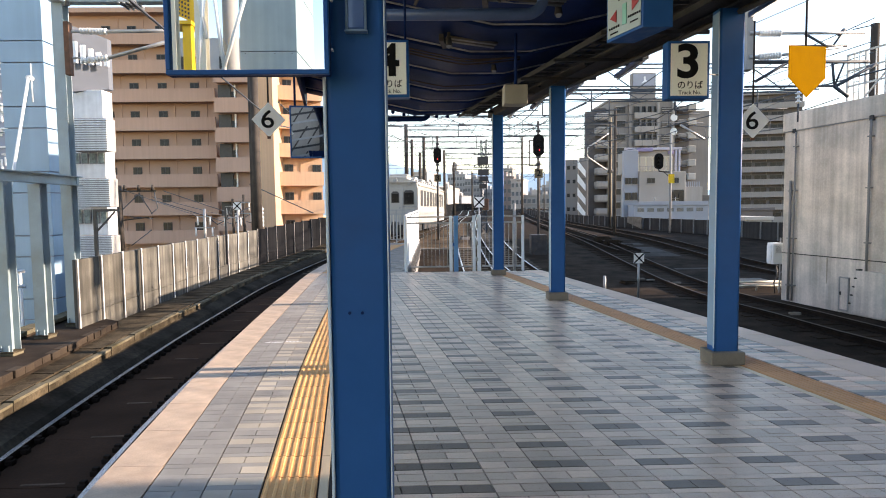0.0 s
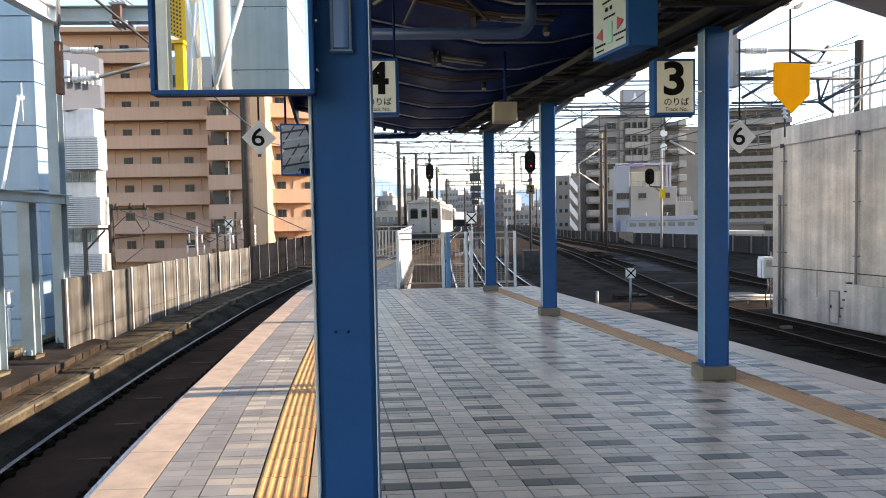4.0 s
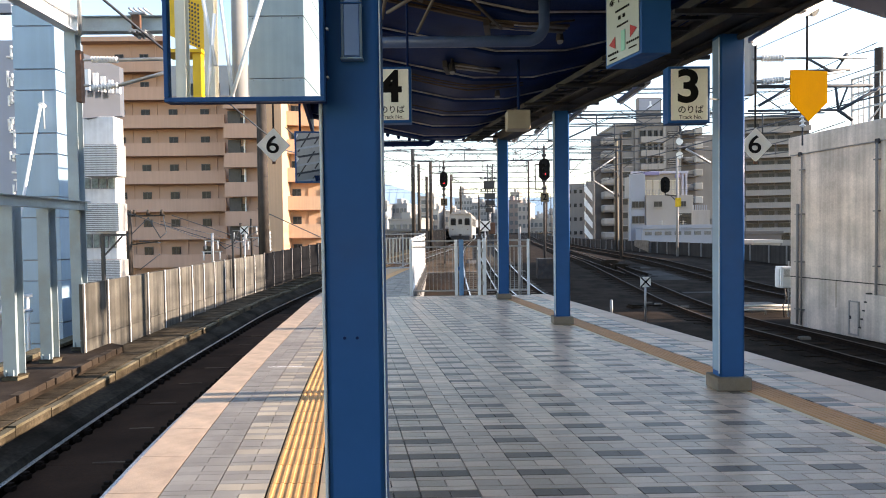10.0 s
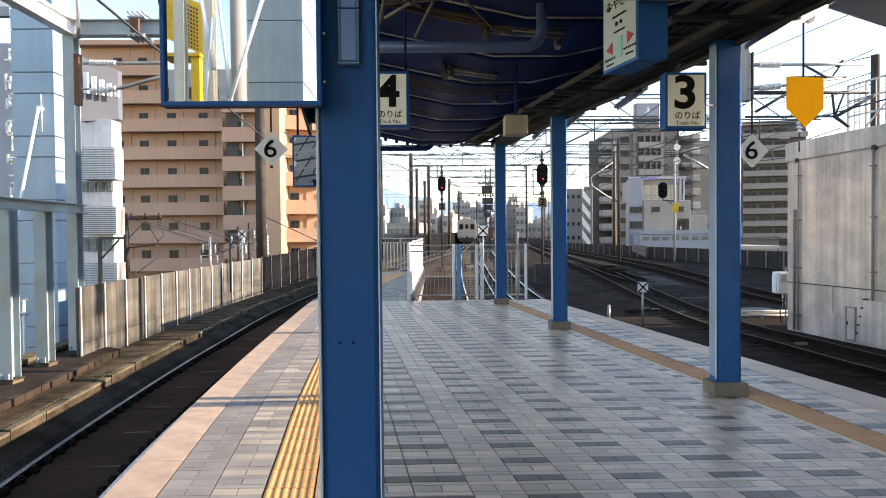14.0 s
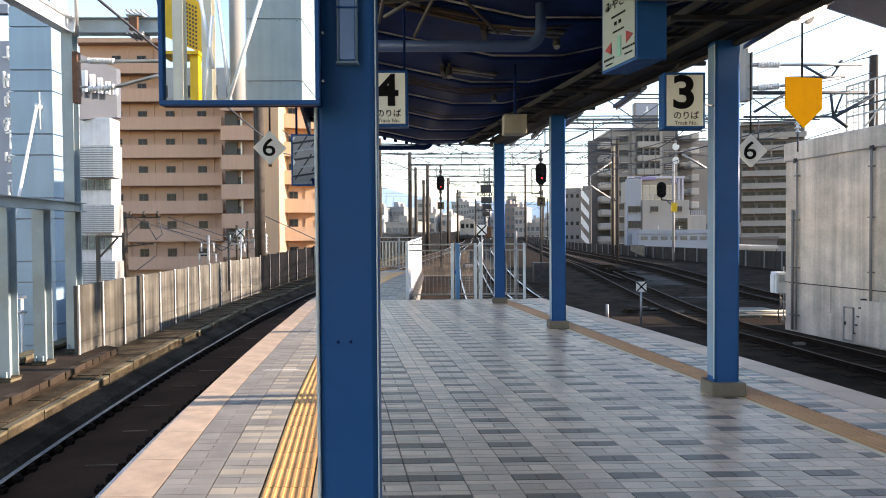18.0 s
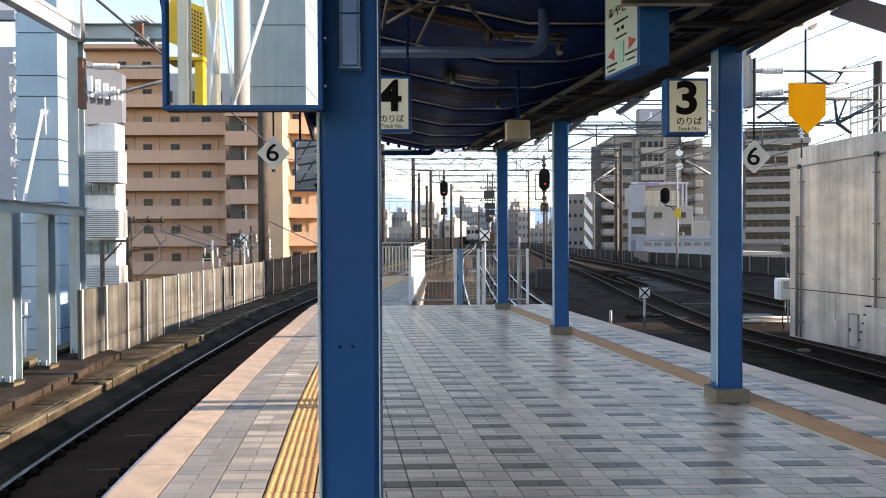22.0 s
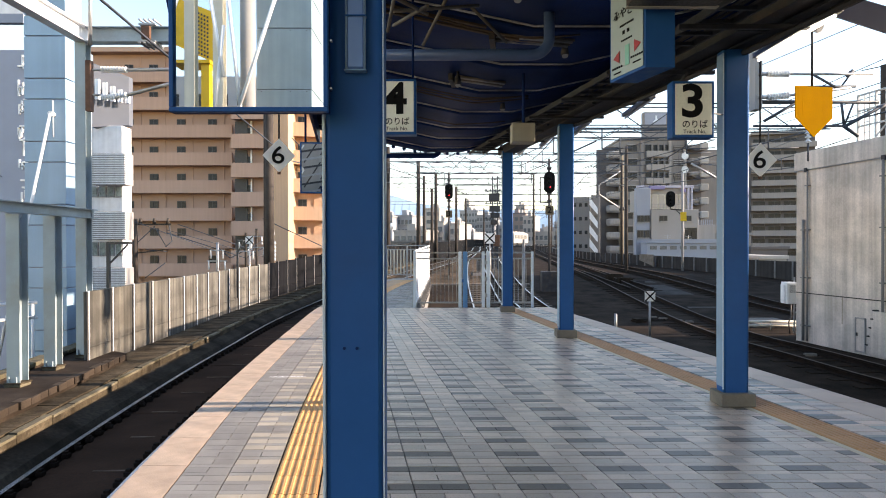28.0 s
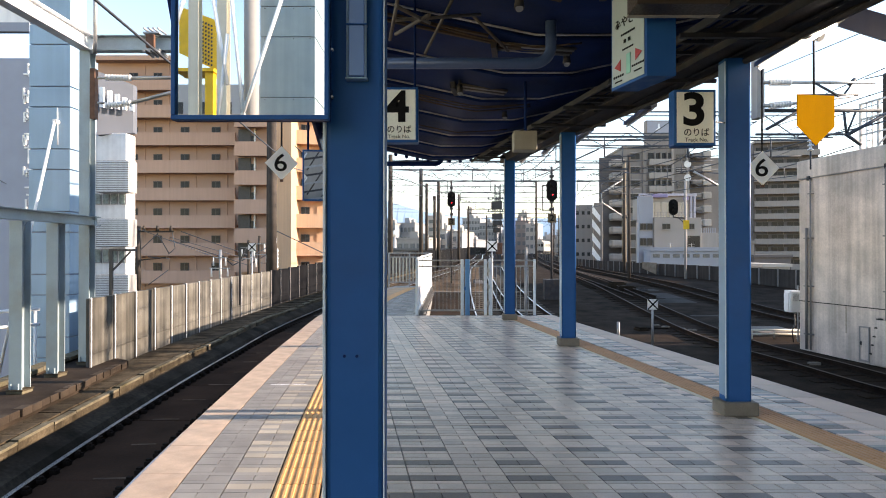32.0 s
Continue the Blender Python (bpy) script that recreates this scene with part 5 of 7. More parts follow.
rod(b, (-6.28, -15.2, -1), (-6.28, -15.2, 12), 0.24, 18)
part("round_column", b, GREYLIGHT, rear)
gate = thing("rear_portal", "cream steel columns with white diagonal braces", "portal frame")
for px in (345, 395):
    x = (px - 784) / 1070 * 17
    b = B()
    h_beam(b, (x, -12.4, -1), (x, -12.4, 10), 0.28, 0.28)
    part("post", b, CREAM, gate)
for x0, y0, x1, y1 in ((500, -10, 425, 215), (375, -10, 402, 150), (402, 60, 385, 215), (408, -10, 432, 215), (325, -5, 312, 40)):
    b = B()
    rod(b, ((x0 - 784) / 1070 * 15.5, -10.9, 1.53 - (y0 - 447) / 1070 * 15.5), ((x1 - 784) / 1070 * 15.5, -10.9, 1.53 - (y1 - 447) / 1070 * 15.5), 0.05, 8)
    part("brace", b, WHITE, gate)
stairs = thing("yellow_platform", "yellow perforated steel maintenance platform", "platform")
b = B()
x0, x1, zb, zt = -8.092, -6.916, 7.097, 9.086
plate(b, [(x0, -13.95, zb + 0.55), (x1, -13.95, zb), (x1, -13.95, zt - 0.45), (x0, -13.95, zt)], 0.05)
part("screen", b, YELLOW, stairs)
for i in range(5):
    for j in range(11):
        part("hole", box(B(), x0 + 0.62 + i * 0.09, x0 + 0.67 + i * 0.09, -13.895, -13.88, zb + 0.3 - i * 0.04 + j * 0.12, zb + 0.36 - i * 0.04 + j * 0.12), FRAMEDK, stairs)
b = B()
box(b, x1 - 0.3, x1 - 0.05, -13.95, -13.7, -1, zb)
box(b, x0, x1, -14.4, -13.6, zb - 0.1, zb)
part("leg", b, YELLOW, stairs)

turned(m2, -1.554, 8.0, 8)
truss = thing("rear_truss", "grey steel stair truss with pale braces on the platform", "stair truss")
for x in (-1.5, 0.4):
    for y in (-9.2, -8.0):
        b = B()
        bar(b, (x, y, -0.02), (x, y, 7.4), 0.12, 0.12)
        part("leg", b, TRAY, truss)
for k in range(15):
    z = 2.5 + k * 0.32
    b = B()
    bar(b, (-1.5, -8.0, z), (0.4, -8.0, z + 0.35), 0.07, 0.07)
    part("stringer", b, GALV if k % 2 else TRAY, truss)
    b = B()
    bar(b, (-1.5 + (k % 3) * 0.63, -8.0, z), (-0.87 + (k % 3) * 0.63, -8.05, z + 1.0), 0.05, 0.05)
    part("brace", b, WHITE if k % 3 == 0 else DARKSTEEL, truss)
part("deck", box(B(), -1.5, 0.4, -10.2, -9.3, 2.2, 7.2), GREYLIGHT, truss, "grey stair side behind the lattice")

# unseen wall, added to keep light from behind off the columns
tagged(part("wall_rear", box(B(), 0.9, 6.8, -13.3, -13.0, -0.01, 4.3, 0.01), BEIGE), "plain beige wall added unseen behind, to block light", "wall", kind="structure")

# ---------- signs ----------
def bold(name, words, size, mat, parent, m, off):
    cu = bpy.data.curves.new(name, "FONT")
    cu.body, cu.size, cu.align_x, cu.align_y, cu.extrude, cu.offset = words, size, "CENTER", "CENTER", 0.001, off
    tmp = bpy.data.objects.new(name, cu)
    scene.collection.objects.link(tmp)
    bpy.context.view_layer.update()
    me = bpy.data.meshes.new_from_object(tmp.evaluated_get(bpy.context.evaluated_depsgraph_get()))
    bpy.data.objects.remove(tmp)
    me.materials.clear()
    me.materials.append(mat)
    ob = new(name, me)
    ob.parent, ob.matrix_basis = parent, m
    return ob


def track_sign(x0, x1, d, z0, z1, number, label):
    s = thing("track_sign", label, "sign", (0, 0, 0), "track number signs")
    part("case", box(B(), x0, x1, d, d + 0.13, z0, z1, 0.008), BLUE, s, "blue sign case")
    part("face", box(B(), x0 + 0.025, x1 - 0.025, d - 0.006, d - 0.0005, z0 + 0.025, z1 - 0.025, 0.002), SIGNFACE, s, "cream illuminated sign face")
    cx, h = (x0 + x1) / 2 + 0.01, z1 - z0
    bold("number", number, 0.405, SIGNBLK, s, Matrix.Translation((cx - 0.02, d - 0.008, z0 + h * 0.615)) @ FACE @ Matrix.Scale(1.12, 4, (1, 0, 0)), 0.011)
    bold("lettering", "のりば", 0.078, SIGNBLK, s, Matrix.Translation((cx, d - 0.008, z0 + h * 0.225)) @ FACE, 0.0005)
    bold("lettering", "Track No.", 0.05, SIGNBLK, s, Matrix.Translation((cx, d - 0.008, z0 + h * 0.1)) @ FACE, 0.0)
    return s


s3 = track_sign(2.083, 2.465, 5.45, 2.493, 3.002, "3", "illuminated track three sign beside a column")
b = B()
bar(b, (2.4, 5.592, 2.75), (2.68, 5.7, 2.75), 0.012, 0.012)
part("bracket", b, FRAMEDK, s3)
part("stay", rod(B(), (2.17, 5.52, 3.002), (2.246, 5.52, 3.094), 0.01, 6), FRAMEDK, s3)
s4 = track_sign(-0.618, -0.236, 5.75, 2.578, 3.105, "4", "illuminated track four sign hanging under the canopy")
b = B()
rod(b, (-0.269, 5.8, 3.105), (-0.269, 5.8, 4.0), 0.012, 8)
rod(b, (-0.602, 5.8, 3.105), (-0.602, 5.8, 4.0), 0.012, 8)
part("hanger", b, NAVY, s4)

# the white face, greyed in its colour for shade under the canopy
NAMEFACE = material("shade_toned_face", (0.36, 0.42, 0.4), 0.4, 0.0, 0.08, 3, 60, 0.0)
name_sign = thing("station_sign", "blue cased station name sign with white face", "sign")
A1, A2 = Vector((1.451, 4.3, 0)), Vector((1.319, 4.72, 0))
side = Vector((1.66, 4.3, 0)) - A1
zb, zt = 2.788, 3.508
b = B()
plate(b, [(*A1.xy, zb), (*(A1 + side).xy, zb), (*(A2 + side).xy, zb), (*A2.xy, zb)], zt - zb, (0, 0, 1))
part("case", b, BLUE, name_sign)
out = Vector((A1 - A2)).normalized()
nrm = Vector((out.y, -out.x, 0)) * -1
if nrm.x > 0:
    nrm = -nrm
b = B()
q = [A1 + nrm * 0.004, A2 + nrm * 0.004]
plate(b, [(*(q[0] - out * 0.02).xy, zb + 0.02), (*(q[1] + out * 0.02).xy, zb + 0.02), (*(q[1] + out * 0.02).xy, zt - 0.02), (*(q[0] - out * 0.02).xy, zt - 0.02)], 0.004, tuple(nrm))
part("face", b, NAMEFACE, name_sign, "white sign face toned down for shade")


def on_face(u, z, lift=0.012):
    p = A2 + (A1 - A2) * u + nrm * lift
    right = out
    m = Matrix((( right.x, 0, nrm.x, p.x), (right.y, 0, nrm.y, p.y), (0, 1, 0, z), (0, 0, 0, 1)))
    return m


def word(u, z, n, size, gap, mt):
    """A row of small plain bars, for writing too fine to read."""
    for i in range(n):
        o = part("lettering_bar", box(B(), -size / 2, size / 2, -size / 2, size / 2, -0.002, 0.002), mt, name_sign)
        o.matrix_basis = on_face(u, z) @ Matrix.Translation(((i - (n - 1) / 2) * (size + gap), 0, 0))


word(0.52, zb + 0.385, 8, 0.014, 0.008, SIGNBLK)
word(0.5, zb + 0.33, 2, 0.026, 0.03, SIGNBLK)
word(0.52, zb + 0.27, 7, 0.012, 0.008, SIGNBLK)
word(0.25, zb + 0.085, 5, 0.016, 0.012, SIGNBLK)
word(0.8, zb + 0.115, 6, 0.014, 0.011, SIGNBLK)
word(0.25, zb + 0.045, 6, 0.01, 0.006, SIGNBLK)
word(0.8, zb + 0.07, 6, 0.01, 0.006, SIGNBLK)
gp = part("green_field", box(B(), -0.024, 0.024, -0.075, 0.075, -0.002, 0.002), GREEN, name_sign, "green field")
gp.matrix_basis = on_face(0.54, zb + 0.15)
bold("lettering", "みやざき", 0.085, SIGNBLK, name_sign, on_face(0.52, zb + 0.475), 0.001)
for u, z, sgn in ((0.24, zb + 0.16, -1), (0.82, zb + 0.19, 1)):
    b = B()
    plate(b, [(-0.035 * sgn, -0.045, 0), (0.045 * sgn, 0, 0), (-0.035 * sgn, 0.045, 0)], 0.003, (0, 0, 1))
    o = part("arrow", b, RED, name_sign, "red arrow")
    o.matrix_basis = on_face(u, z)
b = B()
rod(b, (*(A1 + side * 0.5).xy, zt), (*(A1 + side * 0.5).xy, 4.25), 0.02, 8)
rod(b, (*(A2 + side * 0.5).xy, zt), (*(A2 + side * 0.5).xy, 4.25), 0.02, 8)
part("hanger", b, NAVY, name_sign)

LEDBROWN = material("dark_brown_case", (0.04, 0.026, 0.018), 0.5, 0.0, 0.2, 4, 60, 0.05)
led = thing("display_board", "dark brown departure display board under the canopy", "display")
part("case", box(B(), 1.287, 1.908, 4.0, 4.22, 3.179, 3.599, 0.008), LEDBROWN, led)
part("bottom_trim", box(B(), 1.286, 1.925, 4.19, 4.24, 3.175, 3.185, 0.003), BOXBEIGE, led)
b = B()
rod(b, (1.4, 4.1, 3.4), (1.4, 4.1, 4.3), 0.02, 8)
rod(b, (1.65, 4.1, 3.4), (1.65, 4.1, 4.3), 0.02, 8)
part("hanger", b, NAVY, led)


def stop_sign(x, z, d, half, top, label, turn):
    s = thing("stop_position_sign", label, "sign", (x, d, z), "stop position signs", turn=turn)
    b = B()
    plate(b, [(0, 0, -half), (half * 0.95, 0, 0), (0, 0, half), (-half * 0.95, 0, 0)], 0.008)
    part("plate", b, SIGNWHITE, s)
    bold("number", "6", half * 1.45, SIGNBLK, s, Matrix.Translation((-0.012, -0.003, -0.004)) @ FACE @ Matrix.Scale(1.12, 4, (1, 0, 0)), half * 0.012)
    b = B()
    rod(b, (0, 0.012, half * 0.9), (0, 0.012, top - z), 0.011, 8)
    part("rod", b, DARKSTEEL, s)
    part("clip", box(B(), -0.02, 0.02, -0.006, 0.02, -half - 0.02, -half + 0.01), BRASS, s)


stop_sign(-1.951, 2.608, 7.3, 0.205, 4.3, "diamond stop sign with a black six on a rod", 12)
stop_sign(3.703, 2.505, 7.0, 0.2, 4.2, "white diamond stop sign with black six on rod", -3)
sh = thing("shield_sign", "orange yellow ribbed shield shaped marker on a rod", "sign", (4.324, 7.0, 3.355), turn=9)
W2 = 0.243
b = B()
plate(b, [(-W2, 0, 0), (-W2, 0, -0.36), (0, 0, -0.585), (W2, 0, -0.36), (W2, 0, 0)], 0.01)
part("plate", b, SHIELD, sh)
for i in range(17):
    x = -W2 + 0.012 + i * (2 * W2 - 0.024) / 16
    low = -0.36 - (1 - abs(x) / W2) * 0.21
    b = B()
    bar(b, (x, 0.0009, -0.01), (x, 0.0009, low), 0.012, 0.003, (0, 1, 0))
    part("rib", b, SHIELD, sh)
b = B()
rod(b, (-0.01, 0.02, -0.05), (-0.01, 0.02, 1.3), 0.012, 8)
bar(b, (-1.6, 0.02, 1.3), (0.3, 0.02, 1.28), 0.05, 0.05)
part("rod", b, DARKSTEEL, sh)

PIPEBLUE = material("dull_blue_pipe", (0.055, 0.1, 0.22), 0.4, 0.0, 0.15, 2, 50, 0.03)
# ---------- canopy fittings ----------
def pipe_run(pts, r, label, mat):
    tagged(part("drain_pipe", tube(B(), pts, r, 16), mat), label, "pipe")


cx, cz = 0.903, 3.409
bend = [(cx + 0.17 * math.sin(math.pi / 2 * i / 8), 6.0, cz + 0.17 * (1 - math.cos(math.pi / 2 * i / 8))) for i in range(9)]
pipe_run([(-0.807, 6.0, cz), (cx - 0.3, 6.0, cz)] + bend + [(cx + 0.17, 6.0, 3.9)], 0.055, "blue drain pipe with an elbow under the canopy", PIPEBLUE)
ex, ez = -0.196, 3.731
bend = [(ex + 0.17 * math.sin(math.pi / 2 * i / 6), 15.0, ez + 0.17 * (1 - math.cos(math.pi / 2 * i / 6))) for i in range(7)]
pipe_run([(-2.579, 15.0, ez), (ex - 0.3, 15.0, ez)] + bend + [(ex + 0.17, 15.0, 3.95)], 0.06, "dark drain pipe at the end of the canopy", NAVY)
BEAM_X = curve([(-9, 4.77), (5.72, 2.66), (13.8, 1.5), (15.2, 1.3)])
BEAM_Z = curve([(-9, 3.2), (5.72, 3.33), (9.98, 3.5), (13.8, 3.66), (15.2, 3.7)])
part("fascia", sweep("fascia", [(BEAM_X(d) + 0.34, d, BEAM_Z(d)) for d in np.arange(-8, 14.6, 1.0)], [(-0.015, 0.06), (0.015, 0.06), (0.015, 0.62), (-0.015, 0.62)], NAVY), None, canopy, "dark fascia board above the beam")
part("soffit", sweep("soffit", [(BEAM_X(d) + 0.24, d, BEAM_Z(d)) for d in np.arange(-8, 14.6, 1.0)], [(-0.08, 0.075), (0.083, 0.075), (0.083, 0.1), (-0.08, 0.1)], TRAY), None, canopy, "dull steel soffit strip")
tray = thing("cable_tray", "dull steel ladder cable tray under the canopy edge", "cable tray")
for off in (-0.62, -0.28):
    part("side_rail", sweep("side_rail", [(BEAM_X(d) + off, d, BEAM_Z(d) + 0.06) for d in np.arange(-6, 15.2, 1.0)], [(-0.012, 0), (0.012, 0), (0.012, 0.065), (-0.012, 0.065)], TRAY), None, tray)
rung = bpy.data.meshes.new("rung")
bb = box(B(), -0.61, -0.29, -0.015, 0.015, 0.0, 0.03)
bb.to_mesh(rung)
rung.materials.append(TRAY)
for d in np.arange(1.5, 15.0, 0.3):
    o = part("rung", rung, None, tray)
    o.matrix_basis = Matrix.Translation((BEAM_X(d), d, BEAM_Z(d) + 0.07))
for i in range(5):
    pts = [(BEAM_X(d) - 0.58 + i * 0.06 + 0.012 * math.sin(d * 2 + i), d, BEAM_Z(d) + 0.11 + 0.01 * (i % 2)) for d in np.arange(-6, 15.2, 1.0)]
    part("cable", sweep("cable", pts, [(-0.014, 0), (0.0, -0.014), (0.014, 0), (0, 0.014)], DARKSTEEL), None, tray)
for d in np.arange(2.2, 15, 1.45):
    b = B()
    bar(b, (BEAM_X(d) - 0.75, d, BEAM_Z(d) + 0.04), (BEAM_X(d) + 0.42, d, BEAM_Z(d) + 0.04), 0.04, 0.04)
    part("support_arm", b, TRAY, tray)
pipe = thing("conduit", "grey conduit pipes along the canopy edge", "conduit")
for off, r, zo in ((0.18, 0.03, 0.0), (0.28, 0.02, 0.05)):
    part("tube", sweep("tube", [(BEAM_X(d) + off, d, BEAM_Z(d) + zo) for d in np.arange(-6, 15.3, 1.0)], [(math.cos(a) * r, math.sin(a) * r) for a in (0, 1.05, 2.09, 3.14, 4.19, 5.24)], TRAY), None, pipe)
bx = thing("speaker_box", "beige metal box hung under the canopy", "box")
part("case", box(B(), 0.942, 1.249, 8.0, 8.25, 2.891, 3.145, 0.012), BOXBEIGE, bx)
b = B()
rod(b, (1.107, 8.12, 3.145), (1.107, 8.12, 4.0), 0.02, 8)
part("hanger", b, NAVY, bx)
for d, o in ((5.35, 0.4), (8.6, 0.55), (10.6, 0.5), (12.4, 0.46), (14.0, 0.42)):
    lt = thing("tube_light", "twin fluorescent tube light on the canopy edge", "light", (0, 0, 0), "canopy lights")
    x, z = BEAM_X(d) + o, BEAM_Z(d) + 0.03
    part("housing", box(B(), x - 0.05, x + 0.05, d - 0.6, d + 0.6, z, z + 0.05, 0.006), GALV, lt)
    b = B()
    rod(b, (x, d - 0.57, z - 0.02), (x, d + 0.57, z - 0.02), 0.015, 10)
    part("tube", b, TUBE if d < 6 else WHITE, lt)
    b = B()
    bar(b, (BEAM_X(d) - 0.1, d, z + 0.07), (x, d, z + 0.06), 0.04, 0.03)
    part("arm", b, TRAY, lt)
for xa, ya, xb, yb, d in ((700, 10, 760, 40, 4.4), (835, 25, 900, 90, 5.6), (700, 35, 850, 25, 4.9), (760, 25, 700, 60, 4.7), (815, -30, 752, 95, 5.2), (705, -10, 690, 70, 4.6), (800, 22, 895, 90, 6.8)):
    b = B()
    rod(b, ((xa - 784) / 1070 * d, d, 1.53 - (ya - 447) / 1070 * d), ((xb - 784) / 1070 * (d + 0.6), d + 0.6, 1.53 - (yb - 447) / 1070 * (d + 0.6)), 0.015, 8)
    part("brace", b, BRACE, canopy, "weathered diagonal brace")
for d, sx in ((3.2, 1), (7.0, 1), (9.8, 1), (5.4, -1), (8.3, -1)):
    sp = thing("spot_lamp", "small dark ceiling lamp under the canopy", "lamp")
    x = VALLEY(d) + sx * 0.5 - 0.4
    b = B()
    rod(b, (x, d, 3.72), (x, d, 3.84), 0.05, 12, 0.03)
    rod(b, (x, d, 3.83), (x, d, 3.9), 0.02, 8)
    part("body", b, DARKSTEEL, sp)
    b = B()
    rod(b, (x, d - 0.01, 3.705), (x, d, 3.722), 0.035, 12)
    part("lens", b, GALV, sp)
for x, y in ((3.2, 5.5), (3.3, 5.38)):
    fl = thing("flood_lamp", "small white flood lamp under the canopy edge", "lamp", (x, y, 3.47), "flood lamps", turn=20)
    b = B()
    rod(b, (0, -0.07, -0.03), (0, 0.06, 0.02), 0.055, 14, 0.035)
    part("head", b, WHITE, fl)
    b = B()
    rod(b, (0, -0.078, -0.033), (0, -0.071, -0.03), 0.046, 14)
    part("lens", b, GALV, fl)
    part("stem", rod(B(), (0, 0.03, 0.02), (-0.06, 0.05, 0.16), 0.012, 8), GALV, fl)
b = B()
bar(b, (3.892, 6.0, 3.913), (4.32, 5.4, 3.423), 0.2, 0.2)
tagged(part("roof_bracket", b, GREYLIGHT), "grey steel roof bracket of the platform canopy", "bracket")

# ---------- fence at the platform's end ----------
fence = thing("end_fence", "white steel fence with a gate at the platform end", "fence")
FD = 14.72
FX = lambda px: (px - 784) / 1070 * FD
SKYBLUE = material("bright_blue_paint", (0.09, 0.28, 0.55), 0.35, 0.0, 0.1, 3, 40, 0.0, streak=0.2)
PALE = material("pale_blue_white_paint", (0.74, 0.82, 0.9), 0.4, 0.0, 0.1, 3, 60, 0.03, streak=0.2)
for px, w, top, m in ((738, 0.07, 1.38, PALE), (818, 0.075, 1.36, PALE), (827, 0.11, 1.36, SKYBLUE), (859, 0.07, 1.36, PALE), (868, 0.085, 1.38, PALE), (946, 0.06, 1.36, PALE)):
    part("post", box(B(), FX(px) - w / 2, FX(px) + w / 2, FD - w / 2, FD + w / 2, 0.0, top, 0.008), m, fence)
for z in (1.335, 1.19, 0.12):
    for a, c in ((741, 815), (829, 857), (873, 943)):
        b = B()
        bar(b, (FX(a), FD, z), (FX(c), FD, z), 0.035, 0.035)
        part("rail", b, GALV, fence)
fb = bpy.data.meshes.new("bar")
bb = box(B(), -0.0065, 0.0065, -0.0065, 0.0065, 0.13, 1.18)
bb.to_mesh(fb)
fb.materials.append(GALV)
for px in list(range(770, 814, 7)) + list(range(834, 857, 7)) + list(range(879, 942, 7)):
    o = part("bar", fb, None, fence)
    o.matrix_basis = Matrix.Translation((FX(px), FD, 0))
for z in (0.25, 0.65, 1.05):
    part("hinge", box(B(), FX(863), FX(866), FD - 0.05, FD + 0.05, z, z + 0.09), GALV, fence)
part("latch", box(B(), FX(821), FX(824), FD - 0.06, FD + 0.06, 0.62, 0.7), BLUE, fence)
b = B()
rod(b, (FX(935), FD + 0.4, -0.9), (FX(935), FD + 0.4, 1.66), 0.034, 10)
tagged(part("marker_post", b, GALV), "pale steel post behind the fence", "post")
hr = thing("handrail", "white steel railing with close bars along a paved strip", "railing")
HX = lambda d: -0.63 + 0.0085 * (d - 14.7)
for z in (1.44, 1.28, 0.1):
    b = B()
    bar(b, (HX(14.8), 14.8, z - (0.06 if z > 1 else 0)), (HX(28.2), 28.2, z + (0.05 if z > 1 else 0)), 0.04, 0.04)
    part("rail", b, WHITE, hr)
for d in np.arange(14.86, 27.9, 1.02):
    part("panel", box(B(), HX(d) - 0.012, HX(d) + 0.008, d, d + 1.0, 0.06, 1.36, 0.003), WHITE, hr, "bright white sheet panel")
    for u in (0.2, 0.7):
        b = B()
        bar(b, (HX(d) + 0.05, d + u, 0.04), (HX(d) + 0.05, d + u + 0.22, -0.3), 0.03, 0.03)
        part("bracket", b, GALV, hr)
    part("edge_block", box(B(), HX(d) + 0.045, HX(d) + 0.1, d + 0.05, d + 0.4, -0.42, -0.3, 0.004), GREYREND, hr)
for d in (17.5, 20.5, 23.5, 26.5):
    part("post", box(B(), HX(d) - 0.03, HX(d) + 0.03, d - 0.03, d + 0.03, -0.01, 1.45, 0.005), WHITE, hr)
PALESLAT = material("beige_slat", (0.62, 0.56, 0.47), 0.6, 0.0, 0.2, 3, 40, 0.05, streak=0.3)
cr = thing("handrail", "grey steel railing across the end of a paved strip", "railing")
for z in (1.5, 1.32, 0.2):
    b = B()
    bar(b, (-2.45, 27.0, z), (-0.56, 27.0, z), 0.045, 0.045)
    part("rail", b, GALV, cr)
for x in np.arange(-2.38, -0.62, 0.15):
    part("baluster", box(B(), x - 0.03, x + 0.03, 26.985, 27.015, 0.2, 1.32, 0.004), PALESLAT, cr)
for x in (-2.42, -1.5, -0.6):
    part("post", box(B(), x - 0.03, x + 0.03, 26.96, 27.04, -0.01, 1.5), GALV, cr)

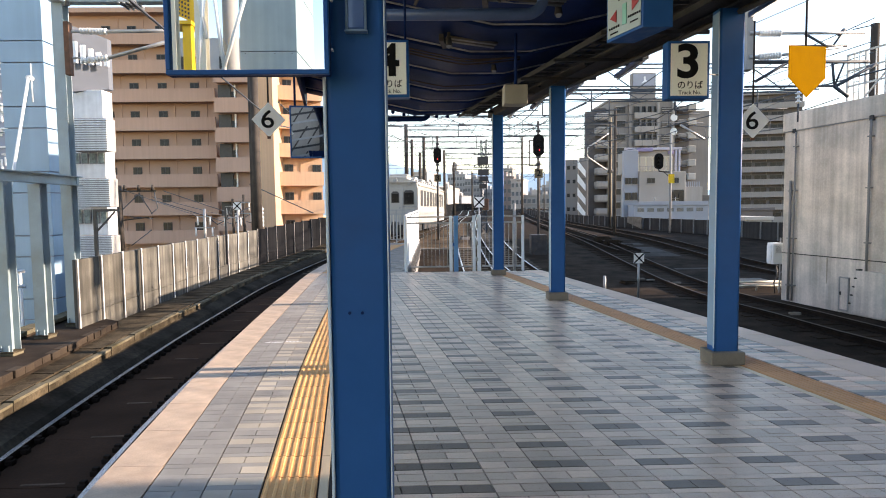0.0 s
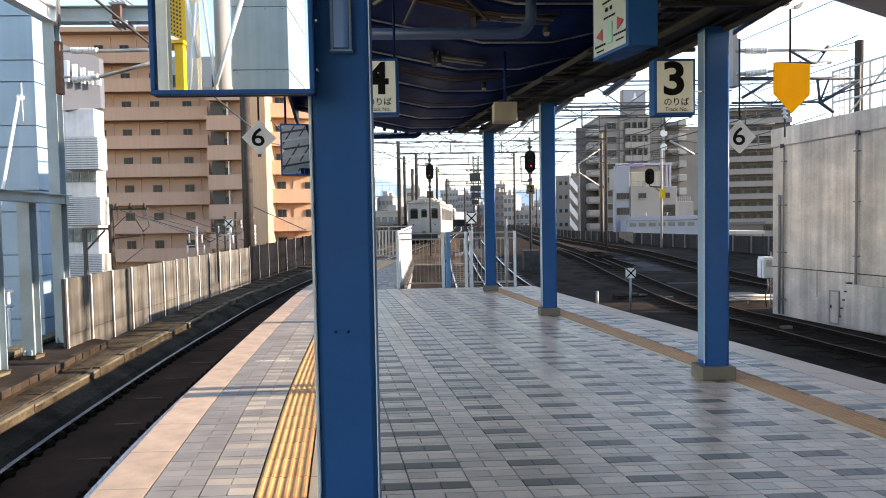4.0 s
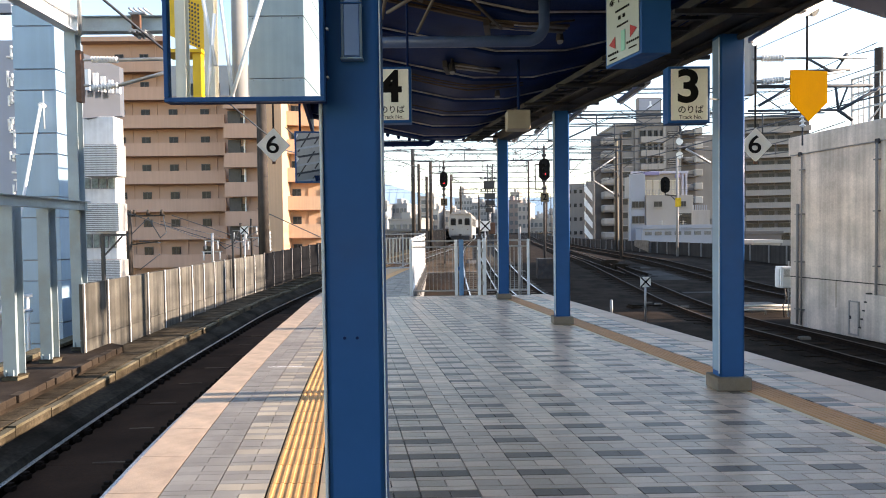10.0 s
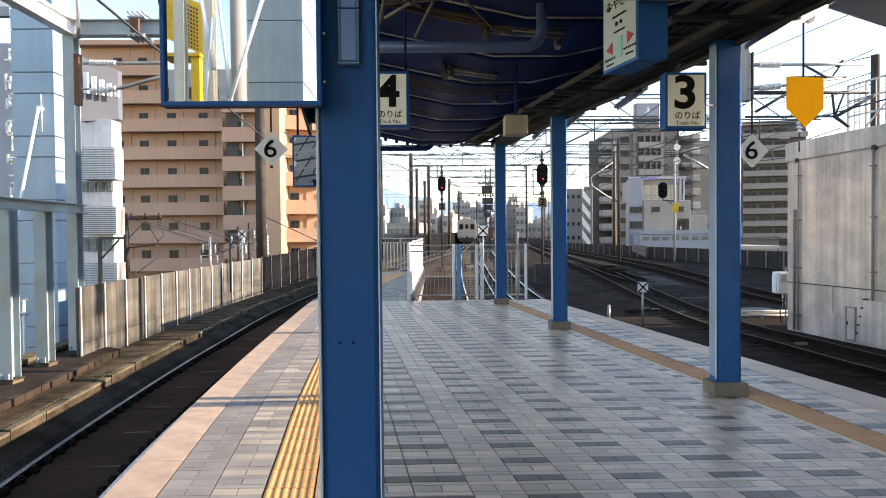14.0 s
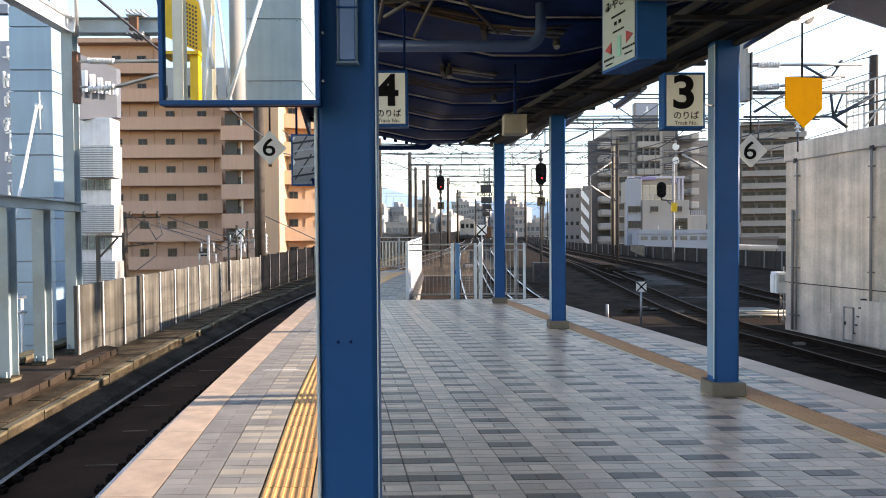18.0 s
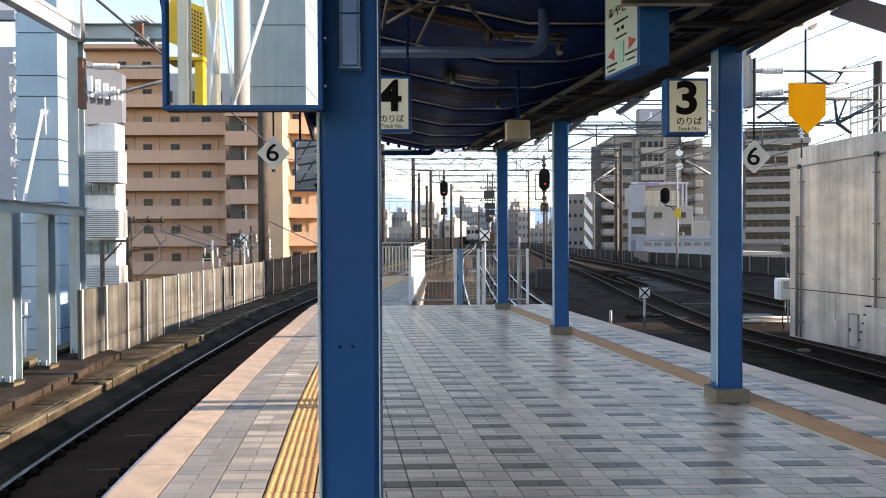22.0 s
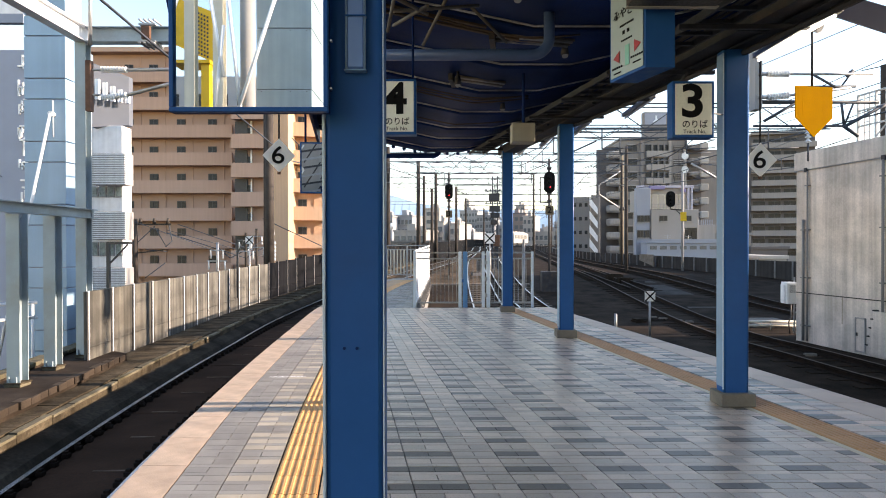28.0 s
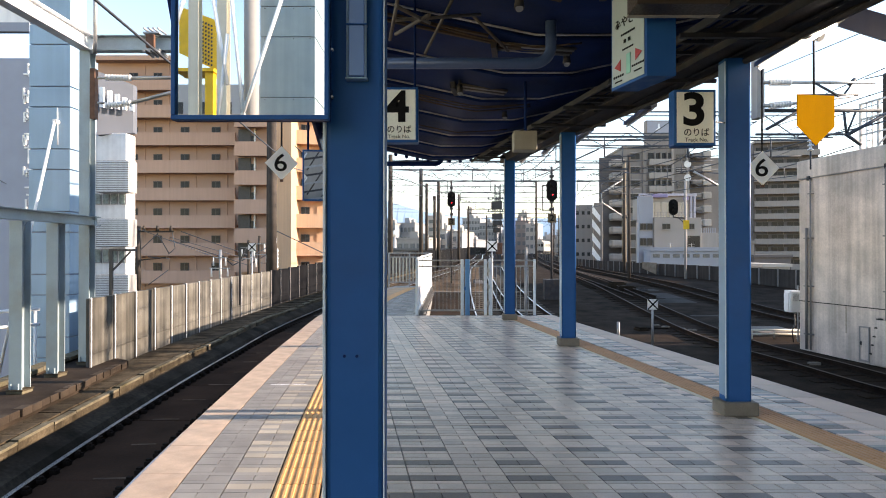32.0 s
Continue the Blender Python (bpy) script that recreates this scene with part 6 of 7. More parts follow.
# ---------- signals and marker posts ----------
OCHRE = material("dull_ochre_plate", (0.12, 0.085, 0.045), 0.7, 0.0, 0.3, 6, 40, 0.05)
def signal(x, d, zc, zbase, lit, plate_text, label, board=(0.24, 0.46), mast=None):
    s = thing("railway_signal", label, "signal", (x, d, 0), "signals")
    hw, hh = board
    b = B()
    if mast is None:
        rod(b, (0, 0.1, zbase), (0, 0.1, zc + 1.15), 0.06, 12)
        part("mast", b, DARKSTEEL, s)
    else:
        tube(b, [(0, 0.1, zc - hh + 0.1), (0.05, 0.1, zc - hh - 0.12), (mast, 0.1, zc - hh - 0.2)], 0.05, 8)
        bar(b, (mast - 0.4, 0.1, zc - hh - 0.2), (mast, 0.1, zc - hh - 0.55), 0.05, 0.05)
        part("bracket", b, DARKSTEEL, s)
    pts = []
    for i in range(20):
        a = i * math.pi / 10
        pts.append((hw * math.cos(a), 0, (hh - hw) * (1 if math.sin(a) >= 0 else -1) + hw * math.sin(a)))
    b = B()
    plate(b, [(p[0], p[1], p[2] + zc) for p in pts], 0.05)
    part("backboard", b, SIGNBLK, s, "black oval backboard")
    for i, dz in enumerate((0.26, 0.0, -0.26)):
        b = B()
        rod(b, (0, -0.22, zc + dz + 0.02), (0, 0.0, zc + dz), 0.1, 14, 0.11)
        h = part("hood", b, SIGNBLK, s)
        if lit and i == 2:
            b = B()
            rod(b, (0, -0.235, zc + dz + 0.02), (0, -0.222, zc + dz + 0.02), 0.024, 14)
            part("lamp", b, REDLAMP, s, "lit red lamp")
    if plate_text:
        part("number_plate", box(B(), -0.2, 0.2, 0.0, 0.02, zc - 1.55, zc - 1.12, 0.01), OCHRE, s, "dull ochre plate")
        bold("number", plate_text, 0.42, SIGNBLK, s, Matrix.Translation((0, -0.004, zc - 1.34)) @ FACE, 0.008)
    b = B()
    for dz in (-0.6, -0.95, 0.62) if mast is None else (0.1,):
        box(b, -0.1, 0.1, 0.02, 0.2, zc + dz, zc + dz + 0.12)
    part("clamp", b, DARKSTEEL, s)
    if mast is None:
        b = B()
        for z in np.arange(zbase + 0.5, zc - 0.5, 0.35):
            rod(b, (0.06, 0.12, z), (0.2, 0.12, z), 0.012, 6)
        part("ladder_rungs", b, DARKSTEEL, s)
    return s


signal(0.505, 36.0, 4.693, -0.6, True, "3", "black railway signal showing red beside the tracks")
sg = signal(5.231, 29.0, 4.511, -1.1, True, "2", "tall black railway signal showing red light", (0.27, 0.52))
part("relay_case", box(B(), -0.4, 0.35, -0.3, 0.3, -1.12, 0.25, 0.03), DARKSTEEL, sg, "dark equipment case")
for nm, q in (("frame_post", ((-0.43, 0.1, 3.56), (-0.43, 0.1, 4.75))), ("frame_bar", ((-0.455, 0.1, 3.56), (0.05, 0.1, 3.56))), ("frame_bar", ((-0.455, 0.1, 4.75), (0.05, 0.1, 4.75)))):
    part(nm, bar(B(), *q, 0.05, 0.05), DARKSTEEL, sg)
signal(15.25, 40.0, 4.521, -0.9, False, "", "black railway signal on a bracket", (0.31, 0.53), 0.8)
b = B()
rod(b, (16.075, 40.1, -1), (16.075, 40.1, 6.278), 0.08, 10)
tagged(part("steel_mast", b, GREYLIGHT), "grey steel mast that carries a signal", "mast")
tagged(part("yellow_plate", box(B(), 15.885, 16.258, 39.9, 39.99, 3.059, 3.656), YELLOW), "small yellow plate on a mast", "plate")


def cross_post(x, d, zc, zbase, half, label):
    s = thing("cross_marker", label, "marker", (x, d, 0), "cross markers")
    b = B()
    rod(b, (0, 0.02, zbase), (0, 0.02, zc), 0.03, 10)
    part("post", b, GALV, s)
    part("board", box(B(), -half, half, -0.01, 0.01, zc - half, zc + half), SIGNWHITE, s)
    b = B()
    for g in (1, -1):
        bar(b, (-half * 0.95 * g, -0.014, zc - half * 0.95), (half * 0.95 * g, -0.014, zc + half * 0.95), half * 0.26, 0.006, (0, 1, 0))
    part("cross", b, SIGNBLK, s)


cross_post(5.652, 16.3, 0.129, -1.12, 0.14, "white board with black cross on grey post")
cross_post(2.114, 26.0, 1.797, -1.1, 0.22, "white board with black cross beside tracks")
cross_post(-7.265, 23.0, 1.723, -0.7, 0.15, "white board with black cross above wall")
b = B()
rod(b, (5.302, 18.3, -1.15), (5.302, 18.3, -0.574), 0.045, 10)
tagged(part("stub_post", b, GALV), "short pale stub post beside the track", "post")
br = thing("bracket_post", "black steel post with a bracket arm", "post")
for x, d, y0, y1, arm in ((-6.857, 12.5, 443, 650, 0.5), (-6.71, 20.0, 440, 540, 0.2)):
    za, zc = 1.53 - (y1 - 447) / 1070 * d, 1.53 - (y0 - 447) / 1070 * d
    b = B()
    bar(b, (x, d, za), (x, d, zc), 0.06, 0.06)
    bar(b, (x - 0.03, d, zc), (x + arm, d, zc), 0.05, 0.05)
    bar(b, (x, d, zc - 0.45), (x + arm * 0.8, d, zc - 0.03), 0.03, 0.03)
    part("frame", b, FRAMEDK, br)

# ---------- catenary gantries ----------
def wire(name, pts, r, label):
    return tagged(part(name, tube(B(), pts, r, 5), WIRE), label, "wire", "overhead wires")


def gantry(d, xl, xr, z0, z1, bays, label, posts=True):
    g = thing("catenary_gantry", label, "gantry", (0, d, 0), "gantries")
    b = B()
    bar(b, (xl, 0, z0), (xr, 0, z0), 0.05, 0.05)
    part("lower_chord", b, WIRE, g)
    b = B()
    bar(b, (xl, 0, z1), (xr, 0, z1), 0.05, 0.05)
    part("upper_chord", b, WIRE, g)
    st = (xr - xl) / bays
    for i in range(bays):
        x = xl + i * st
        b = B()
        bar(b, (x, 0, z0 if i % 2 else z1), (x + st, 0, z1 if i % 2 else z0), 0.035, 0.035)
        part("diagonal", b, WIRE, g)
    if posts:
        for x in (xl, xr):
            b = B()
            rod(b, (x, 0, -1.15), (x, 0, z1 + 0.4), 0.17 if x == xl else 0.1, 12, 0.14 if x == xl else 0.09)
            part("post", b, POLE, g)
    for dz in (z0, z1):
        b = B()
        bar(b, (xl, 0.7, dz), (xr, 0.7, dz), 0.04, 0.04)
        part("rear_chord", b, WIRE, g)
    n = max(3, bays // 2)
    st = (xr - xl) / n
    for i in range(n):
        b = B()
        bar(b, (xl + i * st, 0.7 if i % 2 else 0, z0), (xl + (i + 1) * st, 0 if i % 2 else 0.7, z0), 0.04, 0.04)
        part("lacing", b, WIRE, g)
    for x in np.arange(xl + 2, xr - 1, 3.3):
        b = B()
        rod(b, (x, -0.05, z0), (x, -0.05, z0 - 0.8), 0.03, 6)
        rod(b, (x, -0.05, z0 - 0.8), (x + 1.2, -0.05, z0 - 0.75), 0.025, 6)
        part("drop_arm", b, WIRE, g)


gantry(24.0, -2.2, 15.5, 6.106, 7.115, 12, "steel lattice catenary gantry over the tracks", False)
gantry(30.0, -3.0, 14.0, 6.829, 7.446, 14, "steel lattice catenary gantry spanning the tracks", False)
gantry(39.0, -3.39, 12.0, 6.888, 7.435, 14, "slender catenary gantry on dark poles")
gantry(46.0, -1.677, 13.8, 6.99, 7.506, 14, "slender catenary gantry on dark weathered poles")
gantry(55.0, -0.411, 8.481, 6.979, 7.544, 10, "far slender catenary gantry on poles")
gantry(72.0, 1.884, 14.5, 7.519, 8.057, 12, "distant catenary gantry over the tracks")
gantry(90.0, 3.785, 16.5, 7.334, 8.007, 12, "distant thin catenary gantry over tracks")
gantry(115.0, 8.276, 22, 7.441, 8.194, 12, "very distant thin catenary gantry")
for px, yt, d, r in ((755, 325, 52, 0.14), (769, 348, 60, 0.16), (482, 190, 26, 0.2), (245, 400, 40, 0.18), (1572, 130, 20, 0.15)):
    b = B()
    x = (px - 784) / 1070 * d
    rod(b, (x, d, -1.2), (x, d, 1.53 - (yt - 447) / 1070 * d), r, 12, r * 0.85)
    if px == 245:
        bar(b, (x, d - 0.1, 2.9), (x + 2.4, d - 0.1, 2.9), 0.1, 0.1)
        bar(b, (x, d - 0.1, 1.0), (x + 1.9, d - 0.1, 1.2), 0.08, 0.08)
        for i in range(3):
            rod(b, (x + 0.4 + i * 0.9, d - 0.1, 2.95), (x + 0.4 + i * 0.9, d - 0.1, 3.3), 0.12, 8, 0.07)
    tagged(part("utility_pole", b, POLE), "weathered dark pole beside the railway", "pole")

OLIVEPOLE = material("olive_concrete_pole", (0.24, 0.21, 0.16), 0.85, 0.0, 0.2, 2, 40, 0.1, streak=0.4, spec=0.15)
op = thing("utility_pole", "pale olive concrete pole with pipe arms above the wall", "pole", (18.0, 60.0, 0))
b = B()
rod(b, (0, 0, -1.2), (0, 0, 10.7), 0.22, 14, 0.17)
part("pole", b, OLIVEPOLE, op)
b = B()
tube(b, [(0, -0.2, 4.95), (-2.3, -0.2, 6.5), (-2.3, -0.2, 7.4), (0, -0.2, 8.9)], 0.07, 8)
part("pipe_arm", b, GALV, op, "pale pipe arm")
b = B()
rod(b, (0, -0.2, 4.9), (0, -0.2, 5.2), 0.3, 12)
part("collar", b, DARKSTEEL, op)

# mast with transformer boxes in the middle of the tracks
EM = thing("equipment_mast", "lattice steel mast with dark transformer boxes", "mast", (3.807, 42.0, 0))
for sx in (-0.18, 0.18):
    for sy in (0, 0.36):
        b = B()
        bar(b, (sx, sy, -0.8), (sx, sy, 6.28), 0.05, 0.05)
        part("leg", b, WIRE, EM)
z = -0.5
while z < 5.926:
    b = B()
    bar(b, (-0.18, 0, z), (0.18, 0, z + 0.4), 0.03, 0.03)
    part("lacing", b, WIRE, EM)
    b = B()
    bar(b, (0.18, 0.36, z), (-0.18, 0.36, z + 0.4), 0.03, 0.03)
    part("lacing", b, WIRE, EM)
    z += 0.4
for x0, x1, y0, y1, m in ((869, 888, 357, 371, FRAMEDK), (870, 889, 379, 389, FRAMEDK), (872, 888, 391, 400, DARKSTEEL), (872, 884, 404, 412, DARKSTEEL), (877, 888, 430, 450, BRASS)):
    k = 42 / 1070
    part("transformer_box", box(B(), (x0 - 881) * k, (x1 - 881) * k, -0.4, -0.06, 1.53 - (y1 - 447) * k, 1.53 - (y0 - 447) * k, 0.02), m, EM)
for y in (353, 375, 402):
    z = 1.53 - (y - 447) * 42 / 1070
    b = B()
    bar(b, (-0.75, -0.2, z), (0.6, -0.2, z), 0.06, 0.06)
    for x in (-0.65, -0.35, 0.3):
        rod(b, (x, -0.2, z), (x, -0.2, z + 0.16), 0.05, 8)
    part("cross_arm", b, WIRE, EM)

# pole with insulators and drop wires above the wall
for px, d, ya, yb in ((390, 36, 442, 497), (459, 38, 418, 490), (440, 37, 425, 490)):
    k = d / 1070
    x = (px - 784) * k
    pm = thing("terminal_post", "pale pipe post with a small cross arm", "post", (x, d, 0), "terminal posts")
    b = B()
    rod(b, (0, 0, -1.2), (0, 0, 1.53 - (ya - 447) * k), 0.08, 10)
    part("pipe", b, GALV if px == 390 else POLE, pm)
    for yy, hw in ((ya + 14, 0.45), (ya + 33, 0.6)):
        z = 1.53 - (yy - 447) * k
        b = B()
        bar(b, (-hw, -0.1, z), (hw, -0.1, z), 0.07, 0.07)
        part("cross_arm", b, GALV, pm)
        for s in (-1, 1):
            b = B()
            rod(b, (s * hw * 0.8, -0.12, z - 0.5), (s * hw * 0.8, -0.12, z), 0.06, 8, 0.04)
            part("bushing", b, CERAMIC, pm)
b = B()
rod(b, (-9.723, 34, -1.2), (-9.723, 34, 8.902), 0.22, 14, 0.19)
tp = thing("utility_pole", "thick dark concrete utility pole beside the wall", "pole")
part("shaft", b, POLE, tp)
(part("pole_plate", box(B(), -9.543, -9.26, 33.6, 33.75, 2.065, 2.349, 0.01), WHITE, tp, "small white plate"))
for px in (486, 492):
    hi = thing("hanging_insulator", "hanging white insulator string beside a pole", "insulator")
    insulator(hi, ((px - 784) / 1070 * 34, 33.9, 0.64), ((px - 784) / 1070 * 34, 33.9, 1.752), 0.07, 5)
    b = B()
    bar(b, ((px - 784) / 1070 * 34, 33.9, 1.752), (-9.723, 33.95, 1.88), 0.04, 0.04)
    part("arm", b, GALV, hi)
for xa, ya, xb, yb, d in ((278, 413, 300, 450, 40), (304, 408, 310, 440, 40), (310, 440, 298, 450, 40), (298, 478, 262, 505, 40), (262, 455, 300, 458, 40), (320, 410, 440, 452, 42), (300, 425, 440, 470, 42), (390, 450, 412, 470, 37), (412, 470, 470, 440, 37), (440, 470, 470, 452, 38), (280, 413, 246, 445, 40), (470, 400, 580, 452, 36)):
    k = d / 1070
    wire("drop_wire", [((xa - 784) * k, d, 1.53 - (ya - 447) * k), ((xb - 784) * k, d, 1.53 - (yb - 447) * k)], 0.03, "thin dark drop wire")

# overhead wires, thin lines along the tracks
for line, zz in ((LEFT_TRACK, 4.3), (TRACK3, 4.3), (TRACK2, 4.3), (TRACK1, 4.3)):
    ds = [16 if line is TRACK3 else 3, 20, 30, 39, 46, 55, 72, 90, 115]
    wire("contact_wire", [(line(d), d, zz + RISE(d)) for d in ds], 0.018, "thin contact wire above the track")
    for a, c in zip(ds[1:], ds[2:]):
        pts = []
        for i in range(7):
            d = a + (c - a) * i / 6
            pts.append((line(d), d, zz + 0.75 + RISE(d) - 0.35 * (1 - (2 * i / 6 - 1) ** 2)))
        wire("messenger_wire", pts, 0.018, "sagging messenger wire above the track")
        if c <= 72:
            dr = thing("dropper_set", "thin vertical droppers under a messenger wire", "wire", (0, 0, 0), "overhead wires")
            for x, y, z in pts[1:-1]:
                b = B()
                rod(b, (x, y, z), (x, y, zz + RISE(y)), 0.012, 5)
                part("dropper", b, WIRE, dr)
def spans(*rows):
    """Thin wires between two points given by their bearing, height and distance."""
    for xa, ya, da, xb, yb, db in rows:
        wire("span_wire", [((xa - 784) / 1070 * da, da, 1.53 - (ya - 447) / 1070 * da), ((xb - 784) / 1070 * db, db, 1.53 - (yb - 447) / 1070 * db)],
             min(0.022, 0.0008 * min(da, db)), "thin dark span wire")


spans((145, -20, 10, 330, 135, 24), (1340, 135, 16, 1568, 40, 12), (1350, 215, 18, 1568, 120, 13), (1340, 290, 30, 1568, 200, 14),
      (1020, 300, 60, 1340, 215, 24), (1020, 330, 60, 1270, 262, 26), (690, 262, 22, 1040, 345, 90), (690, 310, 30, 900, 380, 100),
      (720, 300, 32, 880, 345, 80), (1068, 320, 50, 1270, 320, 50), (690, 283, 39, 1060, 290, 39), (0, 320, 24, 50, 345, 30))
spans((752, 255, 30, 850, 325, 44), (688, 300, 36, 745, 330, 50), (705, 345, 50, 745, 318, 42), (795, 292, 36, 842, 336, 52),
      (842, 295, 38, 884, 335, 52), (905, 352, 55, 950, 328, 44), (905, 300, 30, 985, 264, 26), (925, 338, 44, 1000, 288, 34),
      (1018, 350, 50, 1066, 300, 40), (1018, 282, 34, 1100, 245, 26), (690, 345, 55, 900, 352, 70), (690, 328, 46, 980, 331, 46))
spans((905, 362, 70, 1000, 340, 50), (1018, 297, 39, 1270, 300, 39), (1018, 258, 30, 1262, 260, 30), (1064, 325, 40, 1110, 345, 40),
      (690, 362, 80, 900, 366, 90), (690, 375, 90, 870, 378, 100), (690, 318, 42, 900, 322, 44), (690, 338, 52, 985, 342, 54),
      (690, 352, 60, 985, 356, 62), (690, 370, 76, 980, 372, 80), (760, 300, 39, 800, 340, 52), (830, 290, 34, 790, 330, 46))
spans((870, 300, 39, 840, 345, 56), (860, 345, 60, 900, 320, 46), (745, 345, 55, 790, 318, 44), (810, 350, 66, 850, 370, 80),
      (920, 300, 36, 960, 340, 50), (1020, 320, 44, 1090, 290, 34), (1030, 352, 60, 1100, 330, 46), (1280, 250, 24, 1340, 215, 18),
      (1020, 338, 50, 1135, 334, 50), (230, 400, 38, 420, 470, 44), (300, 420, 40, 480, 470, 46), (240, 395, 40, 163, 380, 30))
arm = thing("cantilever", "catenary bracket with white insulators above the track", "bracket")
for y, ye, x1 in ((146, 146, 1550), (187, 170, 1510)):
    zA, zB = 1.53 - (y - 447) / 1070 * 12, 1.53 - (ye - 447) / 1070 * 12
    insulator(arm, (6.482, 12.0, zA), (6.931, 12.0, zA + (zB - zA) * 0.2), 0.07, 8)
    b = B()
    rod(b, (6.292, 12.0, zA), (6.482, 12.0, zA), 0.04, 8)
    rod(b, (6.931, 12.0, zA + (zB - zA) * 0.2), ((x1 - 784) / 1070 * 12, 12.0, zB), 0.028, 8)
    part("tube", b, GALV, arm)
b = B()
rod(b, (7.357, 12.0, 4.917), (7.862, 12.0, 4.637), 0.025, 8)
part("tie", b, WIRE, arm)
for xa, ya, xb, yb, r in ((1345, 195, 1560, 196, 0.036), (1338, 238, 1500, 238, 0.025), (1357, 229, 1415, 196, 0.03), (1498, 240, 1572, 200, 0.035), (1498, 238, 1524, 256, 0.035), (1494, 196, 1499, 238, 0.025),
                          (1418, 169, 1519, 168, 0.028), (1516, 196, 1500, 236, 0.02), (1494, 168, 1512, 144, 0.02), (1504, 150, 1514, 140, 0.04)):
    b = B()
    rod(b, ((xa - 784) / 1070 * 12.1, 12.1, 1.53 - (ya - 447) / 1070 * 12.1), ((xb - 784) / 1070 * 12.1, 12.1, 1.53 - (yb - 447) / 1070 * 12.1), r, 8)
    part("tie", b, WIRE, arm)
hung = thing("hanging_insulator", "hanging ribbed insulator below a catenary bracket", "insulator")
insulator(hung, (7.362, 12.1, 3.554), (7.362, 12.1, 3.803), 0.06, 3)
b = B()
rod(b, (7.362, 12.1, 3.803), (7.362, 12.1, 4.368), 0.018, 6)
rod(b, (7.362, 12.1, 3.192), (7.362, 12.1, 3.554), 0.018, 6)
part("drop_rod", b, WIRE, hung)
for xa, ya, da, xb, yb, db in ((1340, 247, 24, 1568, 180, 15), (1345, 270, 26, 1430, 262, 22), (1345, 232, 20, 1568, 160, 14), (1530, 140, 14, 1568, 132, 13)):
    wire("span_wire", [((xa - 784) / 1070 * da, da, 1.53 - (ya - 447) / 1070 * da), ((xb - 784) / 1070 * db, db, 1.53 - (yb - 447) / 1070 * db)], 0.012, "thin dark span wire")
dev = tagged(part("switch_box", box(B(), 6.248, 6.396, 12.0, 12.25, 4.209, 5.486, 0.01), GREYLIGHT), "pale grey switch panel on a mast", "box")

for px, d, ya, xe, ye in ((1268, 26, 330, 1225, 305),):
    bk = thing("pole_bracket", "pale steel bracket arm on a catenary pole", "bracket")
    b = B()
    rod(b, ((px - 784) / 1070 * d, d - 0.2, 1.53 - (ya - 447) / 1070 * d), ((xe - 784) / 1070 * d, d - 0.2, 1.53 - (ye - 447) / 1070 * d), 0.05, 8)
    part("arm", b, GALV, bk)
for y in (291, 315):
    disc = thing("disc_insulator", "white round insulator on a span wire", "insulator", (13.727, 34.0, 1.53 - (y - 447) / 1070 * 34))
    b = B()
    rod(b, (0, -0.1, 0), (0, 0.1, 0), 0.2, 16, 0.12)
    part("disc", b, CERAMIC, disc)

# ---------- fittings of the concrete building ----------
RUSTWASH = material("brown_run_mark", (0.4, 0.34, 0.27), 0.9, 0.0, 0.3, 3, 30, 0.1)
part("joint", box(B(), 9.885, 9.91, 4, 16.8, 0.18, 0.205), GROUT, hut, "dark joint line")
part("joint", box(B(), 9.885, 9.91, 4, 16.8, 3.548, 3.556), GROUT, hut, "dark joint line")
b = B()
rod(b, (9.87, 16.75, 3.545), (9.87, 4.2, 3.545), 0.013, 8)
part("conduit", b, GALV, hut, "thin brownish conduit along the wall")
for dd in (16.4, 14.0):
    part("conduit_box", box(B(), 9.83, 9.89, dd - 0.055, dd + 0.055, 3.48, 3.6, 0.012), TRAY, hut, "small rusty junction box")
for dd, z0, z1, r in ((14.0, -1.1, 3.5, 0.03), (16.32, -1.1, 3.5, 0.022), (16.47, -1.1, 2.2, 0.034)):
    b = B()
    rod(b, (9.84, dd, z0), (9.84, dd, z1), r, 10)
    p = part("downpipe", b, GREYREND if r < 0.04 else BASE, hut)
    for z in (-0.7, 0.6, 1.9, 3.1):
        if z < z1:
            part("pipe_clip", box(B(), 9.8, 9.9, dd - 0.06, dd + 0.06, z, z + 0.03), GREYREND, p)
for dd, z0, z1, w in ((13.3, -0.7, 0.15, 0.05), (12.2, -0.2, 0.17, 0.03), (15.2, -0.5, 0.17, 0.03)):
    part("rust_streak", box(B(), 9.893, 9.8985, dd, dd + w, z0, z1), RUSTWASH, hut, "faint brown run mark")
for y0, y1, z0, z1 in ((14.5, 14.53, -1.12, -0.27), (14.77, 14.8, -1.12, -0.27), (14.5, 14.8, -0.3, -0.27), (14.5, 14.8, -1.12, -1.08)):
    part("hatch_frame", box(B(), 9.86, 9.898, y0, y1, z0, z1), GREYLIGHT, hut)
hd = part("hatch", box(B(), 9.87, 9.905, 14.53, 14.77, -1.08, -0.3, 0.01), CONC, hut, "small metal hatch")
part("hatch_handle", box(B(), 9.85, 9.869, 14.72, 14.76, -0.72, -0.64), DARKSTEEL, hd)
for i in range(5):
    d0, d1, zt = 11.8 if i == 0 else 14.2 + (i - 1) * 0.05, 14.2 + i * 0.05, -0.06 - i * 0.21
    part("step", box(B(), 9.78, 9.89, d0, d1, -1.12, zt), CONC, hut)
    part("step_nosing", box(B(), 9.77, 9.885, d1 - 0.06, d1 + 0.012, zt + 0.003, zt + 0.035), GROUT, hut, "dark step nosing")
turned(hut, 9.9, 16.8, HUT_TURN)
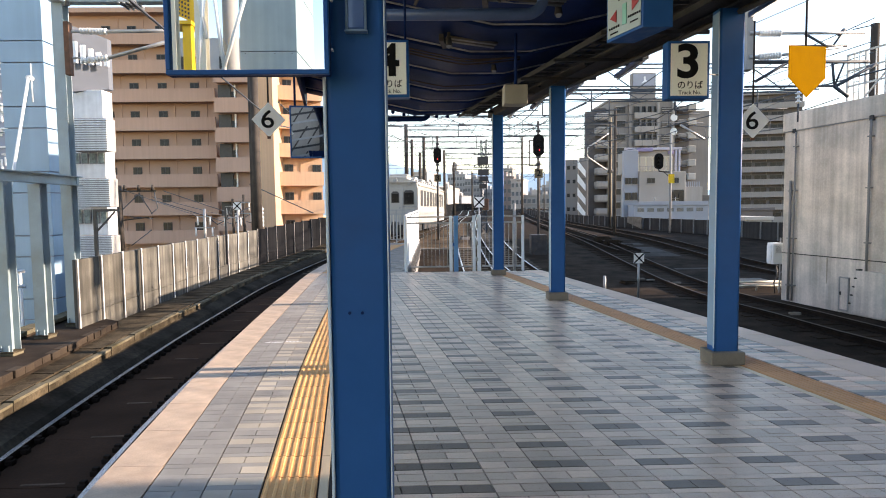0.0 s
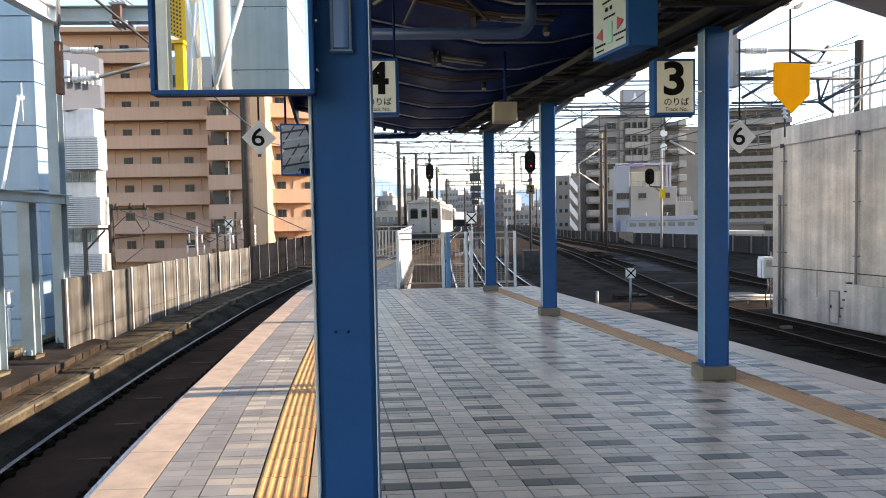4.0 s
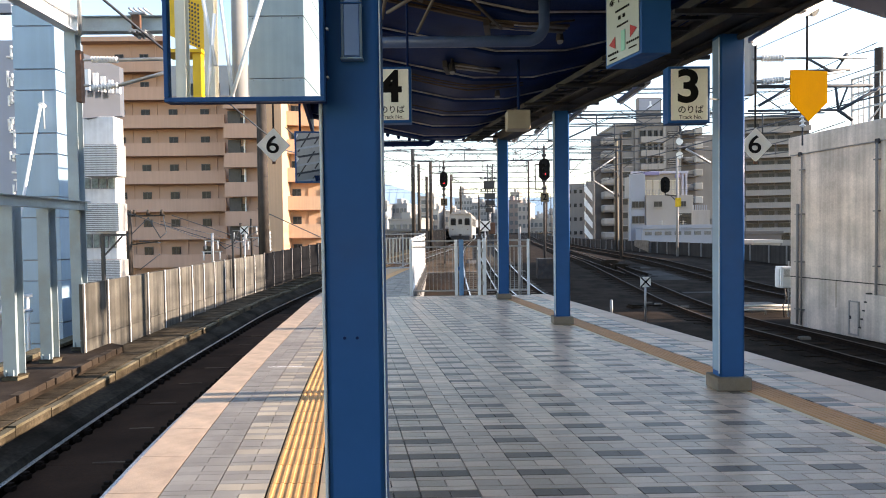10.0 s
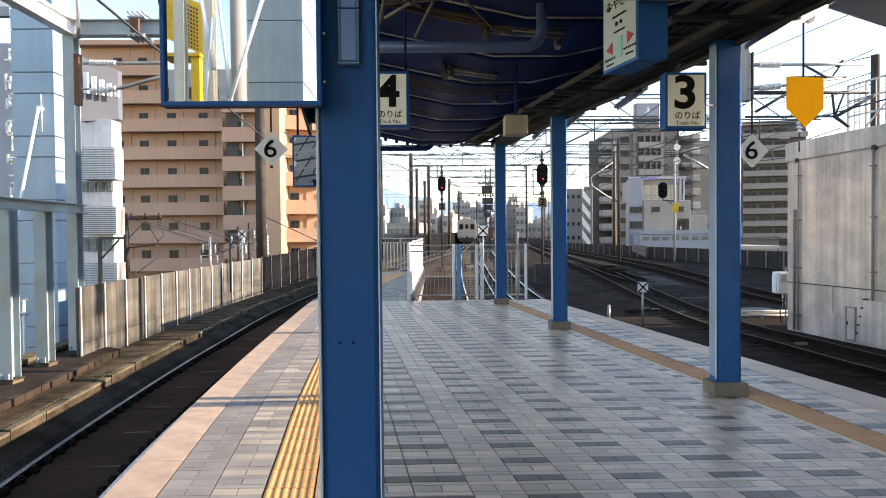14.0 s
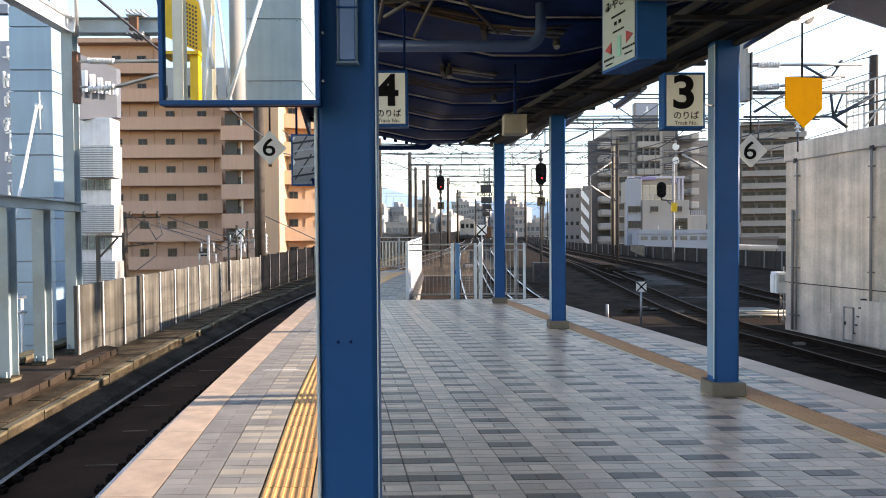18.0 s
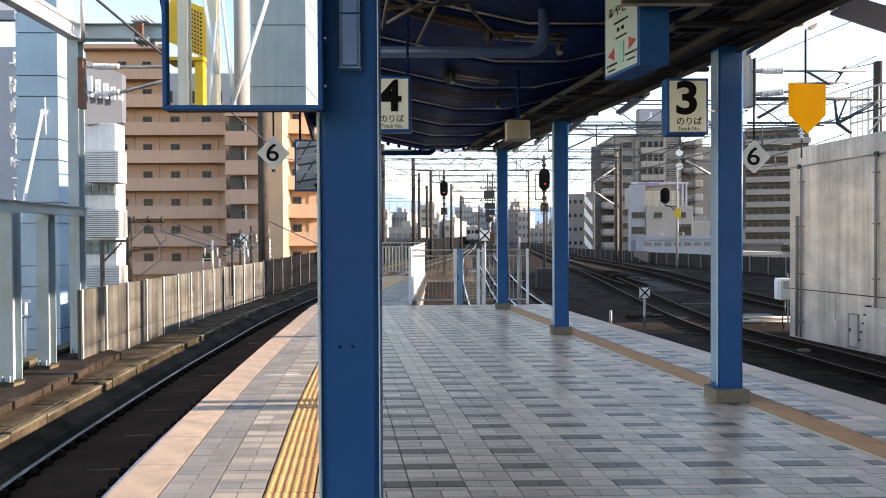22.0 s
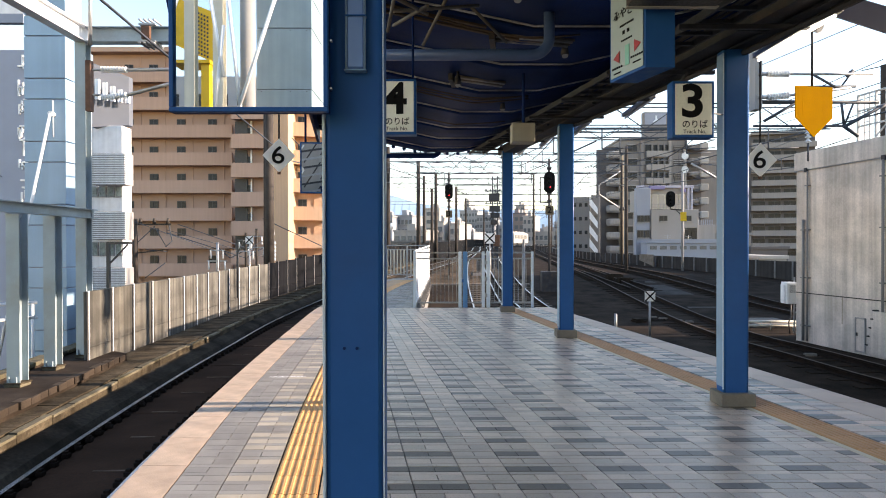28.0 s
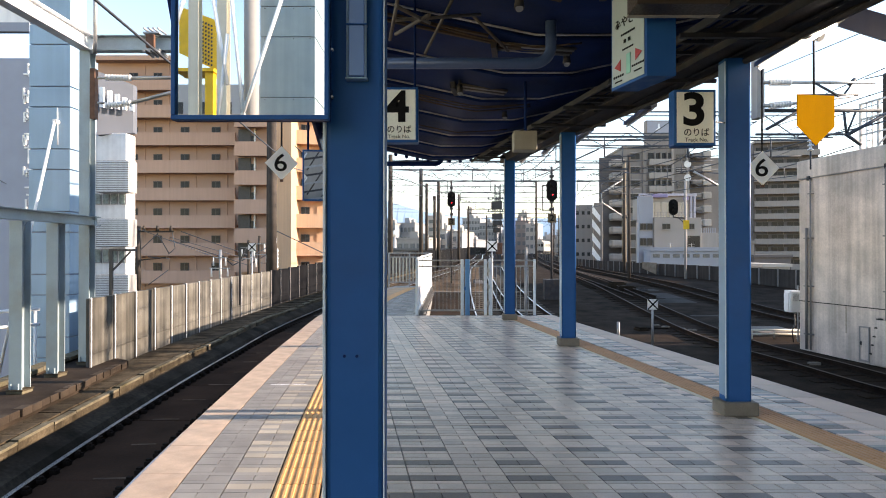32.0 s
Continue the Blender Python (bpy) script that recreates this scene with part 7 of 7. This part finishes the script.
rr = thing("roof_railing", "galvanised steel railing on the building roof", "railing")
for d in (14.86, 14.35, 13.8, 13.2, 12.6, 12.0):
    b = B()
    bar(b, (10.0, d, 4.05), (10.0, d, 5.2), 0.05, 0.05)
    part("post", b, GALV, rr)
for d in (14.7, 14.55, 14.1, 13.5, 12.9):
    b = B()
    bar(b, (10.02, d, 4.05), (10.02, d, 5.18), 0.022, 0.022)
    part("baluster", b, GALV, rr)
for z in (4.25, 4.5, 4.75, 5.0):
    b = B()
    bar(b, (10.02, 14.55, z), (10.02, 14.7, z), 0.02, 0.02)
    part("ladder_rung", b, GALV, rr)
for z in (4.42, 4.8, 5.18):
    b = B()
    bar(b, (10.0, 11.0, z), (10.0, 14.88, z), 0.04, 0.04)
    part("rail", b, GALV, rr)
b = B()
bar(b, (10.0, 14.35, 4.1), (10.0, 13.2, 5.1), 0.03, 0.03)
part("brace", b, GALV, rr)
turned(rr, 9.9, 16.8, HUT_TURN)
cab = thing("equipment_cabinet", "white trackside equipment cabinet on a post", "cabinet")
part("case", box(B(), 10.211, 10.514, 17.8, 18.1, -0.236, 0.403, 0.015), WHITE, cab)
part("door", box(B(), 10.25, 10.5, 17.785, 17.799, -0.2, 0.37, 0.006), SIGNWHITE, cab)
part("side_duct", box(B(), 10.17, 10.209, 17.85, 18.05, -0.2, 0.33, 0.006), WHITE, cab)
for i in range(9):
    part("vent_slat", box(B(), 10.29, 10.46, 17.777, 17.784, 0.1 + i * 0.025, 0.112 + i * 0.025), GREYLIGHT, cab)
for x in (10.56, 10.72):
    b = B()
    bar(b, (x, 18.0, -1.15), (x, 18.0, 0.55), 0.035, 0.035)
    part("post", b, GALV, cab)
for i in range(7):
    b = B()
    bar(b, (10.56, 18.0, -0.75 + i * 0.19), (10.72, 18.0, -0.56 + i * 0.19 if i % 2 else -0.75 + i * 0.19), 0.016, 0.016)
    part("lacing", b, GALV, cab)
part("arm", bar(B(), (10.3, 18.06, 0.2), (10.74, 18.06, 0.2), 0.03, 0.03), GALV, cab)
b = B()
tube(b, [(10.42, 17.95, -0.23), (10.44, 17.95, -0.6), (10.36, 17.95, -0.8), (10.4, 17.95, -1.14)], 0.02, 8)
part("cable", b, FRAMEDK, cab, "black cable")
for px, d, w, h, m in ((1092, 33.5, 0.9, 0.3, DARKTIE), (1110, 32.0, 0.8, 0.26, DARKTIE), (1135, 20.5, 0.4, 0.08, DARKTIE), (905, 34.0, 0.6, 0.25, DARKSTEEL), (846, 36.0, 0.5, 0.22, GREYREND)):
    x = (px - 784) / 1070 * d
    pm = thing("point_machine", "low dark point machine beside the rails", "point machine", (x, d, -1.13 + RISE(d)), "point machines", turn=12)
    part("case", box(B(), -w / 2, w / 2, -0.2, 0.2, 0, h, 0.03), m, pm)
    part("lid", box(B(), -w / 2 + 0.04, w / 2 - 0.1, -0.17, 0.17, h, h + 0.05, 0.015), DARKTIE, pm)
    b = B()
    rod(b, (w / 2 - 0.02, 0, 0.08), (w / 2 + 0.8, 0, 0.06), 0.025, 8)
    part("throw_rod", b, RAILSIDE, pm)
for px, py in ((1056, 505), (1160, 578), (1178, 580), (1205, 583), (906, 506), (1225, 585), (1300, 600), (1440, 640)):
    d = 2.62 * 1070 / (py - 447)
    x = (px - 784) / 1070 * d
    tagged(part("marker_block", box(B(), x - 0.14, x + 0.14, d - 0.06, d + 0.06, -1.14 + RISE(d), -1.05 + RISE(d), 0.02), BASE if px > 1100 else WHITE), "small pale marker block in the ballast", "marker", "marker blocks")
for px in (747, 758):
    tagged(part("marker_block", box(B(), (px - 4 - 784) / 1070 * 30, (px + 4 - 784) / 1070 * 30, 30, 30.25, -0.9, -0.5, 0.02), WHITE), "small white box beside the track", "marker", "marker blocks")
lt = thing("low_barrier", "low white pipe barrier on a concrete pad beside the tracks", "barrier")
part("pad", box(B(), 9.99, 11.386, 19.0, 20.6, -1.14, -0.98, 0.02), BASE, lt)
for z in (-0.86, -0.98):
    b = B()
    rod(b, (9.352, 18.6, z), (10.951, 18.6, z), 0.035, 8)
    part("rail", b, CREAM, lt)
for px in (1330, 1370, 1410):
    b = B()
    rod(b, ((px - 784) / 1070 * 18.6, 18.6, -1.14), ((px - 784) / 1070 * 18.6, 18.6, -0.85), 0.03, 8)
    part("post", b, CREAM, lt)

# ---------- grey town on the right ----------
tw = thing("roof_tower", "grey rooftop tower block with a pale emblem", "tower")
part("wall", box(B(), 44.748, 49.968, 133, 134.6, 19.802, 30.616, 0.05), GREYREND, tw)
part("sign_field", box(B(), 44.962, 49.682, 132.9, 132.99, 27.737, 30.346), GREYBLUE, tw, "blue grey sign field")
b = B()
plate(b, [(46.666, 132.84, 28.338), (48.156, 132.84, 28.835), (47.659, 132.84, 29.083), (47.659, 132.84, 29.828), (47.287, 132.84, 29.828), (47.287, 132.84, 28.959)], 0.05)
part("emblem", b, PALE, tw, "pale emblem shape")
hs = thing("house", "white and beige flat roofed house with balconies", "house")
HOUSEBEIGE = material("warm_grey_render", (0.3, 0.28, 0.265), 0.85, 0.0, 0.08, 0.3, 5, 0.05)
HOUSEWHITE = material("bluish_white_render", (0.27, 0.3, 0.36), 0.8, 0.0, 0.08, 0.3, 5, 0.05)
LILAC = material("lilac_awning", (0.22, 0.2, 0.36), 0.8, 0.0, 0.1, 1, 20, 0.0)
part("side_block", box(B(), 30.57, 32.84, 94.4, 95.3, -9, 10.3, 0.05), HOUSEWHITE, hs, "bluish white side block")
part("upper_storey", box(B(), 32.3, 40.1, 96.2, 103, 6.95, 10.46, 0.05), HOUSEBEIGE, hs)
part("main_block", box(B(), 32.86, 40.2, 94, 103, -9, 6.95, 0.05), HOUSEBEIGE, hs)
part("side_wing", box(B(), 40.21, 43.3, 95, 103, -9, 4.6, 0.05), GREYLIGHT, hs)
part("low_roof", box(B(), 31.1, 42.5, 91, 93.8, -9, 1.68, 0.05), HOUSEWHITE, hs)
for x, h in ((34.4, 3.0), (36.9, 4.6), (37.6, 2.9)):
    b = B()
    rod(b, (x, 91.5, 1.86), (x, 91.5, h), 0.05, 6)
    for k in range(3):
        bar(b, (x - 0.5, 91.5, h - 0.15 - 0.3 * k), (x + 0.5, 91.5, h - 0.15 - 0.3 * k), 0.04, 0.04)
    part("roof_aerial", b, GALV, hs, "thin roof aerial")
part("door_opening", box(B(), 38.0, 39.9, 93.88, 93.99, 1.86, 4.1), GLASSDARK, hs, "dark balcony door opening")
part("sheet_parapet", box(B(), 31.2, 42.4, 90.84, 90.9, 1.86, 2.3, 0.01), HOUSEWHITE, hs)
part("low_roof_edge", box(B(), 31.0, 42.6, 90.8, 93.9, 1.684, 1.85, 0.02), HOUSEWHITE, hs)
PALELILAC = material("pale_lilac_trim", (0.4, 0.4, 0.48), 0.8, 0.0, 0.1, 1, 20, 0.0)
part("roof_frame", box(B(), 31.2, 40.2, 95.7, 96.4, 10.47, 10.85, 0.04), PALELILAC, hs, "pale lilac roof frame")
for x in (31.3, 39.2, 39.75):
    part("frame_leg", box(B(), x, x + 0.3, 95.75, 96.1, 6.96, 10.465, 0.02), PALELILAC, hs, "pale lilac upright")
for x0, x1, zt in ((33.0, 35.4, 10.75), (38.0, 38.7, 10.3)):
    part("awning", box(B(), x0, x1, 95.1, 95.69, zt - 0.55, zt, 0.08), LILAC, hs, "lilac awning")
for k in range(6):
    wn = part("terrace_window", box(B(), 32.5 + k * 1.08, 33.5 + k * 1.08, 96.05, 96.19, 7.15, 9.45), CREAM, hs)
    part("pane", box(B(), 32.58 + k * 1.08, 33.42 + k * 1.08, 96.0, 96.049, 7.25, 9.35), BEIGE, wn)
for k in range(14):
    part("terrace_bar", box(B(), 32.95 + k * 0.46, 33.0 + k * 0.46, 94.1, 94.15, 6.95, 7.75), GREYLIGHT, hs)
part("terrace_rail", box(B(), 32.9, 39.2, 94.08, 94.17, 7.75, 7.83), GREYLIGHT, hs)
for k in range(8):
    part("wing_bar", box(B(), 40.3 + k * 0.35, 40.45 + k * 0.35, 95.1, 95.16, 4.6, 5.4), HOUSEWHITE, hs)
for x0, x1, z0, z1 in ((34.1, 35.3, 5.15, 5.98), (38.2, 39.05, 5.15, 5.98), (38.35, 39.65, 1.86, 3.5), (30.75, 31.75, 5.05, 6.05), (31.85, 32.7, 5.05, 6.05), (30.75, 31.75, 2.6, 3.75), (31.85, 32.7, 2.6, 3.75)):
    y = 94.0 if x0 > 32.8 else 94.4
    wn = part("window", box(B(), x0, x1, y - 0.12, y - 0.001, z0, z1), FRAMEDK, hs)
    w = (x1 - x0) / 2
    for k in range(2):
        part("pane", box(B(), x0 + 0.08 + k * w, x0 + w - 0.05 + k * w, y - 0.16, y - 0.121, z0 + 0.08, z1 - 0.08), GLASSDARK, wn)
    part("sill", box(B(), x0 - 0.1, x1 + 0.1, y - 0.25, y - 0.002, z0 - 0.12, z0 - 0.01), GREYLIGHT, wn)
for k in range(7):
    part("low_window", box(B(), 31.6 + k * 1.5, 32.6 + k * 1.5, 90.93, 90.99, 0.75, 1.3), FARGLASS, hs)
st = thing("stair_building", "grey building with sloped white outside stair panels", "building")
part("wall", box(B(), 26.355, 30.056, 121, 130, -9, 11.063, 0.05), GREYREND, st)
part("stair_core", box(B(), 30.112, 31.85, 122, 130, -9, 11.511, 0.05), GREYREND, st)
for i in range(4):
    za = 10.39 - i * 2.75
    b = B()
    plate(b, [(29.832, 120.4, za - 1.0), (31.402, 120.4, za - 2.9), (31.402, 120.4, za - 1.6), (29.832, 120.4, za + 0.6)], 0.3)
    part("stair_panel", b, WHITE, st, "white sloping stair panel")
    part("landing", box(B(), 29.832, 31.402, 120.71, 121.9, za - 3.0, za - 2.8), GREYREND, st)
    for k in range(3):
        part("window", box(B(), 26.692 + k * 1.1, 26.692 + k * 1.1 + 0.55, 120.9, 121.02, za - 1.3, za - 0.6), GLASSDARK, st)

turned(st, 28.71, 121, -15)

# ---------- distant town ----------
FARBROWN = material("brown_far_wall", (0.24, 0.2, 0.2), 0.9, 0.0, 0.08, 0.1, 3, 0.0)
# bluish from distance haze that is put into the colour
FARBLUE = material("hazed_bluish_far_wall", (0.25, 0.28, 0.32), 0.9, 0.0, 0.08, 0.1, 3, 0.0, pieces=0.2)
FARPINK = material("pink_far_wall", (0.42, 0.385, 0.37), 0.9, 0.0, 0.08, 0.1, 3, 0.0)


def block(x0, x1, y0, d, mat, floors, cols, label, turn=-16):
    k = d / 1070
    a, c, zt = (x0 - 784) * k, (x1 - 784) * k, 1.53 - (y0 - 447) * k
    h = thing("distant_building", label, "building", (0, 0, 0), "distant buildings")
    part("wall", box(B(), a, c, d, d + 14, -9, zt), mat, h)
    part("roof_edge", box(B(), a - 0.2, c + 0.2, d - 0.3, d + 14.2, zt + 0.01, zt + 0.5), mat, h)
    if cols:
        me = bpy.data.meshes.new("window")
        w, fh = (c - a) / cols, 3.0
        bb = box(B(), -w * 0.32, w * 0.32, -0.15, 0.05, -0.7, 0.7)
        bb.to_mesh(me)
        bb.free()
        me.materials.append(FARGLASS)
        for i in range(floors):
            for j in range(cols):
                o = part("window", me, None, h)
                o.matrix_basis = Matrix.Translation((a + w * (j + 0.5), d - 0.02, zt - 1.8 - i * fh))
            part("ledge", box(B(), a - 0.1, c + 0.1, d - 0.5, d - 0.01, zt - 2.9 - i * fh, zt - 2.6 - i * fh), mat, h)
        part("roof_box", box(B(), a + (c - a) * 0.3, a + (c - a) * 0.55, d + 3, d + 7, zt + 0.51, zt + 2.2), mat, h)
        part("roof_tank", box(B(), a + (c - a) * 0.7, a + (c - a) * 0.85, d + 2, d + 4, zt + 0.51, zt + 1.6), FARWHITE, h)
    if turn:
        turned(h, (a + c) / 2, d, turn)
    return h


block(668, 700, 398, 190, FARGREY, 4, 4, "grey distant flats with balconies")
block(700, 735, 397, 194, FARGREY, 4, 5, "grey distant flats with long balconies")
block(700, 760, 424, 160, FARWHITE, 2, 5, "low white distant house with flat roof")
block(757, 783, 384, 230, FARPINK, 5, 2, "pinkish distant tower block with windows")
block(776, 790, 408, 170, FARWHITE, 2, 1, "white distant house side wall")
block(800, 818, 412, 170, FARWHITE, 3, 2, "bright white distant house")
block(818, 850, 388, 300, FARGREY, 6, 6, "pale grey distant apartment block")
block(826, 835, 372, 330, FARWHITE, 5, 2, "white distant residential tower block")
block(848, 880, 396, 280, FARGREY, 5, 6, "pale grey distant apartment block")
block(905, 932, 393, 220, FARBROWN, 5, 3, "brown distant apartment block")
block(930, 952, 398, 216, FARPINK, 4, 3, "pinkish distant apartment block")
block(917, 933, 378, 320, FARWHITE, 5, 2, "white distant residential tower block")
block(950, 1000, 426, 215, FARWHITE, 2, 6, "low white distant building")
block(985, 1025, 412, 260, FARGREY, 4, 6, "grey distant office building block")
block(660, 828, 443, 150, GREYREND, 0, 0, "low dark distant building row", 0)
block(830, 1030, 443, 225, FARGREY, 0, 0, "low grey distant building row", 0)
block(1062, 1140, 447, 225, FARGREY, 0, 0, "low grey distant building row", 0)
block(1318, 1335, 431, 110, GREYREND, 0, 0, "grey gabled distant house", 0)
block(1335, 1400, 456, 108, GREYDARK, 0, 0, "low dark roofed house behind the wall", 0)
block(1350, 1398, 473, 92, FARWHITE, 0, 0, "low pale roof edge behind the wall", 0)
rd = thing("gas_holder", "white round tank on a slim stand among distant houses", "tank", (-12.2, 152, 0))
b = B()
bmesh.ops.create_uvsphere(b, u_segments=16, v_segments=10, radius=0.85, matrix=Matrix.Translation((0, 0, 6.2)))
part("tank", b, WHITE, rd)
b = B()
rod(b, (0, 0, -9), (0, 0, 5.45), 0.3, 8)
part("stand", b, FARGREY, rd)
rng = random.Random(21)
for i in range(46):
    x = 664 + i * 7.9 + rng.uniform(-4, 4)
    w = rng.uniform(9, 24)
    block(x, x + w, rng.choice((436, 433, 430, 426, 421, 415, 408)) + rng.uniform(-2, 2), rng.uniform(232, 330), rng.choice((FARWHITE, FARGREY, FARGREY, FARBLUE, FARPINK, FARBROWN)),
          3, rng.choice((2, 3, 4)), rng.choice(("small distant town house with flat roof", "distant concrete town building", "pale distant house among others")), rng.choice((-16, -16, -10, -24, 12)))
for i in range(16):
    x, d = (668 + i * 22 + rng.uniform(-8, 8) - 784), rng.uniform(226, 300)
    b = B()
    zt = 1.53 + rng.uniform(12, 55) * d / 1070
    rod(b, (x * d / 1070, d, -9), (x * d / 1070, d, zt), 0.16, 6)
    bar(b, (x * d / 1070 - 0.9, d, zt - 0.6), (x * d / 1070 + 0.9, d, zt - 0.6), 0.15, 0.15)
    tagged(part("utility_pole", b, POLE), "distant slender utility pole in the town", "pole")


def hills():
    v, f, n = [], [], 180
    for i in range(n + 1):
        x = -2200 + i * 30
        z = 185 * math.exp(-((x + 420) / 420) ** 2) + 95 * math.exp(-((x - 500) / 500) ** 2) + 60 + 12 * noise.noise((x * 0.003, 0.3, 0)) + 3 * noise.noise((x * 0.012, 1.3, 0))
        v += [(x, 2400, -20), (x, 2400 + 200, z)]
    for i in range(n):
        f.append((2 * i, 2 * i + 2, 2 * i + 3, 2 * i + 1))
    me = bpy.data.meshes.new("backdrop_hills")
    me.from_pydata(v, [], f)
    me.materials.append(HILL)
    tagged(part("backdrop_hills", me, None), "distant hills with blue haze in their colour", "hills", kind="structure")


hills()

# ---------- block added out of view on the right, to shade the tracks ---
blk = thing("shading_block", "long grey block added out of view to shade the tracks", "building")
# the gap between the two boxes lets sun reach the low barrier
for y0, y1 in ((-14, 18.0), (20.3, 37)):
    part("wall", box(B(), 24.5, 34, y0, y1, -1.2, 5.9, 0.05), CONC, blk)
    part("roof", box(B(), 24.3, 34.2, y0 - 0.1, y1 + 0.1, 5.904, 6.3, 0.05), GREYLIGHT, blk)
part("passage_wall", box(B(), 32, 33, 18.0, 20.3, -1.2, 0.2), CONC, blk)

# ---------- unseen pipe added above the concrete building, for its shadow line ---
sp = thing("shadow_pipe", "unseen thin pipe on a stand, added for its shadow line", "pipe")
for d in (5.56,):
    b = B()
    rod(b, (8.7, d, 4.5), (11.8, d, 4.5), 0.045, 8)
    part("pipe", b, WIRE, sp)
    b = B()
    rod(b, (10.2, d, 4.05), (10.2, d, 4.5), 0.02, 8)
    part("stand", b, WIRE, sp)

# ---------- paving last ----------
paving()
strip("coping_slab", EDGE_L, 0.0, 0.322, 0.6, -6, 27.0, COPING, "pink granite coping slab", 0.08, 0, 0.0015)
strip("coping_slab", lambda d: EDGE_R(d) - 0.4, 0.0, 0.4, 0.6, -6.2, PEND, TILEL, "pale coping slab", 0.08)
strip("tactile_block", EDGE_L, 0.956, 0.305, 0.3, -6.2, PEND, TACTILE, "yellow ridged tactile block", 0.014, 6)
strip("tactile_block", EDGE_L, 0.956, 0.305, 0.3, PEND + 0.05, 26.4, TACTILE, "yellow ridged tactile block", 0.014, 6)
strip("edge_paver", EDGE_L, 0.326, 0.62, 0.3, PEND + 0.05, 26.4, EDGEPAVER, "edge paver past the fence, coloured orange as sunlit", 0.014)
strip("tactile_block", LINE_R, 0.075, 0.3, 0.3, -6.0, PEND, TACTILEB, "worn orange ridged tactile block", 0.014, 6)
strip("line_block", EDGE_L, 1.265, 0.06, 0.9, -6.2, PEND, YLINE, "pale yellow line block", 0.014)
strip("line_block", LINE_R, 0.0, 0.07, 0.9, -6.0, PEND, YLINE, "pale yellow line block", 0.014)
rng = random.Random(8)
bb = B()
for i in range(16):
    x = EDGE_L(7) + 0.42 + i * 0.026
    y = 6.99 + rng.uniform(-0.014, 0.014)
    plate(bb, [(x, y, 0.0016), (x + 0.03, y + rng.uniform(-0.01, 0.01), 0.0016), (x + 0.028, y + rng.uniform(0.015, 0.055), 0.0016), (x + 0.002, y + rng.uniform(0.01, 0.05), 0.0016)], 0.0015, (0, 0, 1))
part("paint_mark", bb, WHITE, platform, "worn white paint mark")


def motions():
    rows = []
    for t, d in ((0, 36), (2, 42.5), (4, 49), (6, 56), (9, 67), (11.5, 77), (14, 88), (16, 97), (18, 106), (21, 120), (24, 135), (25, 140), (26, 145), (27.5, 153), (29, 161), (30.5, 168.5), (32, 176)):
        f = math.degrees(math.atan((LEFT_TRACK(d + 11) - LEFT_TRACK(d + 1)) / 10)) * 0.78 if d > 125 else 0.8 * math.degrees(math.atan(LEFT_TRACK(d + 6) - LEFT_TRACK(d + 5)))
        rows.append((t, pose(LEFT_TRACK(d) - 0.16, d, RAIL_Z + RISE(d), 0, 0, -f)))
    walk(train, rows)


motions()
